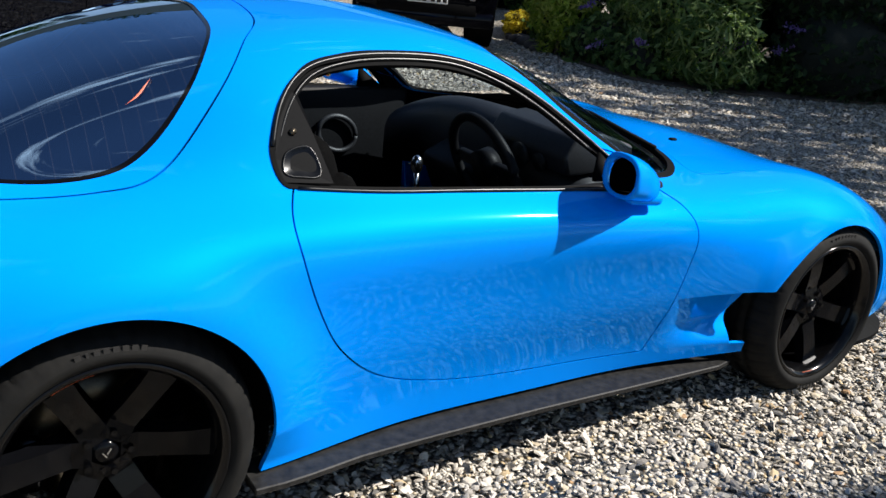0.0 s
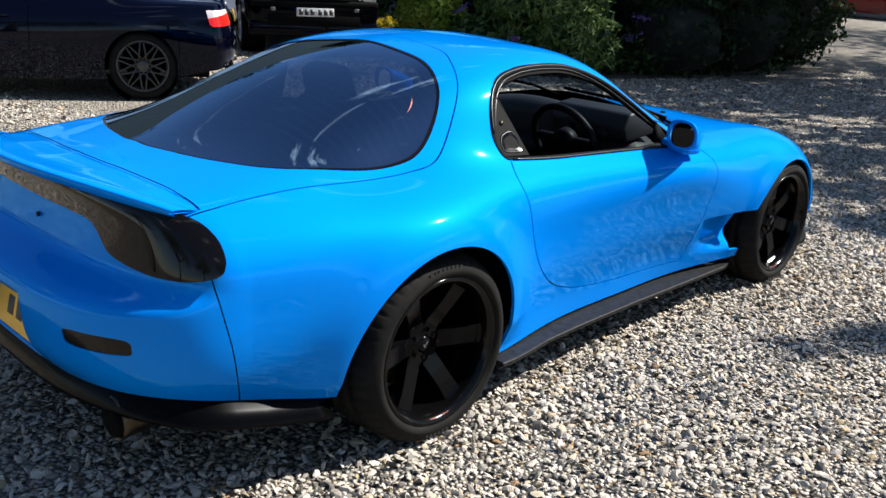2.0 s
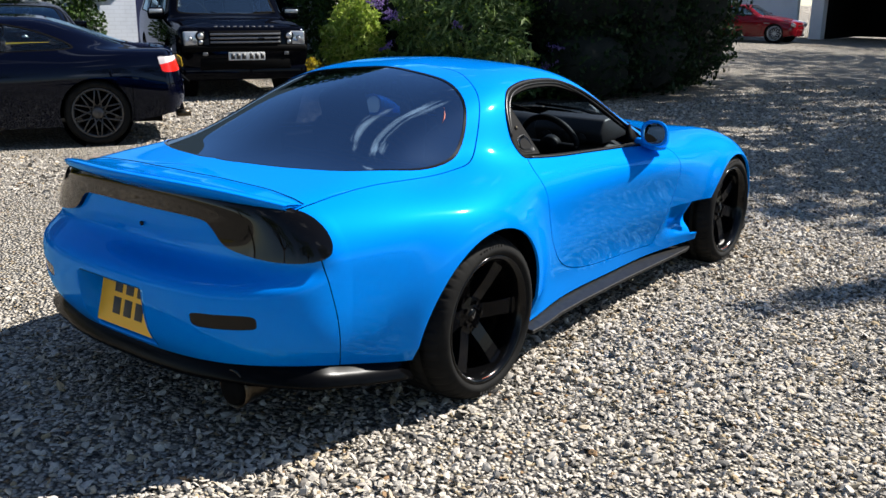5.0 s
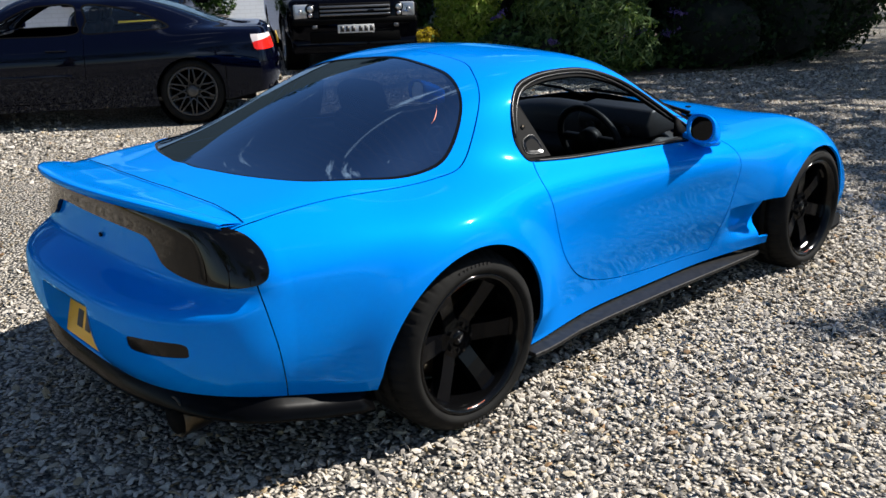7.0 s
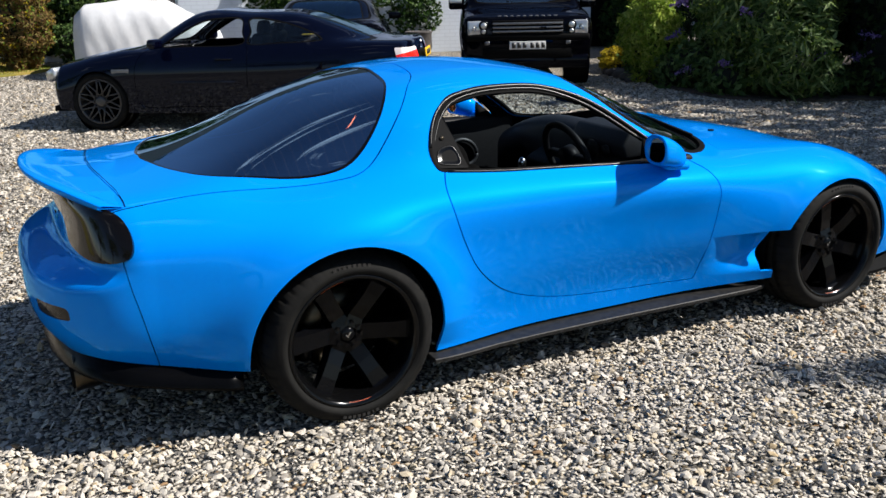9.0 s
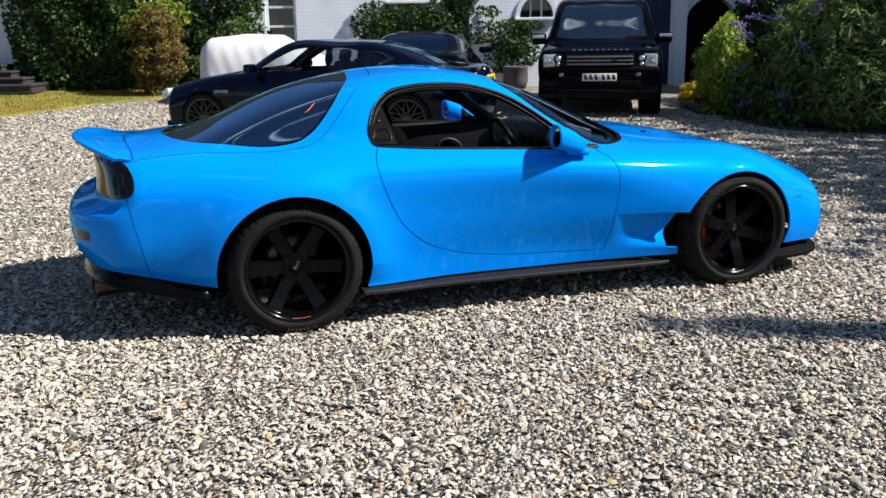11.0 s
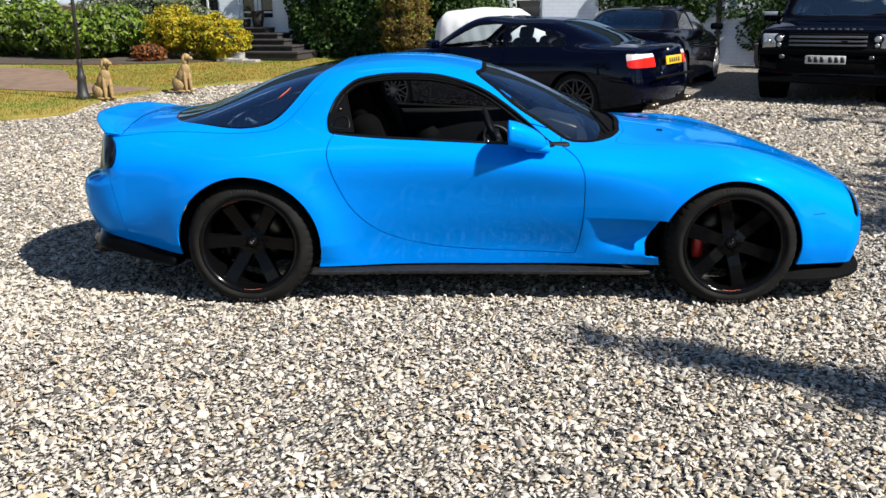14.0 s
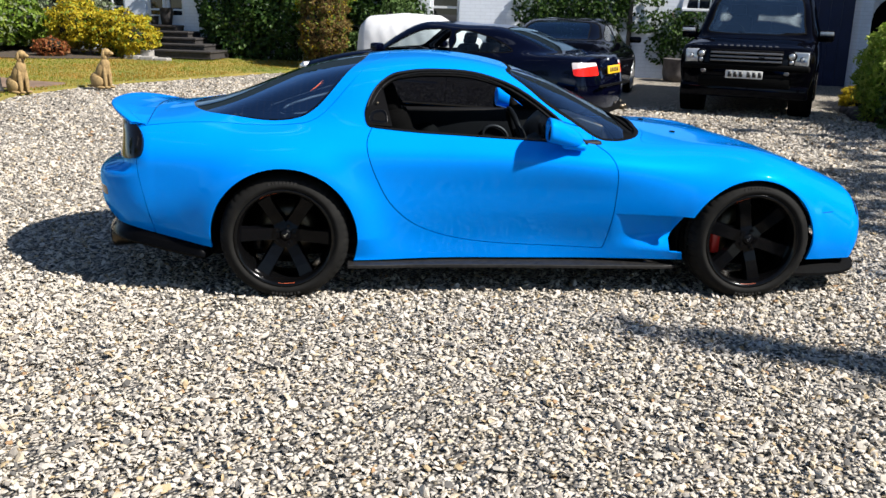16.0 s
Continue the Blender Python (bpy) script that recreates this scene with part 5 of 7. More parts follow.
YM, YR = 14.75, 16.5
wall("wall", -8.6, 7.6, YM, -.2, 3.75, [(-5.8, -4.78, 2.05, 3.3), (-3.25, -2.6, 0.30, 3.1), (-.60, .40, 2.0, 3.2), (2.2, 2.94, 1.62, 2.06), (3.25, 5.55, 0.0, 2.75), (5.86, 6.96, 0.0, 2.02)])
BACK = Matrix.Translation((1.07, -5.15, 1.45)) @ Matrix.Scale(.9215, 4) @ Matrix.Translation((-1.07, 5.15, -1.45))
back_wall = wall("wall", -24, -8.9, YR, -.2, 3.75, [(-10.90, -9.88, 0.90, 2.66), (-12.25, -11.47, 0.95, 2.66), (-15.3, -14.3, 1.2, 2.7), (-18.3, -17.2, 1.2, 2.7)])
back_wall.data.transform(BACK)
part("pier", box((.62, 2.1, 3.9), (-8.70, 15.9, 1.8), (0, 0, 0), .02), M_BRICK, house, "", False)
part("wall_return", box((.35, 1.4, 3.9), (-8.42, 15.8, 1.8)), M_BRICK, house, "", False)
window(-5.8, -4.78, 2.05, 3.3, YM, 3, 4)
window(-3.25, -2.6, 0.30, 3.1, YM, 1, 7, "french_window", False, .05)
window(-.60, .40, 2.0, 3.2, YM, 2, 5)
w = window(-12.25, -11.47, 0.95, 2.66, YR, 2, 5, "french_window", False, .045, .08)
w.matrix_local = BACK
w = window(-15.3, -14.3, 1.2, 2.7, YR, 2, 3, fr=.10, bar=.07)
w.matrix_local = BACK
w = window(-18.3, -17.2, 1.2, 2.7, YR, 2, 3, fr=.10)
w.matrix_local = BACK
for x in (-10.90, -10.38):
    w = window(x, x + .50, 0.90, 2.66, YR, 1, 5, "french_door", False, .045, .085)
    part("kick_panel", box((.35, .05, .14), (x + .25, YR + .09, 1.05), (0, 0, 0), .008), M_WHITE, w, "", False)
    part("door_handle", box((.025, .04, .14), (x + (.46 if x < -10.5 else .04), YR + .05, 1.85), (0, 0, 0), .006), M_PIPE, w, "dark door handle", False)
    w.matrix_local = BACK
# bay canopy over the ivy window
part("bay_canopy", box((1.35, .5, .10), (-5.29, YM - .14, 3.28), (0, 0, 0), .02), M_WHITE, house, "", False)
# the arched window: a half-round head of bricks, bars and panes in the square hole
arch = new("arched_window")
arch.parent = house
cx, r = 2.57, 0.37
bm = bmesh.new()
for k in range(24):
    a0, a1 = math.pi * k / 24, math.pi * (k + 1) / 24
    outer = [(cx + .46 * math.cos(a), 1.62 + .46 * 1.19 * math.sin(a)) for a in (a0, a1)]
    innr = [(cx + .365 * math.cos(a), 1.62 + .365 * 1.19 * math.sin(a)) for a in (a1, a0)]
    q = prism(outer + innr, .05, pose(0, YM - .035, 0))
    tmp = bpy.data.meshes.new("tmp")
    q.to_mesh(tmp)
    q.free()
    bm.from_mesh(tmp)
    bpy.data.meshes.remove(tmp)
part("arch_head", bm, M_WHITE, arch, "", False)
for sgn in (-1, 1):
    corner = [(cx + sgn * .372, 1.62)] + [(cx + sgn * .372 * math.cos(a), 1.62 + .44 * math.sin(a)) for a in np.linspace(0, math.pi / 2, 10)] + [(cx + sgn * .372, 2.062)]
    part("arch_spandrel", prism(corner, .2, pose(0, YM + .003, 0)), M_BRICK, arch, "", False)
part("pane", box((.76, .01, .46), (cx, YM + .12, 1.84)), M_PANE, arch, "", False)
for x in (cx - .12, cx + .12):
    part("glazing_bar", box((.03, .04, .44), (x, YM + .10, 1.83)), M_WHITE, arch, "", False)
part("window_sill", box((.95, .16, .06), (cx, YM, 1.59), (0, 0, 0), .01), M_WHITE, arch, "", False)
# garage door in planks, lintel, posts
door = new("garage_door")
door.parent = house
for k in range(10):
    part("plank", box((.226, .05, 2.75), (3.25 + .230 * (k + .5), YM + .16, 1.375), (0, 0, 0), .006), M_NAVYDOOR, door, "", False)
part("lintel", box((2.5, .2, .22), (4.40, YM - .02, 2.82), (0, 0, 0), .01), M_NAVYDOOR, door, "", False)
part("gate_post", box((.24, .3, 3.0), (5.68, YM - .13, 1.5), (0, 0, 0), .02), M_BRICK, house, "", False)
# near-black board stands for the shade inside the arch
part("arch_inner_shade", box((1.1, .06, 2.0), (6.41, YM + .30, 1.0)), M_LINER, house, "", False)
gx0, gr, gz = 6.41, .55, 1.50
for sgn in (-1, 1):
    corner = [(gx0 + sgn * (gr + .003), gz)] + [(gx0 + sgn * gr * math.cos(a), gz + .50 * math.sin(a)) for a in np.linspace(0, math.pi / 2, 12)] + [(gx0 + sgn * (gr + .003), gz + .523)]
    part("gate_spandrel", prism(corner, .25, pose(0, YM + .004, 0)), M_BRICK, house, "", False)
for k in range(14):
    a0, a1 = math.pi * (k + .04) / 14, math.pi * (k + .96) / 14
    ring_q = [(gx0 + (gr + d) * math.cos(a), gz + (.50 + d) * math.sin(a)) for a, d in ((a0, .10), (a1, .10), (a1, -.005), (a0, -.005))]
    part("arch_brick", prism(ring_q, .06, pose(0, YM - .035, 0), .004), M_WHITE, house, "", False)
part("drain_pipe", tube([(1.06, YM - .07, .1), (1.06, YM - .07, 3.6)], .05, 12), M_PIPE, house)
for z in (.8, 2.3):
    part("pipe_bracket", box((.16, .12, .05), (1.06, YM - .05, z), (0, 0, 0), .01), M_PIPE, house)
part("roof", prism([(0, 0), (5.5, 3.6), (5.5, 3.85), (-.02, .22)], 25.2, pose(8.1, YM, 3.6, 0, 0, 90)), M_ROOF, house, "", False)
# steps up to the french doors
steps = thing("garden_steps", "dark slate steps up to the french doors", "steps", HOUSE)
for k, (x1, y0) in enumerate(((-9.02, 14.36), (-8.62, 14.12), (-8.34, 13.88), (-8.02, 13.64), (-7.78, 13.40))):
    x0, z1 = -10.08 - .05 * k, .93 - .125 * k
    part("tread", box((x1 - x0, 14.79 - y0, .045), ((x0 + x1) / 2, (y0 + 14.79) / 2, z1 - .0225), (0, 0, 0), .010), M_SLATE, steps, "", False)
    part("riser", box((x1 - x0 - .05, 14.79 - y0 - .03, .125), ((x0 + x1) / 2, (y0 + .03 + 14.79) / 2, z1 - .109)), M_SLATE, steps, "", False)
for x, y, z, sx in ((-9.55, 13.30, .42, .30), (-9.22, 13.28, .42, .28), (-9.42, 13.10, .31, .34), (-9.05, 13.06, .30, .32), (-8.72, 13.05, .28, .30)):
    block = thing("stone_block", "pale weathered stone block beside the steps", "stone", HOUSE @ pose(x, y, z - .13), group="stone blocks by the steps")
    part("block", box((sx, .24, .26), (0, 0, 0), (0, 0, x * 7 % 5 - 2), .02), M_PALESTONE, block, "", False)
for x, r, h in ((-9.64, .10, .17), (-9.34, .15, .36)):
    pot = thing("plant_pot", "dark glazed plant pot on the top step", "plant pot", HOUSE @ pose(x, 14.56, .93))
    part("pot", lathe([(.001, 0), (r * .75, 0), (r * .95, h * .5), (r, h), (r * 1.12, h + .02), (r * .95, h + .02), (r * .85, h - .03), (.001, h - .03)], 20, "z"), M_SLATE, pot)

fence = thing("garden_fence", "weathered brown board fence behind the planting", "fence", HOUSE @ pose(-15.2, 14.62, .0))
for k in range(16):
    part("board", box((.135, .03, 1.30 + .02 * (k % 3)), (-1.2 + .145 * k, 0, .80), (0, 0, (k * 37 % 5 - 2) * .4), .006), M_FENCE, fence, "", False)
for z in (.55, 1.25):
    part("fence_rail", box((2.4, .05, .08), (-.1, .04, z), (0, 0, 0), .006), M_FENCE, fence, "", False)
part("white_rail", box((3.4, .10, .07), (.35, .10, 1.50), (0, 0, 0), .01), M_WHITE, fence, "white painted top rail", False)

# ---- climbers on the house ----
def house_points(p):
    return np.array([tuple(HOUSE @ Vector(q)) for q in p])


def climber(label, spots, leaf, size, n, depth=0.35):
    """Leaves over a wall: spots are (x, z, rx, rz) in the house's frame."""
    ob = thing("climbing_plant", label, "climber")
    spots = np.asarray(spots, float)
    pick = RNG.choice(len(spots), n, p=spots[:, 2] * spots[:, 3] / (spots[:, 2] * spots[:, 3]).sum())
    a, r = RNG.uniform(0, 2 * math.pi, n), RNG.uniform(0, 1, n) ** 0.55
    x = spots[pick, 0] + spots[pick, 2] * r * np.cos(a)
    z = spots[pick, 1] + spots[pick, 3] * r * np.sin(a)
    bulge = depth * np.sqrt(np.clip(1 - r**2, 0, 1)) * (0.75 + 0.25 * np.sin(5 * x) * np.cos(4 * z))
    y = YM - 0.02 - bulge * RNG.uniform(0.35, 1.0, n)
    p = house_points(np.stack([x, y, z], 1))
    keep = z > 0.15
    d = np.tile(np.array(HOUSE.to_3x3() @ Vector((0, -1, .35))), (n, 1))
    leaf_mesh("foliage", p[keep], size, leaf, ob, d[keep], 0.7, 1.25)
    for sx, sz, rx, rz in spots:
        part("stem", tube([tuple(HOUSE @ Vector(q)) for q in ((sx, YM - .04, max(sz - rz, .1)), (sx + .1 * rx, YM - .06, sz), (sx - .15 * rx, YM - .05, sz + rz * .8))], .02, 5), M_BARK, ob)
    return ob


climber("dense dark ivy over the white wall", [(-7.6, 2.0, 1.1, 1.9), (-7.3, 1.0, 1.3, 1.2), (-6.5, 2.6, .8, 1.1), (-6.3, 1.3, 1.0, 1.3), (-7.9, 2.8, .9, .9), (-4.3, 1.6, 1.0, 1.3), (-3.8, 2.4, .65, .9), (-5.2, 1.2, 1.0, .9), (-3.6, 1.0, .5, .7)], L_IVY, .085, 15000, .8)
climber("leafy climber round the small window", [(-.9, 1.5, .55, .5), (-.2, 1.45, .7, .5), (.5, 1.5, .6, .55), (.9, 1.9, .25, .5), (1.2, 2.3, .3, .35), (0, 1.1, .8, .3), (1.45, 1.75, .35, .12), (1.3, 1.2, .3, .12)], L_IVY, .07, 3800, .35)
climber("thin climber with bare stems by the arched window", [(2.0, 1.15, .5, .45), (1.75, .8, .35, .35), (2.3, .95, .35, .4), (1.5, 1.45, .4, .10), (2.35, 1.45, .4, .12), (1.2, 2.5, .35, .1)], L_IVY, .065, 1300, .25)
climber("dark ivy round the arched gate", [(6.5, .6, .45, .6), (7.25, 1.2, .40, 1.2), (6.75, 1.1, .30, .45), (7.5, 2.0, .3, .8), (7.75, .9, .45, 1.1)], L_IVY, .075, 5200, .4)
planter = thing("planter", "round weathered planter by the wall", "planter", HOUSE @ pose(2.05, YM - .55, .15))
part("pot", lathe([(.001, 0), (.22, 0), (.27, .15), (.26, .42), (.29, .45), (.25, .46), (.23, .40), (.001, .40)], 24, "z"), M_STEPS, planter)

# ---- garden planting by the lawn ----
def hb(x, y, z, rx, ry, rz):
    """A clump given in the house's frame."""
    p = HOUSE @ Vector((x, y, 0))
    return (p.x, p.y, z + float(rise(p.x, p.y)), rx, ry, rz)


shrub("golden-tipped conifer with a browned face", [hb(-5.2, 13.2, .8, .52, .5, .75), hb(-5.15, 13.2, 1.25, .43, .45, .45)], L_RUST, .038, 12000, "conifer", "conifer", 2.6, extra=((L_GOLD, .04, 500, "golden_foliage"), (L_LIGHT, .045, 900, "green_foliage")))
shrub("yellow-green shrub against the ivy", [hb(-5.15, 13.7, 1.55, .50, .4, .33), hb(-5.65, 13.8, 1.35, .35, .35, .3)], L_LIGHT, .055, 3600, extra=((L_GOLD, .045, 700, "yellow_foliage"),))
shrub("low green shrub beside the conifer", [hb(-4.3, 13.6, .45, .5, .4, .4), hb(-3.8, 13.9, .8, .6, .45, .65)], L_BUSH, .07, 2600)
shrub("bright yellow shrub in the garden bed", [hb(-10.0, 13.6, .55, .75, .6, .5), hb(-10.9, 13.5, .7, .7, .6, .5), hb(-9.5, 13.4, .4, .5, .5, .38)], L_GOLD, .05, 13000, extra=((L_LIGHT, .05, 1500, "green_foliage"),))
shrub("low rust-red shrub in the garden bed", [hb(-11.15, 12.75, .22, .40, .30, .22)], L_ORANGE, .05, 900)
shrub("broad-leaved green shrub in the garden bed", [hb(-13.2, 13.2, .6, .9, .7, .55), hb(-14.5, 13.4, .7, .9, .7, .65), hb(-12.5, 13.6, .7, .7, .6, .55), hb(-16, 13.5, .7, 1.0, .8, .7)], L_LIGHT, .085, 10000, extra=((L_GREY, .09, 900, "pale_foliage"),))
shrub("grey-green feathery shrub before the house", [hb(-12.2, 14.5, 1.0, .9, .55, .6), hb(-13.4, 14.3, .95, .8, .5, .55), hb(-11.3, 14.4, .95, .6, .5, .5)], L_GREY, .055, 8000, extra=((L_BUSH, .07, 500, "dark_foliage"),))
shrub("leafy green shrub at the garden's end", [hb(-15.6, 13.7, .7, .9, .6, .6), hb(-17.4, 13.8, .9, 1.0, .7, .9)], L_BUSH, .10, 5000)
palm = thing("palm", "fan palm with yellowing fronds over a short trunk", "palm")
px, py, pz = hb(-12.15, 15.0, 0, 1, 1, 1)[:3]
part("trunk", tube([(px, py, pz), (px + .03, py, pz + 1.1), (px, py, pz + 2.35)], .16, 12, taper=.12), M_BARK, palm)
for k in range(26):
    az, el = k * 2.399, RNG.uniform(-.5, 1.1)
    ln = RNG.uniform(.75, 1.0)
    d = Vector((math.cos(az) * math.cos(el), math.sin(az) * math.cos(el), math.sin(el)))
    base = Vector((px, py, pz + 2.3))
    hub = base + d * ln * .5 - Vector((0, 0, .08 * ln))
    bm = tube([base, base + d * ln * .25, hub], .012, 4)
    for q in range(15):
        a = (q / 14 - .5) * 2.6
        side = d.cross(Vector((0, 0, 1))).normalized()
        up = side.cross(d)
        w = (d * math.cos(a) + side * math.sin(a)).normalized()
        tipp = hub + w * ln * .52 - Vector((0, 0, .10 * ln * abs(math.cos(a))))
        mid = hub + w * ln * .28
        nrm = up.cross(w).normalized() * .035
        vs = [bm.verts.new(c) for c in (hub, mid + nrm, tipp, mid - nrm)]
        bm.faces.new(vs)
    part("frond", bm, L_PALM, palm, "", False)

# ---- the bed by the gravel: buddleia, hedge and low plants ----
shrub("arching buddleia with purple flower spikes", [(7.45, 6.0, 1.05, .85, .80, .75), (7.0, 5.2, .9, .75, .8, .8), (8.1, 6.6, 1.2, .8, .7, .7), (7.8, 5.3, 1.6, .8, .8, .7), (6.75, 4.6, .5, .5, .6, .45)], L_BUDDLEIA, .046, 14000, name="buddleia", long=4.2, extra=((L_LIGHT, .040, 3000, "light_foliage"),), dense=.35)
bud = bpy.data.objects["buddleia"]
spikes = []
for k in range(22):
    a, h = RNG.uniform(2.3, 5.0), RNG.uniform(.3, 2.1)
    rr = .92 + .12 * RNG.uniform()
    c = np.array([7.25 + rr * math.cos(a) * (1.1 - .1 * h), 5.7 + 1.5 * rr * math.sin(a), h])
    c[1] = min(c[1], 6.9)
    d = np.array([math.cos(a), math.sin(a), RNG.uniform(-.6, .5)])
    t = RNG.uniform(0, 1, 70)[:, None]
    spikes.append(c + d * t * .24 + RNG.normal(size=(70, 3)) * .03 * (1.1 - t))
tagged(leaf_mesh("purple_blossom", np.vstack(spikes), .026, L_PURPLE, bud, label="purple flower spikes"), kind="stuff")
shrub("feathery bright green conifer in the bed", [(6.62, 7.10, .62, .44, .45, .58), (6.50, 6.95, 1.02, .30, .32, .42), (6.90, 7.6, .75, .42, .40, .60), (6.36, 6.80, .70, .20, .20, .45), (6.78, 7.30, 1.15, .20, .20, .40), (7.05, 7.75, 1.15, .18, .18, .38)], L_CONIFER, .040, 9000, "conifer", "conifer", 3.0, dense=.5)
shrub("low yellow plant at the edge of the bed", [(7.05, 8.62, .26, .26, .22, .20), (7.30, 8.82, .24, .22, .18, .18), (6.86, 8.40, .20, .16, .16, .13)], L_GOLD, .034, 4200, trunk=False)
shrub("low dark green plants along the edge of the bed", [(6.55, 5.4, .25, .42, .5, .32), (6.65, 6.3, .28, .45, .55, .36), (6.95, 7.2, .28, .48, .55, .36), (7.4, 8.1, .28, .5, .55, .36), (7.85, 8.9, .26, .45, .5, .34), (7.3, 4.7, .25, .5, .42, .34), (8.1, 4.3, .25, .55, .4, .36)], L_BUSH, .075, 6500, trunk=False)
hedge = thing("hedge", "tall dense dark green hedge in its own shade", "hedge")
HB = [(9.0, 4.5, 1.0, 1.2, 1.2, 1.15), (9.9, 4.2, 1.2, 1.1, 1.1, 1.3), (9.0, 5.8, 1.3, 1.2, 1.2, 1.0), (8.6, 4.4, 1.6, 1.1, 1.1, 0.9), (9.8, 4.6, 2.5, 1.2, 1.2, 1.2), (10.4, 5.8, 1.5, 1.2, 1.3, 1.6), (9.4, 6.8, 1.3, 1.2, 1.2, 1.0), (10.5, 7.6, 1.8, 1.3, 1.3, 1.9), (10.3, 4.0, 0.5, 0.8, 0.8, 0.55), (8.3, 4.0, 0.55, 0.8, 0.75, 0.6), (9.3, 8.4, 1.3, 1.0, 1.0, 1.0), (10.3, 9.3, 1.0, 1.0, 1.0, 1.1), (11.3, 6.5, 2.4, 1.3, 1.5, 2.0), (10.9, 3.9, 0.8, 0.9, 0.9, 0.9), (11.3, 4.6, 1.6, 1.1, 1.1, 1.5), (10.7, 4.4, 2.6, 1.1, 1.1, 1.3), (11.7, 4.4, 1.1, 1.0, 1.0, 1.2), (12.0, 5.2, 2.3, 1.1, 1.1, 1.4), (11.6, 3.9, 0.75, 0.9, 0.8, 0.8), (12.5, 4.4, 1.3, 1.0, 1.0, 1.1), (12.9, 4.7, 2.2, 1.1, 1.1, 1.2), (9.6, 3.7, 0.7, 1.0, 0.7, 0.75), (10.6, 3.5, 1.7, 1.0, 0.8, 1.1), (9.2, 3.7, 1.6, 1.0, 0.8, 0.9), (11.9, 4.0, 2.3, 1.0, 0.9, 1.1)]
core(HB, M_INNERSHADE, hedge, "inner_shade", .80)
p, d = crown_points(62000, HB, .78)
keep = p[:, 2] > .05
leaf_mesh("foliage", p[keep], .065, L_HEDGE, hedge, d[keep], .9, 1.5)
for x, y in ((9.0, 4.6), (9.9, 4.4), (9.2, 6.2), (10.3, 7.4)):
    part("stem", tube([(x, y, -.05), (x, y, 1.2)], .06, 7), M_BARK, hedge)
for k in range(9):
    t = k / 8
    x, y = 6.50 + 1.15 * t**1.6, 7.3 + 2.1 * t
    st = thing("edging_stone", "rounded grey edging stone of the bed", "stone", group="edging stones of the bed")
    bm = bmesh.new()
    bmesh.ops.create_icosphere(bm, subdivisions=2, radius=1)
    for v in bm.verts:
        v.co *= 1 + .12 * math.sin(5 * v.co.x + k) * math.cos(4 * v.co.y)
    bmesh.ops.transform(bm, matrix=pose(x, y, float(rise(x, y)) + .04, 0, 0, k * 40) @ Matrix.Diagonal((.20, .12, .09, 1)), verts=bm.verts)
    part("rock", bm, M_STEPS, st)

# ---- trees beyond the view, added to shade the drive and a wall and to show in the glass ----
RNG = np.random.default_rng(21)
def tree(x, y, h, r, n, label, leaf=None, slim=False, size=.14):
    ob = thing("tree", label, "tree")
    z0 = float(rise(x, y))
    part("trunk", tube([(x, y, z0 - .1), (x + .1, y, z0 + h * .35), (x, y + .1, z0 + h * .8)], .05 * h ** .8, 10, taper=.04), M_BARK, ob)
    blobs = []
    if slim:
        for k in range(9):
            t = k / 8
            blobs.append((x, y, z0 + .7 + (h - 1.0) * t, r * (1 - .9 * t) + .05, r * (1 - .9 * t) + .05, h * .09))
    else:
        for k in range(11):
            a, q = k * 2.4, RNG.uniform(.3, .8)
            bx, by, bz = x + r * q * math.cos(a), y + r * q * math.sin(a), z0 + h * RNG.uniform(.5, .92)
            blobs.append((bx, by, bz, r * .45, r * .45, r * .36))
            part("limb", tube([(x, y, z0 + h * .4), ((x + bx) / 2, (y + by) / 2, z0 + h * .52), (bx, by, bz)], .07, 6, taper=.02), M_BARK, ob)
    if slim:
        core(blobs, M_INNERSHADE, ob, "inner_shade", .45)
    p, d = crown_points(n, blobs, .35)
    leaf_mesh("crown", p, size if not slim else .10, leaf or L_BUSH, ob, d, .9, 1.6)
    return ob


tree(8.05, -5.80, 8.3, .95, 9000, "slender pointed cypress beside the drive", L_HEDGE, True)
for x, y, h, r in ((20.5, -3.6, 14, 4.2), (26.5, -3.6, 14.5, 4.4), (33, -3.0, 15, 4.6), (40, -2.5, 15, 5)):
    tree(x, y, h, r, 2400, "tall broad tree in the row beside the drive", size=.26)
for x, y, h, r, n in ((13.6, -1.4, 9.5, 2.7, 850), (14.3, .2, 12.0, 2.3, 350), (11.3, -3.6, 9.5, 2.5, 1300)):
    tree(x, y, h, r, n, "broad leafy tree at the edge of the drive", size=.26)
for x, y, h, r in ((-14, -9, 8, 3.2), (-9, -15, 9, 3.6), (-2, -18, 8.5, 3.4), (6, -17, 9, 3.6), (-18, -2, 8, 3.2), (15, -12, 9, 3.5), (-19, 5, 7, 3)):
    tree(x, y, h, r, 3000, "leafy garden tree behind the drive")

# the unseen tree at (14.2, 10.3) is added to shade the gate wall
for x, y, h, r in ((2, 25, 8.5, 3.4), (8.5, 24, 9.5, 3.6), (14.5, 17.5, 8.0, 3.2), (12.2, 14.2, 6.6, 2.4), (20, 15, 8.5, 3.2), (14.2, 10.3, 8.0, 2.6), (-5, 26, 8.5, 3.4), (-12, 26, 9.0, 3.6), (-20, 24, 9.5, 3.8)):
    tree(x, y, h, r, 3400, "dark leafy tree out of view by the house", L_HEDGE, size=.26)

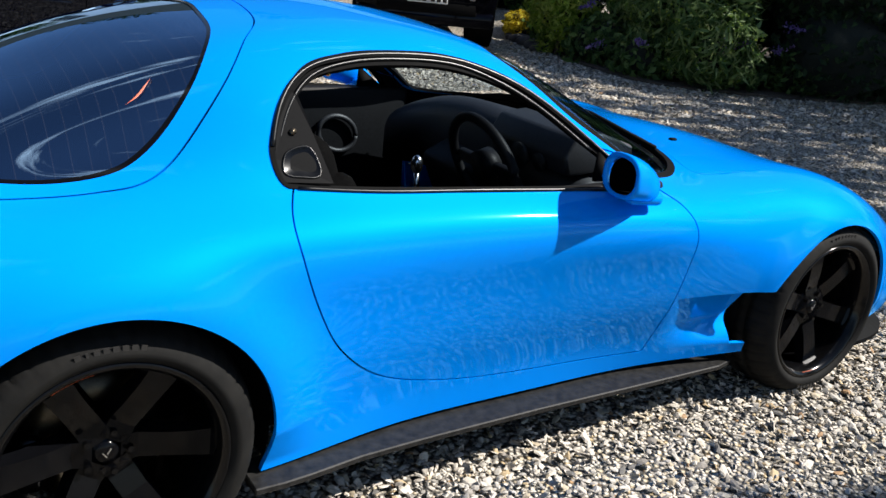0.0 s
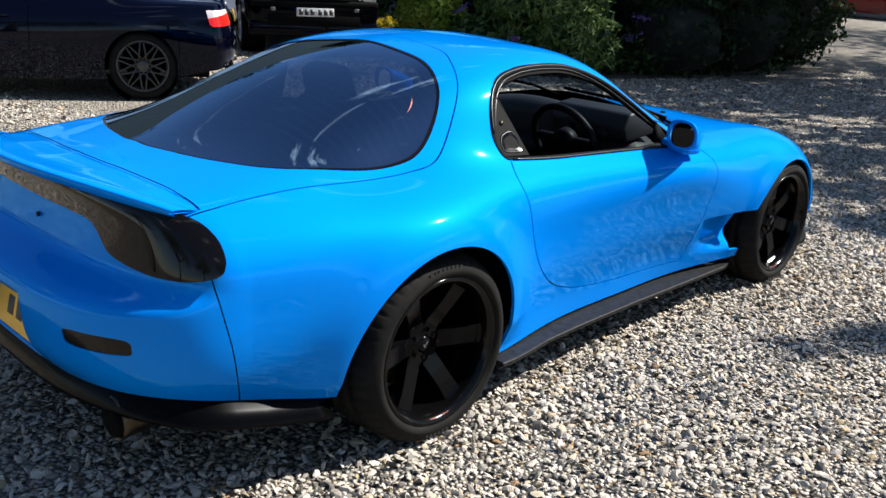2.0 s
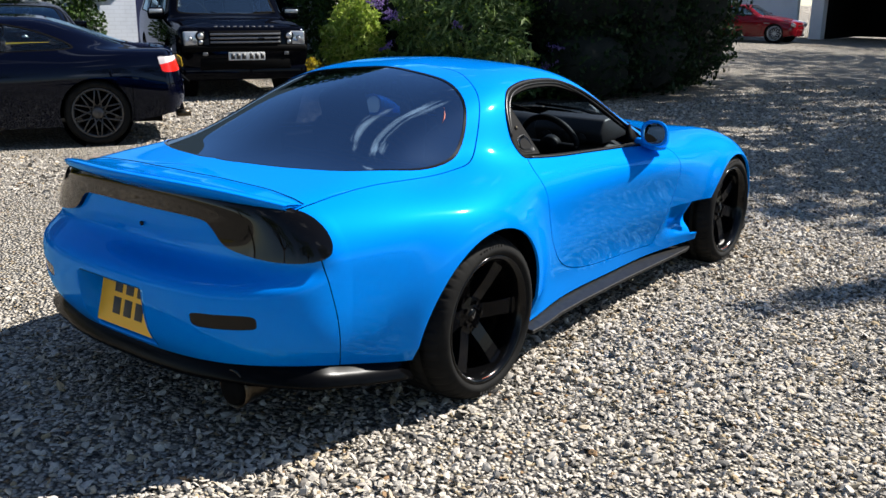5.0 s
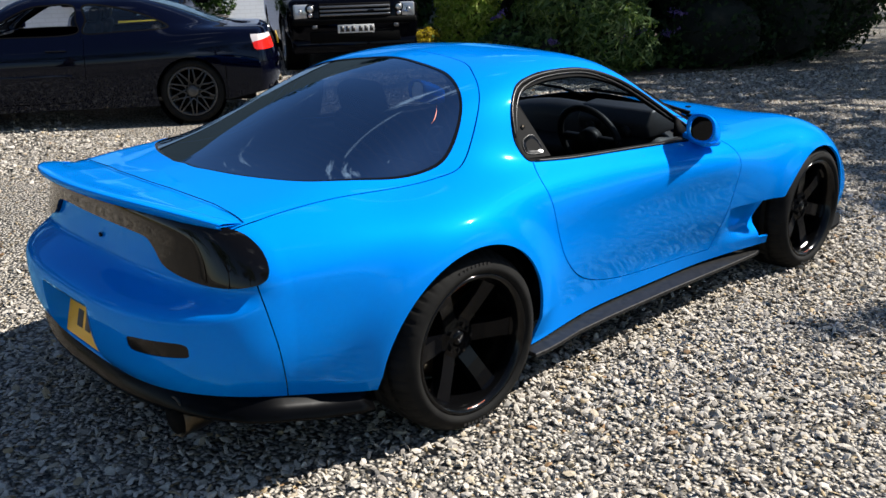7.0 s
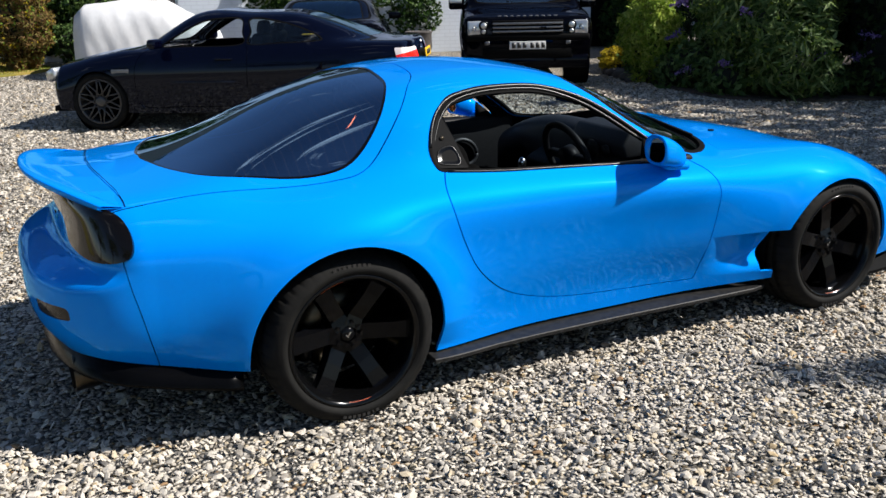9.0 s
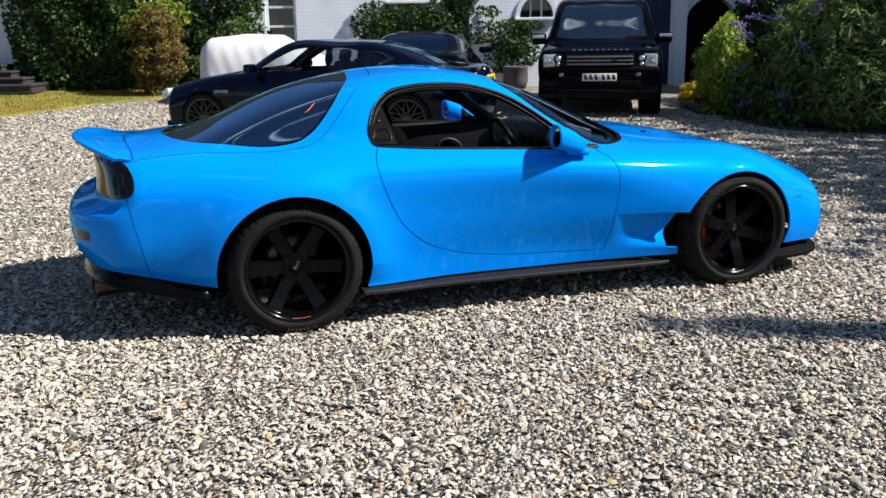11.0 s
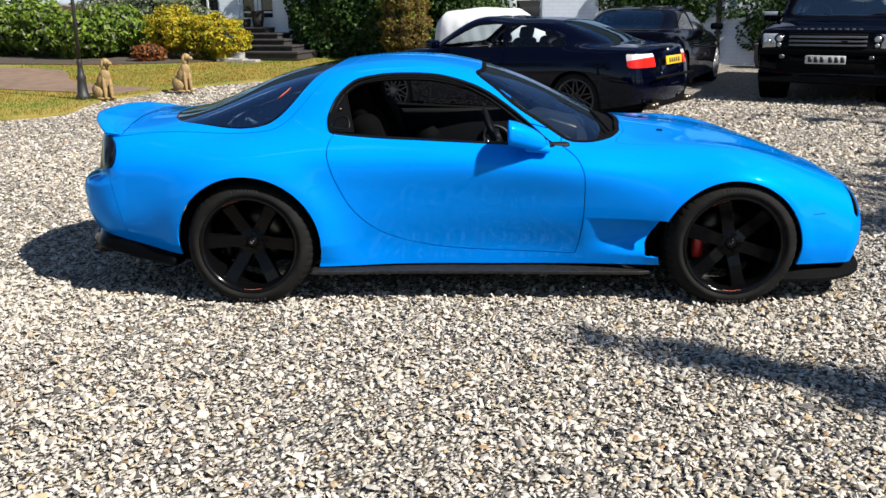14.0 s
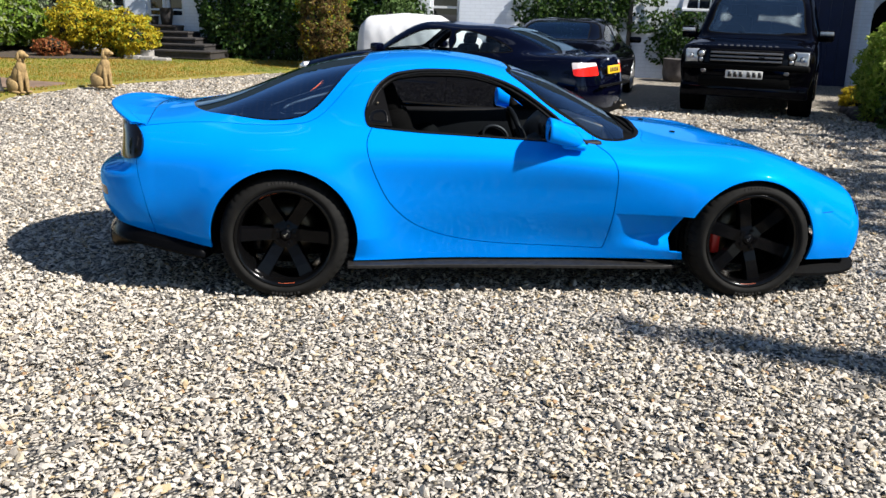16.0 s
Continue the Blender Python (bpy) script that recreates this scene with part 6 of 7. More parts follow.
# ---- parked vehicles ----
M_NAVY = paint("midnight_paint", (0.0007, 0.0009, 0.0046), 1.36, (0.7, 0.8, 1.0))
M_BLACKPAINT = paint("black_paint", (0.0010, 0.0010, 0.0018), 1.27, (0.5, 0.55, 0.68))
M_REDPAINT = paint("red_paint", (0.16, 0.004, 0.008), 1.45)
M_CARGLASS = glass("car_window", (0.62, 0.72, 0.74), 1.6)
M_SCREEN = glass("dark_rear_screen", (0.10, 0.14, 0.20), 1.7, (0.5, 0.75, 1.0))
M_FRONTSCREEN = glass("clear_front_screen", (0.55, 0.66, 0.68), 2.7, (0.8, 0.95, 1.0))
M_GUN = mottled("gunmetal_rim", (0.045, 0.043, 0.042), (0.085, 0.082, 0.078), 30, 0.38, 0.05, 0.001, 0.5)
M_SILVER = mottled("silver_rim", (0.45, 0.45, 0.46), (0.6, 0.6, 0.6), 30, 0.3, 0.05, 0.001, 0.8)
M_TAIL = material("red_tail_lens", (0.75, 0.012, 0.008), 0.25, 0, 0.15)
M_TAILWHITE = material("clear_tail_lens", (0.62, 0.56, 0.55), 0.25, 0, 0.15)
M_YELLOWPLATE = material("yellow_number_plate", (0.62, 0.38, 0.015), 0.4)
M_WHITEPLATE = material("white_number_plate", (0.55, 0.55, 0.54), 0.4)
M_GREYGRILLE = material("grille_metal", (0.16, 0.16, 0.165), 0.3, 0.7)
M_HEAD = material("headlamp_lens", (0.42, 0.43, 0.44), 0.12, 0.5, 1.0)
M_COVER = mottled("white_cover_cloth", (0.44, 0.44, 0.45), (0.54, 0.54, 0.55), 2.5, 0.85, 0.25, 0.03)


def shell(stations, lines, x_rear, x_front, rear, front, nx=150, nv=60):
    """A body of one half from character lines, closed by rounded ends; rear and front are (keys, reach, lifts, power)."""
    lines = np.array(lines)
    top = len(lines) - 1
    vs = np.linspace(0, top, nv)

    def sect(xs):
        at = np.array([[spline(stations, line[:, k], xs) for k in (0, 1)] for line in lines])
        out = np.zeros((len(xs), nv, 2))
        kk = np.clip(vs.astype(int), 0, top - 1)
        for i in range(len(xs)):
            p = at[:, :, i]
            p = np.vstack([p, p[-2] * (-1, 1)])
            t = np.concatenate([[0], np.cumsum(np.linalg.norm(np.diff(p, axis=0), axis=1) ** 0.7)])
            out[i] = spline(t, p, t[kk] + (vs - kk) * (t[kk + 1] - t[kk]))
        return out

    xs = np.linspace(x_rear, x_front, nx)
    sc = sect(xs)
    gr = np.stack([np.repeat(xs[:, None], nv, 1), -sc[:, :, 0], sc[:, :, 1]], 2)
    gr[:, -1, 1] = 0
    sides = sheet(gr)
    ends = []
    w = np.linspace(0, 1, 40) ** 1.25
    for x0, (keys, reach, lifts, power), step in ((x_rear, rear, .01), (x_front, front, -.01)):
        pr = sect(np.array([x0, x0 + step]))
        edge, slope = pr[0], (pr[1] - pr[0]) / step
        far, lift = spline(keys, reach, vs), spline(keys, lifts, vs)
        th = w * math.pi / 2
        c, s = np.cos(th)[:, None] ** (2 / power), np.sin(th)[:, None] ** (2 / power)
        out = (far - x0)[None] * s
        y = -(edge[None, :, 0] + slope[None, :, 0] * out * .8) * c
        y[:, -1] = 0
        z = edge[None, :, 1] + slope[None, :, 1] * out * (1 - s**2) + lift[None] * s**2
        e3 = np.stack([x0 + out, y, z], 2)
        ends.append(sheet(e3[::-1] if step > 0 else e3))
    n3 = sides.n.reshape(-1, nv, 3)
    ends[0].n.reshape(-1, nv, 3)[-1] = n3[0]
    ends[1].n.reshape(-1, nv, 3)[0] = n3[-1]
    return sides.plus(ends[0]).plus(ends[1])


def road_wheel(parent, x, y, r, rim, width, mat, style, z=None):
    """A wheel whose face looks outward from the car's side."""
    w = new("wheel")
    w.parent = parent
    sgn = -1 if y < 0 else 1
    w.matrix_local = pose(x, y, (z if z is not None else r), 0, 0, 0 if sgn < 0 else 180)
    part("tyre", lathe([(rim, .02), (rim + .01, 0), (r - .03, -.006), (r - .006, .02), (r, .05), (r, width - .05), (r - .01, width), (rim, width)], 56), M_RUBBER, w)
    part("rim", lathe([(rim + .004, .012), (rim + .004, .0), (rim - .012, .004), (rim - .02, .03), (rim - .03, .14)], 48), mat, w)
    part("brake_disc", lathe([(.05, .10), (.17, .10), (.17, .12), (.05, .12)], 32), M_LINER, w)
    for k in range(10 if style == "mesh" else 5):
        n = 10 if style == "mesh" else 5
        a = 2 * math.pi * k / n
        bm = bmesh.new()
        if style == "mesh":
            for da in (-.13, .13):
                p0, p1 = Vector((.06, .020, -.020 if da > 0 else .020)), Vector(((rim - .01) * math.cos(da * 1.9), .006, (rim - .01) * math.sin(da * 1.9)))
                tube([p0, (p0 + p1) / 2 + Vector((0, .010, 0)), p1], .0088, 6, bm)
        else:
            for s0 in (-1, 1):
                add_box(bm, (rim - .06, .03, .028), ((rim + .03) / 2, .014, s0 * .022), (0, s0 * -5, 0), .006, 1)
        bmesh.ops.rotate(bm, cent=(0, 0, 0), matrix=Matrix.Rotation(a, 3, "Y"), verts=bm.verts)
        part("spoke", bm, mat, w)
    part("hub", lathe([(.001, .002), (.035, .002), (.06, .012), (.065, .05)], 24), mat, w)
    return w


def split_out(body, field):
    """Cuts a region out of a body: the region and the rest."""
    return body.cut(field(body))


COUPE_X = [-2.10, -1.80, -1.365, -0.90, -0.30, 0.30, 0.70, 1.00, 1.365, 1.90]
C_SILL = np.array([[.81, .84, .87, .86, .85, .85, .86, .87, .87, .82], [.29, .24, .20, .19, .19, .19, .19, .20, .20, .24]]).T
C_MID = np.array([[.85, .88, .895, .89, .885, .885, .89, .895, .895, .85], [.50, .50, .50, .48, .47, .46, .46, .47, .48, .45]]).T
C_WAIST = np.array([[.83, .865, .885, .88, .875, .875, .88, .885, .87, .80], [.78, .80, .80, .78, .76, .75, .74, .73, .71, .62]]).T
C_BELT = np.array([[.77, .79, .79, .80, .805, .81, .81, .80, .77, .70], [.945, .960, .965, .955, .93, .91, .90, .88, .83, .72]]).T
C_SIDE = np.array([[.62, .63, .67, .69, .70, .70, .76, .67, .62, .56], [.99, 1.0, 1.04, 1.14, 1.17, 1.16, .945, .92, .86, .75]]).T
C_RAIL = np.array([[.46, .48, .55, .56, .565, .56, .66, .48, .44, .40], [1.0, 1.015, 1.13, 1.295, 1.325, 1.305, 1.02, .94, .875, .765]]).T
C_ROOF = np.array([[.24, .25, .30, .30, .30, .30, .36, .26, .23, .20], [1.005, 1.025, 1.18, 1.34, 1.365, 1.35, 1.12, .955, .885, .775]]).T
C_MIDDLE = np.array([[0.0] * 10, [1.008, 1.03, 1.19, 1.35, 1.375, 1.36, 1.15, .96, .89, .78]]).T


def coupe(name, label, paint_mat, at, wheel_mat, tails=True, group="", window_down=False):
    """A two-door saloon-shaped coupe facing +x."""
    ob = thing(name, label, "car", at, group)
    body = shell(COUPE_X, [C_SILL, C_MID, C_WAIST, C_BELT, C_SIDE, C_RAIL, C_ROOF, C_MIDDLE], -2.10, 1.90,
                 (np.arange(8), [-2.31, -2.36, -2.31, -2.25, -2.19, -2.16, -2.13, -2.10], [.02, 0, 0, 0, 0, 0, 0, 0], 2.3),
                 (np.arange(8), [2.10, 2.14, 2.13, 2.08, 2.02, 1.97, 1.93, 1.90], [-.02, -.02, -.03, -.04, -.03, -.02, -.01, 0], 2.0))
    arches = ((-1.365, .32, .355), (1.365, .32, .345))
    for cx, cz, r in arches:
        body = body.cut(np.hypot(body.v[:, 0] - cx, body.v[:, 2] - cz) - r)[1]
    front_w = loop([(-.28, .965), (-.30, 1.12), (-.27, 1.285), (.0, 1.292), (.18, 1.255), (.42, 1.115), (.62, .955), (.3, .945)], 6)
    rear_w = loop([(-.36, .968), (-.38, 1.12), (-.36, 1.282), (-.62, 1.268), (-.95, 1.165), (-1.18, 1.035), (-1.10, .992), (-.7, .975)], 6)
    screen = loop([(.30, 0), (.33, .35), (.40, .52), (.62, .60), (.78, .62), (.90, .5), (1.02, .25), (1.04, 0), (.8, -.5), (.4, -.5)], 6)
    back = loop([(-.92, 0), (-.95, .35), (-1.05, .48), (-1.35, .52), (-1.62, .53), (-1.72, .35), (-1.75, 0), (-1.5, -.5), (-1.0, -.5)], 6)
    fields = [("side_window", lambda s, o=o: np.where((s.v[:, 2] > .9) & (np.abs(s.v[:, 1]) > .3), inside(profile(s), o), 9.0), M_CARGLASS) for o in (front_w, rear_w)]
    fields += [("windscreen", lambda s: np.where(s.v[:, 2] > .85, inside(plan(s), screen), 9.0), M_CARGLASS), ("rear_window", lambda s: np.where(s.v[:, 2] > .95, inside(plan(s), back), 9.0), M_SCREEN)]
    for nm, f, mat in fields:
        pane, body = split_out(body, f)
        pane, seal = pane.cut(f(pane) + .014)
        down = window_down and nm == "side_window" and pane.v[:, 0].max() > .2
        for q in () if down else ((pane, pane.mirror()) if nm == "side_window" else (pane.plus(pane.mirror()),)):
            q.moved(-.006).ob(nm, mat, ob, "", .004)
        for q in (seal, seal.mirror()):
            q.moved(-.001).ob("window_seal", M_BLACKTRIM, ob, "", .012)
    # doors and lids by their shut lines
    door_o = loop([(-.33, .955), (-.36, .75), (-.34, .40), (-.25, .27), (.4, .26), (.86, .27), (.92, .5), (.90, .75), (.80, .90), (.55, .955), (0, .955)], 6)
    fd = lambda s: np.where(s.v[:, 2] < .975, inside(profile(s), door_o), 9.0)
    dr, body = split_out(body, fd)
    dr = dr.cut(fd(dr) + .006)[0]
    boot_o = loop([(-1.80, 0), (-1.78, .5), (-1.80, .66), (-2.0, .70), (-2.3, .66), (-2.5, .4), (-2.5, -.5), (-1.8, -.5)], 6)
    fb = lambda s: np.where(s.v[:, 2] > .74, inside(plan(s), boot_o), 9.0)
    bt, body = split_out(body, fb)
    bt = bt.cut(fb(bt) + .005)[0]
    if tails:
        def fl(s):
            return np.maximum.reduce([s.v[:, 2] - .905, .728 - s.v[:, 2], s.v[:, 0] + 2.06 - .25 * (s.v[:, 2] - .8), .47 - np.abs(s.v[:, 1])])

        rounds = []
        for src in (body, bt):
            lamp_q, src_rest = split_out(src, fl)
            rounds.append((lamp_q, src_rest))
        body, bt = rounds[0][1], rounds[1][1]
        lamp_q = rounds[0][0].plus(rounds[1][0])
        red_q, clear_q = lamp_q.cut(lamp_q.v[:, 2] - .848 + .22 * (lamp_q.v[:, 0] + 2.2))
        for flip in (False, True):
            m = (lambda q: q.mirror()) if flip else (lambda q: q)
            lamp_ob = m(red_q).moved(.004).ob("tail_lamp", M_TAIL, ob, "red and clear tail lamp", .02)
            m(clear_q).moved(.004).ob("indicator_lens", M_TAILWHITE, lamp_ob, "pale clear upper lens", .02)
    fbump = lambda q: np.maximum(q.v[:, 0] + 1.74, q.v[:, 2] - .60)
    bmp, body = split_out(body, fbump)
    bmp = bmp.cut(fbump(bmp) + .006)[0].moved(.010)
    bmp.plus(bmp.mirror()).ob("rear_bumper", paint_mat, ob)
    for q in (dr, dr.mirror()):
        q.ob("door", paint_mat, ob)
    bt.plus(bt.mirror()).ob("boot_lid", paint_mat, ob)
    body.plus(body.mirror()).ob("body", paint_mat, ob)
    part("underbody", box((4.1, 1.5, .06), (0, 0, .24)), M_LINER, ob)
    part("cabin", box((2.0, 1.3, .35), (-.2, 0, .62), (0, 0, 0), .05), M_CABIN, ob)
    for cx, cz, r in arches:
        for sgn in (-1, 1):
            bm = lathe([(r + .01, 0), (r + .01, .3), (.05, .3)], 36)
            bmesh.ops.transform(bm, matrix=pose(cx, sgn * .86, cz, 0, 0, 0 if sgn < 0 else 180), verts=bm.verts)
            part("wheel_housing", bm, M_LINER, ob)
            road_wheel(ob, cx, sgn * .865, .325, .245, .24, wheel_mat, "mesh")
    for y in (-.36, .36):
        bm = box((.14, .46, .55), (-.35, y, .82), (0, -15, 0), .06, 3)
        add_box(bm, (.10, .26, .17), (-.43, y, 1.16), (0, -12, 0), .04, 3)
        part("seat", bm, M_CABIN, ob)
    for sgn in (-1, 1):
        bm = box((.10, .20, .12), (.62, sgn * .97, 1.0), (0, 0, sgn * -8), .035, 3)
        part("door_mirror", bm, paint_mat, ob)
        part("door_handle", box((.20, .03, .03), (-.10, sgn * .875, .80), (0, 0, 0), .012), paint_mat, ob)
        part("side_strip", box((1.05, .012, .035), (.30, sgn * .886, .53), (0, 0, 0), .004), paint_mat, ob)
        part("wing_grille", box((.20, .012, .05), (1.08 - .0, sgn * .892, .66), (0, 0, 0), .004), M_GREYGRILLE, ob)
        part("headlamp", box((.20, .30, .13), (2.0, sgn * .62, .62), (0, 20, sgn * -25), .03), M_HEAD, ob)
    part("rear_bumper_strip", box((.02, 1.3, .03), (-2.375, 0, .60), (0, 0, 0), .008), M_BLACKTRIM, ob)
    pl = part("number_plate", box((.014, .52, .115), (-2.345, 0, .80), (0, 6, 0), .003), M_YELLOWPLATE, ob, "yellow rear number plate")
    for k in range(5):
        part("plate_bar", box((.004, .042, .062), (-2.354, -.15 + .075 * k, .80), (0, 6, 0)), M_INK, pl)
    part("boot_badge", cyl(.035, .035, .012, pose(-2.255, 0, .92, 0, 90, 0), 20), M_SILVER, ob)
    for y in (-.62, -.52, .52, .62):
        part("tail_pipe", cyl(.038, .038, .16, pose(-2.30, y, .27, 0, 90, 0), 18), M_STEEL, ob)
    part("rear_diffuser", box((.10, 1.1, .14), (-2.27, 0, .30), (0, 12, 0), .02), M_BLACKTRIM, ob)
    part("grille", box((.05, .62, .18), (2.10, 0, .52), (0, 10, 0), .02), M_BLACKTRIM, ob)
    # short overhangs
    for o in ob.children_recursive:
        if o.type == "MESH" and o.parent.name.split(".")[0] != "wheel":
            for v in o.data.vertices:
                if v.co.x < -1.45:
                    v.co.x = -1.45 + (v.co.x + 1.45) * .91
                elif v.co.x > 1.45:
                    v.co.x = 1.45 + (v.co.x - 1.45) * .85
                if v.co.z > .66:
                    v.co.z = .66 + (v.co.z - .66) * .87
    return ob


coupe("navy_coupe", "midnight blue coupe parked on the gravel with its window down", M_NAVY, pose(.37, 6.79, float(rise(0, 6.79)), 0, 0, 148.5) @ Matrix.Scale(.965, 4), M_GUN, window_down=True)
coupe("black_coupe", "black coupe parked with its nose to the house", M_BLACKPAINT, pose(2.75, 10.15, float(rise(0, 10.15)), 0, 0, 66), M_SILVER, False)
coupe("red_car", "dark red car parked far off by the outbuilding", M_REDPAINT, pose(29.6, 9.45, float(rise(0, 9.45)), 0, 0, -88), M_SILVER, False)

# ---- the tall off-road estate car ----
SUV_X = [-2.30, -1.44, -0.60, 0.20, 0.62, 0.98, 1.44, 2.00]
S_LINES = [np.array(q).T for q in (
    [[.88, .92, .92, .92, .92, .92, .92, .90], [.42, .36, .34, .34, .34, .34, .36, .40]],
    [[.95, .975, .975, .975, .975, .975, .975, .945], [.62, .60, .58, .58, .58, .58, .60, .62]],
    [[.95, .972, .975, .975, .975, .972, .968, .935], [.92, .92, .92, .92, .92, .92, .92, .92]],
    [[.92, .935, .94, .94, .935, .925, .915, .885], [1.14, 1.14, 1.13, 1.13, 1.12, 1.08, 1.05, 1.005]],
    [[.81, .835, .84, .84, .845, .865, .80, .78], [1.44, 1.46, 1.46, 1.45, 1.35, 1.115, 1.075, 1.03]],
    [[.70, .722, .727, .722, .735, .80, .56, .54], [1.725, 1.765, 1.775, 1.765, 1.56, 1.155, 1.10, 1.05]],
    [[.40, .42, .42, .42, .42, .42, .28, .27], [1.75, 1.79, 1.80, 1.79, 1.585, 1.20, 1.095, 1.045]],
    [[0.0] * 8, [1.755, 1.80, 1.81, 1.80, 1.595, 1.215, 1.095, 1.045]])]


def off_roader(at):
    ob = thing("off_road_estate", "black upright off-road estate car facing the drive", "car", at)
    body = shell(SUV_X, S_LINES, -2.30, 2.00, (np.arange(8), [-2.42, -2.46, -2.44, -2.42, -2.38, -2.34, -2.32, -2.30], [0] * 8, 4.5),
                 (np.arange(8), [2.22, 2.245, 2.225, 2.18, 2.12, 2.06, 2.03, 2.00], [0, 0, 0, -.01, -.02, -.02, -.01, 0], 4.2), 120, 54)
    arches = ((-1.44, .40, .42), (1.44, .40, .42))
    for cx, cz, r in arches:
        body = body.cut(np.hypot(body.v[:, 0] - cx, body.v[:, 2] - cz) - r)[1]
    o1 = loop([(.02, 1.17), (.0, 1.42), (.06, 1.62), (.28, 1.62), (.50, 1.46), (.76, 1.19), (.5, 1.16)], 6)
    o2 = loop([(-.08, 1.17), (-.08, 1.42), (-.08, 1.63), (-.5, 1.64), (-.95, 1.63), (-.97, 1.4), (-.95, 1.18), (-.5, 1.165)], 6)
    o3 = loop([(-1.06, 1.18), (-1.06, 1.42), (-1.06, 1.63), (-1.6, 1.63), (-2.1, 1.60), (-2.16, 1.4), (-2.1, 1.2), (-1.6, 1.17)], 6)
    sc = loop([(.36, 0), (.38, .4), (.43, .60), (.58, .665), (.80, .705), (.96, .735), (1.02, .5), (1.05, 0), (.9, -.6), (.4, -.6)], 6)
    fields = [("side_window", lambda s, o=o: np.where((s.v[:, 2] > 1.1) & (np.abs(s.v[:, 1]) > .5), inside(profile(s), o), 9.0), M_SCREEN) for o in (o1, o2, o3)]
    fields += [("windscreen", lambda s: np.where(s.v[:, 2] > 1.07, inside(plan(s), sc), 9.0), M_FRONTSCREEN)]
    for nm, f, mat in fields:
        pane, body = split_out(body, f)
        pane, seal = pane.cut(f(pane) + .02)
        for q in ((pane, pane.mirror()) if nm == "side_window" else (pane.plus(pane.mirror()),)):
            q.moved(-.008).ob(nm, mat, ob, "", .004)
        for q in (seal, seal.mirror()):
            q.moved(-.001).ob("window_seal", M_BLACKTRIM, ob, "", .012)
    hood = loop([(1.08, 0), (1.06, .5), (1.05, .84), (1.3, .86), (1.8, .84), (2.10, .80), (2.3, 0), (2, -.6), (1.2, -.6)], 6)
    fh = lambda s: np.where((s.v[:, 2] > .95), inside(plan(s), hood), 9.0)
    hd, body = split_out(body, fh)
    hd = hd.cut(fh(hd) + .006)[0]
    hd.plus(hd.mirror()).ob("bonnet", M_BLACKPAINT, ob)
    body.plus(body.mirror()).ob("body", M_BLACKPAINT, ob)
    part("underbody", box((4.2, 1.6, .10), (0, 0, .42)), M_LINER, ob)
    part("cabin", box((2.4, 1.5, .35), (-.4, 0, .90), (0, 0, 0), .05), M_CABIN, ob)
    part("dashboard", box((.35, 1.5, .25), (.72, 0, 1.06), (0, 0, 0), .06), M_CABIN, ob)
    for cx, cz, r in arches:
        for sgn in (-1, 1):
            bm = lathe([(r + .01, 0), (r + .01, .32), (.05, .32)], 36)
            bmesh.ops.transform(bm, matrix=pose(cx, sgn * .95, cz, 0, 0, 0 if sgn < 0 else 180), verts=bm.verts)
            part("wheel_housing", bm, M_LINER, ob)
            road_wheel(ob, cx, sgn * .955, .375, .25, .26, M_SILVER, "five")
    grille = part("grille", box((.05, 1.02, .20), (2.225, 0, .855), (0, -4, 0), .012), M_BLACKTRIM, ob)
    for k in range(3):
        part("grille_bar", box((.03, 1.0, .030), (2.25, 0, .800 + .055 * k), (0, -4, 0), .008), M_GREYGRILLE, grille, "grey grille bar")
    part("grille_badge", box((.012, .09, .035), (2.268, .22, .845), (0, 0, 0), .012), M_LIP, grille)
    for k in range(10):
        part("bonnet_mark", box((.02, .045, .03), (2.165 - .012 * abs(k - 4.5) * .2, -.40 + .089 * k, 1.005), (0, 40, 0), .003), M_GREYGRILLE, ob, "grey bar across the bonnet edge")
    for sgn in (-1, 1):
        lamp = part("headlamp", box((.08, .33, .20), (2.19, sgn * .70, .85), (0, -3, sgn * -10), .02), M_HEAD, ob, "clear twin-circle headlamp")
        for y, z, r in ((-.07, .035, .07), (-.07, -.05, .05), (.075, .0, .045)):
            q = lathe([(.001, -.01), (r * .7, -.012), (r, .0), (r, .02)], 24)
            bmesh.ops.transform(q, matrix=pose(2.232, sgn * .70 + y * sgn, .85 + z, 0, 0, 90), verts=q.verts)
            part("lamp_ring", q, M_LIP, lamp)
            q = lathe([(.001, -.022), (r * .45, -.020), (r * .62, -.012), (r * .62, .0)], 20)
            bmesh.ops.transform(q, matrix=pose(2.232, sgn * .70 + y * sgn, .85 + z, 0, 0, 90), verts=q.verts)
            part("lamp_bulb", q, M_SILVER, lamp)
        part("side_repeater", box((.06, .07, .12), (2.13, sgn * .885, .855), (0, 0, sgn * -35), .012), M_SMOKE, ob)
        part("fog_lamp", box((.03, .07, .05), (2.262, sgn * .58, .64), (0, 0, 0), .012), M_GREYGRILLE, ob)
        part("door_mirror", box((.12, .24, .18), (.80, sgn * 1.03, 1.17), (0, 0, sgn * -8), .04, 3), M_BLACKPAINT, ob)
        part("mirror_cap", box((.02, .20, .06), (.868, sgn * 1.04, 1.205), (0, 0, sgn * -8), .01), M_SILVER, ob)
        part("wiper", tube([(1.06, sgn * .1 + .15, 1.13), (.98, sgn * .35 + .1, 1.19), (.97, sgn * .45 + .30, 1.195)], .012, 6), M_BLACKTRIM, ob)
    part("front_bumper_trim", box((.06, 1.78, .10), (2.235, 0, .715), (0, 0, 0), .03), M_BLACKTRIM, ob)
    part("lower_bumper", box((.16, 1.80, .20), (2.15, 0, .37), (0, 0, 0), .05, 3), M_BLACKPAINT, ob)
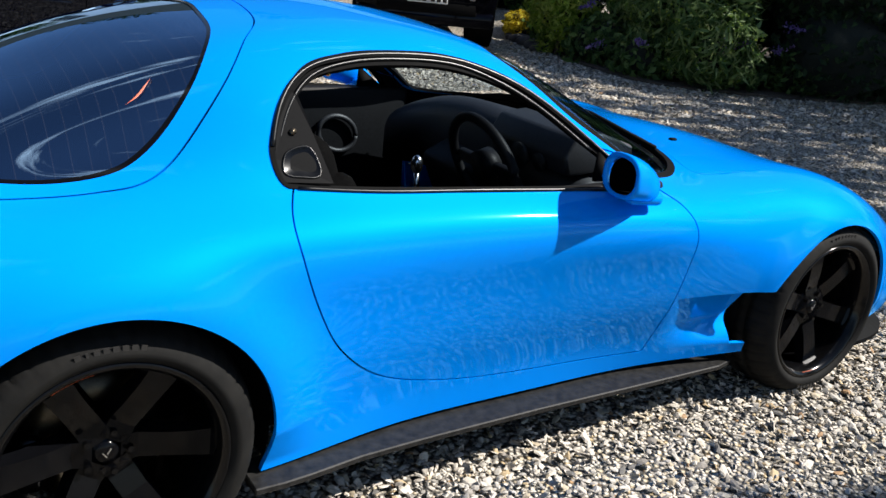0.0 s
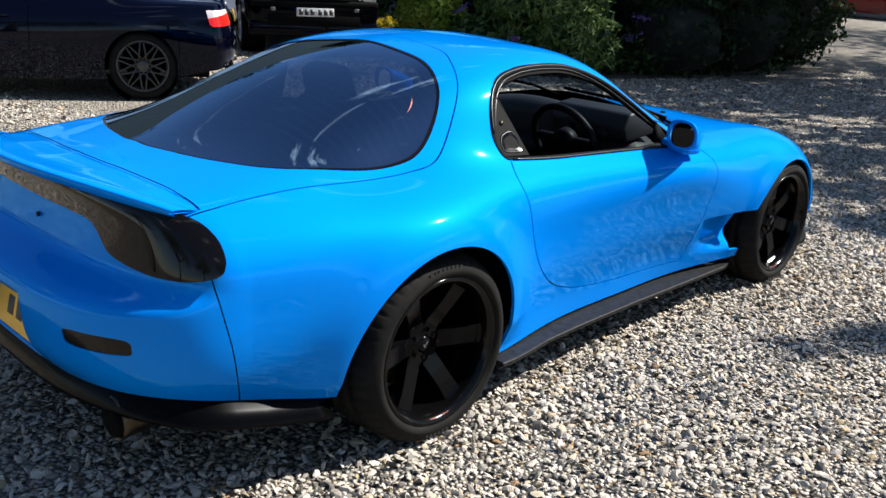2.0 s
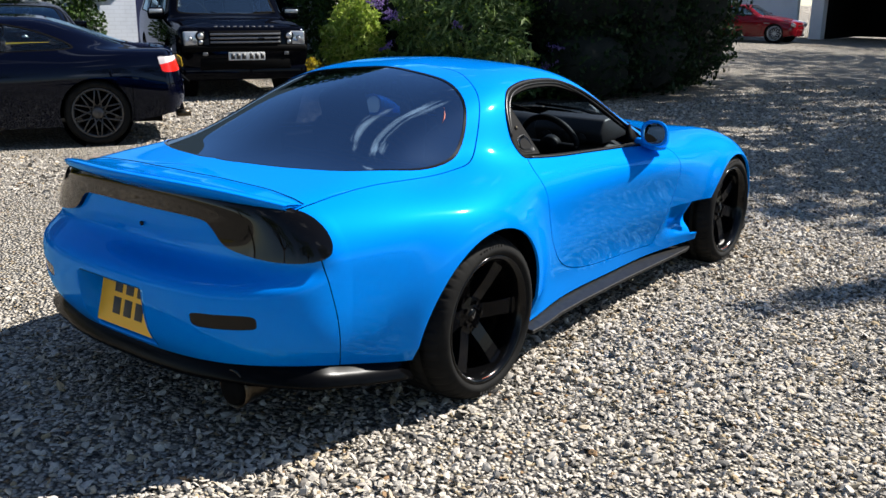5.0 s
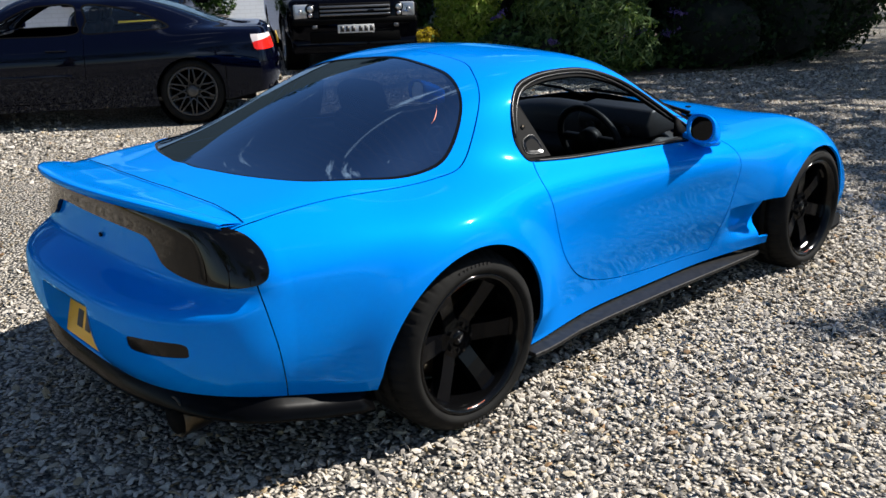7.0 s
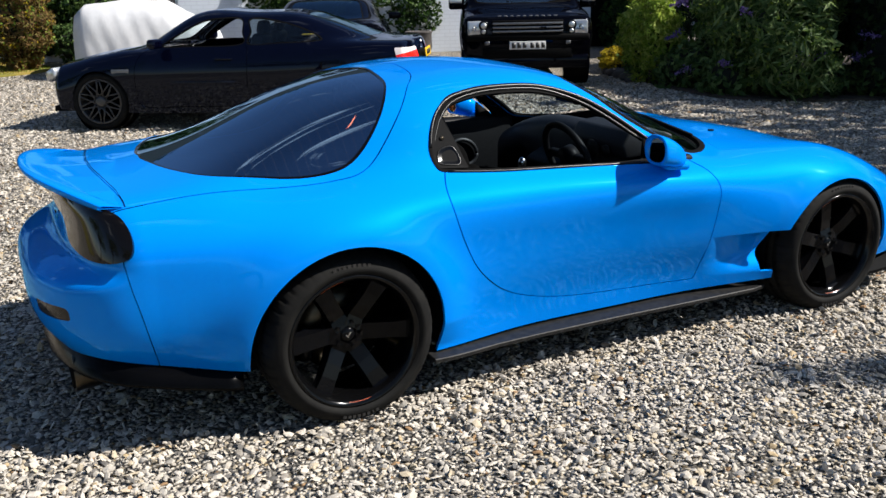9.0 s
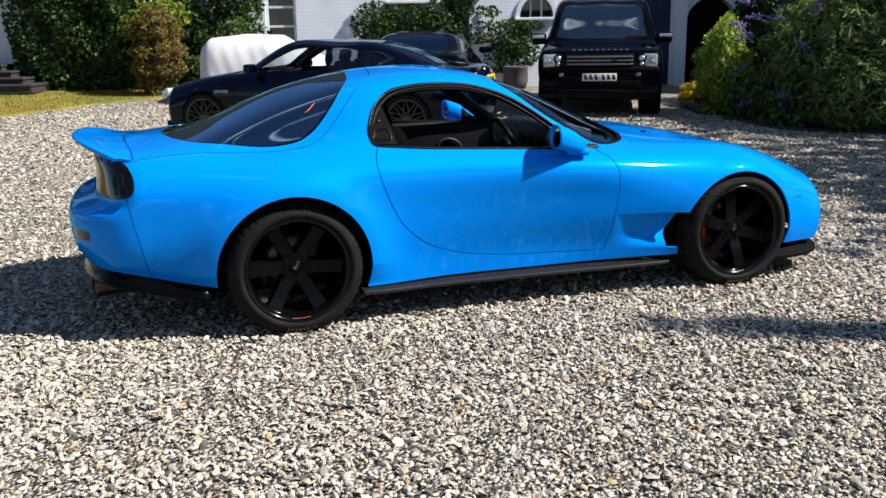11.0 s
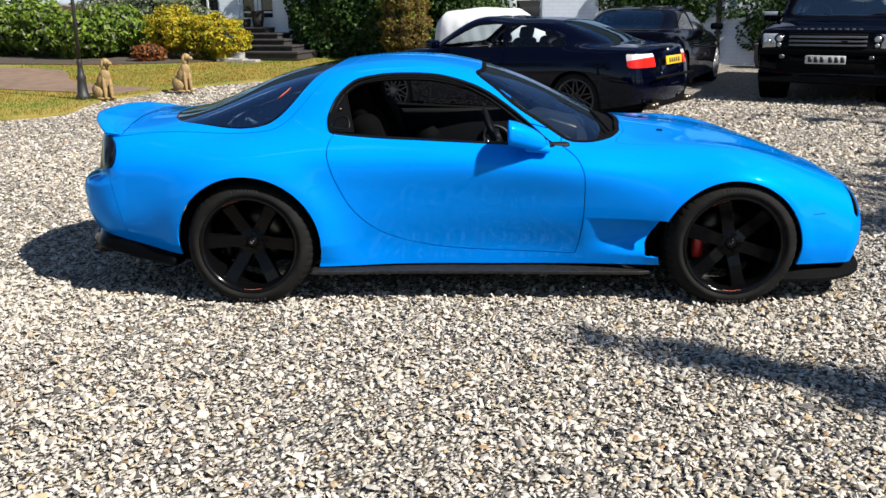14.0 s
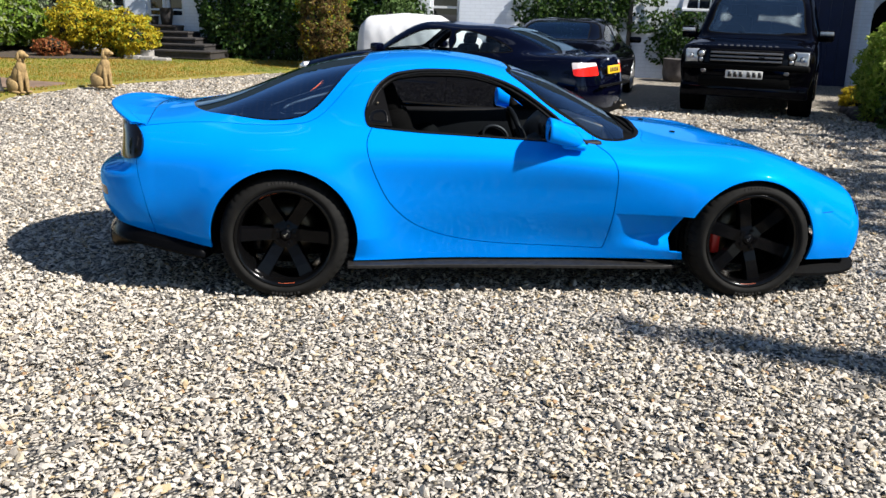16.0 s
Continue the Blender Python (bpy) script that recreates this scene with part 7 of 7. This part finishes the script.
    part("lower_intake", box((.05, 1.30, .16), (2.232, 0, .50), (0, 0, 0), .02), M_BLACKTRIM, ob)
    pl = part("number_plate", box((.014, .52, .112), (2.272, 0, .605), (0, -2, 0), .003), M_WHITEPLATE, ob, "white front number plate")
    for k in range(6):
        part("plate_bar", box((.004, .052, .076), (2.281, -.20 + .078 * k + (.03 if k > 2 else 0), .605), (0, -2, 0)), M_INK, pl)
    for y in (-.40, .40):
        bm = box((.14, .5, .6), (-.10, y, 1.15), (0, -12, 0), .06, 3)
        add_box(bm, (.10, .26, .18), (-.20, y, 1.54), (0, -8, 0), .04, 3)
        part("seat", bm, M_CABIN, ob)
    bm = bmesh.new()
    tube([(0, .18 * math.cos(2 * math.pi * k / 30), .18 * math.sin(2 * math.pi * k / 30)) for k in range(31)], .016, 7, bm)
    bmesh.ops.transform(bm, matrix=pose(.48, -.40, 1.16, 0, -25, 0), verts=bm.verts)
    part("steering_wheel", bm, M_CABIN, ob)
    part("inside_mirror", box((.03, .22, .06), (.42, 0, 1.60), (0, 0, 0), .01), M_BLACKTRIM, ob)
    return ob


off_roader(pose(5.665, 9.335, float(rise(0, 9.34)), 0, 0, 242) @ Matrix.Scale(.98, 4))

# ---- the car under its white cloth ----
cov = thing("covered_car", "small car under a loose white cloth cover", "car", pose(.36, 12.62, float(rise(0, 12.62)), 0, 0, -15) @ Matrix.Diagonal((.66, 1.05, .97, 1)))
us, vs = np.linspace(-1, 1, 80), np.linspace(0, math.pi, 60)
pts = np.zeros((len(us), len(vs), 3))
for i, u in enumerate(us):
    x = 1.85 * u
    top = float(np.interp(u, [-1, -.93, -.8, -.35, .25, .5, .9, 1], [.72, 1.05, 1.20, 1.27, 1.25, 1.05, .82, .5]))
    half = .84 * (1 - abs(u) ** 9) ** 0.5 if abs(u) < 1 else .02
    for j, t in enumerate(vs):
        c, s = math.cos(t), math.sin(t)
        y = half * math.copysign(abs(c) ** .55, c)
        z = top * abs(s) ** .42
        w = .016 * math.sin(5 * x + 3 * y) * math.sin(4 * z + 4 * y) + .004 * math.sin(17 * x + 8 * z)
        pts[i, j] = (x, y * (1 + .05 * (1 - z)) + w, max(z + w * .4, 0.0))
s = sheet(pts)
if s.n[len(s.n) // 2][2] < 0:
    s = Skin(s.v, -s.n, s.e, [f[::-1] for f in s.f])
s.ob("cloth_cover", M_COVER, cov, "", 0)

# ---- two stone dogs and the lamp post at the lawn's edge ----
def dog_mesh():
    """A plain seated dog of stone, one mesh."""
    bm = bmesh.new()

    def ball(c, r, turn=(0, 0, 0)):
        bmesh.ops.create_icosphere(bm, subdivisions=3, radius=1, matrix=pose(*c, *turn) @ Matrix.Diagonal((*r, 1)))

    ball((-.10, 0, .17), (.17, .15, .16))
    ball((.0, 0, .33), (.13, .12, .24), (0, 24, 0))
    ball((.07, 0, .46), (.10, .10, .15), (0, 10, 0))
    ball((.09, 0, .60), (.065, .065, .12), (0, 14, 0))
    ball((.125, 0, .715), (.095, .072, .075), (0, 10, 0))
    ball((.215, 0, .695), (.075, .042, .042), (0, 8, 0))
    for s in (-1, 1):
        ball((.095, s * .078, .68), (.038, .018, .075), (s * 10, 0, 0))
        ball((.12, s * .075, .22), (.038, .042, .24), (0, -4, 0))
        ball((.165, s * .078, .02), (.065, .042, .028))
        ball((-.03, s * .135, .12), (.14, .055, .12), (0, -18, 0))
        ball((.06, s * .15, .02), (.10, .042, .028))
    ball((-.27, .03, .03), (.12, .028, .028), (0, 0, 20))
    return bm


for x, y, turn in ((-5.76, 8.44, -28), (-4.84, 9.40, -22)):
    d = part("dog_statue", dog_mesh(), M_SANDSTONE)
    d.matrix_world = pose(x, y, float(rise(x, y)) + .035, 0, 0, turn) @ Matrix.Scale(.77, 4)
    tagged(d, "seated dog statue in yellow sandstone at the lawn's edge", "statue", "stone dogs by the lawn")
lamp = thing("lamp_post", "black cast-iron lamp post at the lawn's edge", "lamp post", pose(-6.06, 8.37, float(rise(0, 8.37)) + .03))
part("base", lathe([(.001, 0), (.105, 0), (.105, .06), (.08, .10), (.062, .30), (.075, .33), (.05, .38), (.036, .52), (.048, .55), (.03, .60)], 20, "z"), M_PIPE, lamp)
part("post", cyl(.030, .024, 1.80, pose(0, 0, 1.48), 16), M_PIPE, lamp)
part("lantern", lathe([(.03, 2.36), (.09, 2.42), (.15, 2.75), (.17, 2.77), (.05, 2.92), (.02, 3.0), (.001, 3.02)], 8, "z"), M_PIPE, lamp)

# ---- far outbuilding beyond the drive ----
shed = thing("outbuilding", "low white outbuilding with a dark open garage", "outbuilding", pose(33.0, 8.0, .1, 0, 0, 0))
part("wall", box((.3, 4.6, 3.0), (0, 2.9, 1.5)), M_BRICK, shed, "", False)
part("wall", box((.5, .45, 3.0), (-.1, -.20, 1.5)), M_WHITE, shed, "", False)
part("wall", box((.3, 2.0, 3.0), (0, -7.5, 1.5)), M_BRICK, shed, "", False)
part("garage_interior", box((4.0, 6.2, .1), (2.2, -3.5, 2.9)), M_LINER, shed, "", False)
part("garage_back", box((.2, 6.2, 3.0), (4.2, -3.5, 1.5)), M_LINER, shed, "", False)
part("garage_side", box((4.0, .2, 3.0), (2.2, -.5, 1.5)), M_LINER, shed, "", False)
part("garage_side", box((4.0, .2, 3.0), (2.2, -6.6, 1.5)), M_LINER, shed, "", False)
part("roof", prism([(-.5, 3.0), (4.6, 4.6), (4.6, 4.8), (-.5, 3.2)], 16, pose(0, -9, 0)), M_ROOF, shed, "", False)

# ---- loose stones over the drive ----
def stones(name, n, area, size, lift, cap=False):
    """A layer of small flattened stones over a rectangle of the ground."""
    x0, x1, y0, y1 = area
    a = (1 + 5 ** 0.5) / 2
    base = np.array([(-1, a, 0), (1, a, 0), (-1, -a, 0), (1, -a, 0), (0, -1, a), (0, 1, a), (0, -1, -a), (0, 1, -a), (a, 0, -1), (a, 0, 1), (-a, 0, -1), (-a, 0, 1)]) / math.hypot(1, a)
    tri = np.array([(0, 11, 5), (0, 5, 1), (0, 1, 7), (0, 7, 10), (0, 10, 11), (1, 5, 9), (5, 11, 4), (11, 10, 2), (10, 7, 6), (7, 1, 8), (3, 9, 4), (3, 4, 2), (3, 2, 6), (3, 6, 8), (3, 8, 9), (4, 9, 5), (2, 4, 11), (6, 2, 10), (8, 6, 7), (9, 8, 1)])
    tri = tri[[base[list(t)].mean(0)[2] > (.1 if cap else -.12) for t in tri]]
    nt = len(tri)
    s = size * np.clip(RNG.lognormal(0, .26, (n, 1, 1)), .55, 1.9)
    shape = np.stack([RNG.uniform(.95, 1.7, n), RNG.uniform(.6, 1.05, n), RNG.uniform(.26, .55, n)], 1)[:, None]
    v = base[None] * (1 + RNG.normal(0, .13, (n, 12, 1))) * shape * s
    q = RNG.normal(size=(n, 4)) * (1, .30, .30, 1)
    q /= np.linalg.norm(q, axis=1, keepdims=True)
    w, x, y, z = q.T
    rot = np.stack([np.stack([1 - 2 * (y * y + z * z), 2 * (x * y - w * z), 2 * (x * z + w * y)], 1), np.stack([2 * (x * y + w * z), 1 - 2 * (x * x + z * z), 2 * (y * z - w * x)], 1), np.stack([2 * (x * z - w * y), 2 * (y * z + w * x), 1 - 2 * (x * x + y * y)], 1)], 1)
    v = np.einsum("nij,nkj->nki", rot, v)
    px, py = RNG.uniform(x0, x1, n) + RNG.normal(0, .20, n), RNG.uniform(y0, y1, n) + RNG.normal(0, .20, n)
    pz = rise(px, py) + lift * RNG.uniform(-1.0, 1.0, n) + .004 * np.sin(px * 3.1) * np.cos(py * 2.7)
    v += np.stack([px, py, pz], 1)[:, None]
    f = tri[None] + (np.arange(n) * 12)[:, None, None]
    me = bpy.data.meshes.new(name)
    me.vertices.add(n * 12)
    me.vertices.foreach_set("co", v.astype(np.float32).ravel())
    me.loops.add(n * nt * 3)
    me.loops.foreach_set("vertex_index", f.astype(np.int32).ravel())
    me.polygons.add(n * nt)
    me.polygons.foreach_set("loop_start", np.arange(0, n * nt * 3, 3, dtype=np.int32))
    me.polygons.foreach_set("use_smooth", np.zeros(n * nt, bool))
    me.update(calc_edges=True)
    me.materials.append(M_STONE)
    return tagged(new(name, me), "loose mixed gravel stones, white, grey and tan", "gravel", kind="stuff")


stones("gravel_stones", 84000, (-3.7, 3.3, -4.3, -0.55), .0105, .013)
stones("gravel_stones", 29000, (-5.2, -1.9, -1.6, 4.0), .0122, .012)
stones("gravel_stones", 19000, (2.0, 5.6, -3.0, 2.8), .0128, .012)
stones("gravel_stones", 36000, (-6.2, 0.2, 4.0, 13.0), .0150, .004, True)
stones("gravel_stones", 25000, (1.6, 8.6, 2.8, 8.4), .0165, .004, True)
stones("gravel_stones", 19000, (5.6, 14.0, -3.4, 2.8), .018, .004, True)
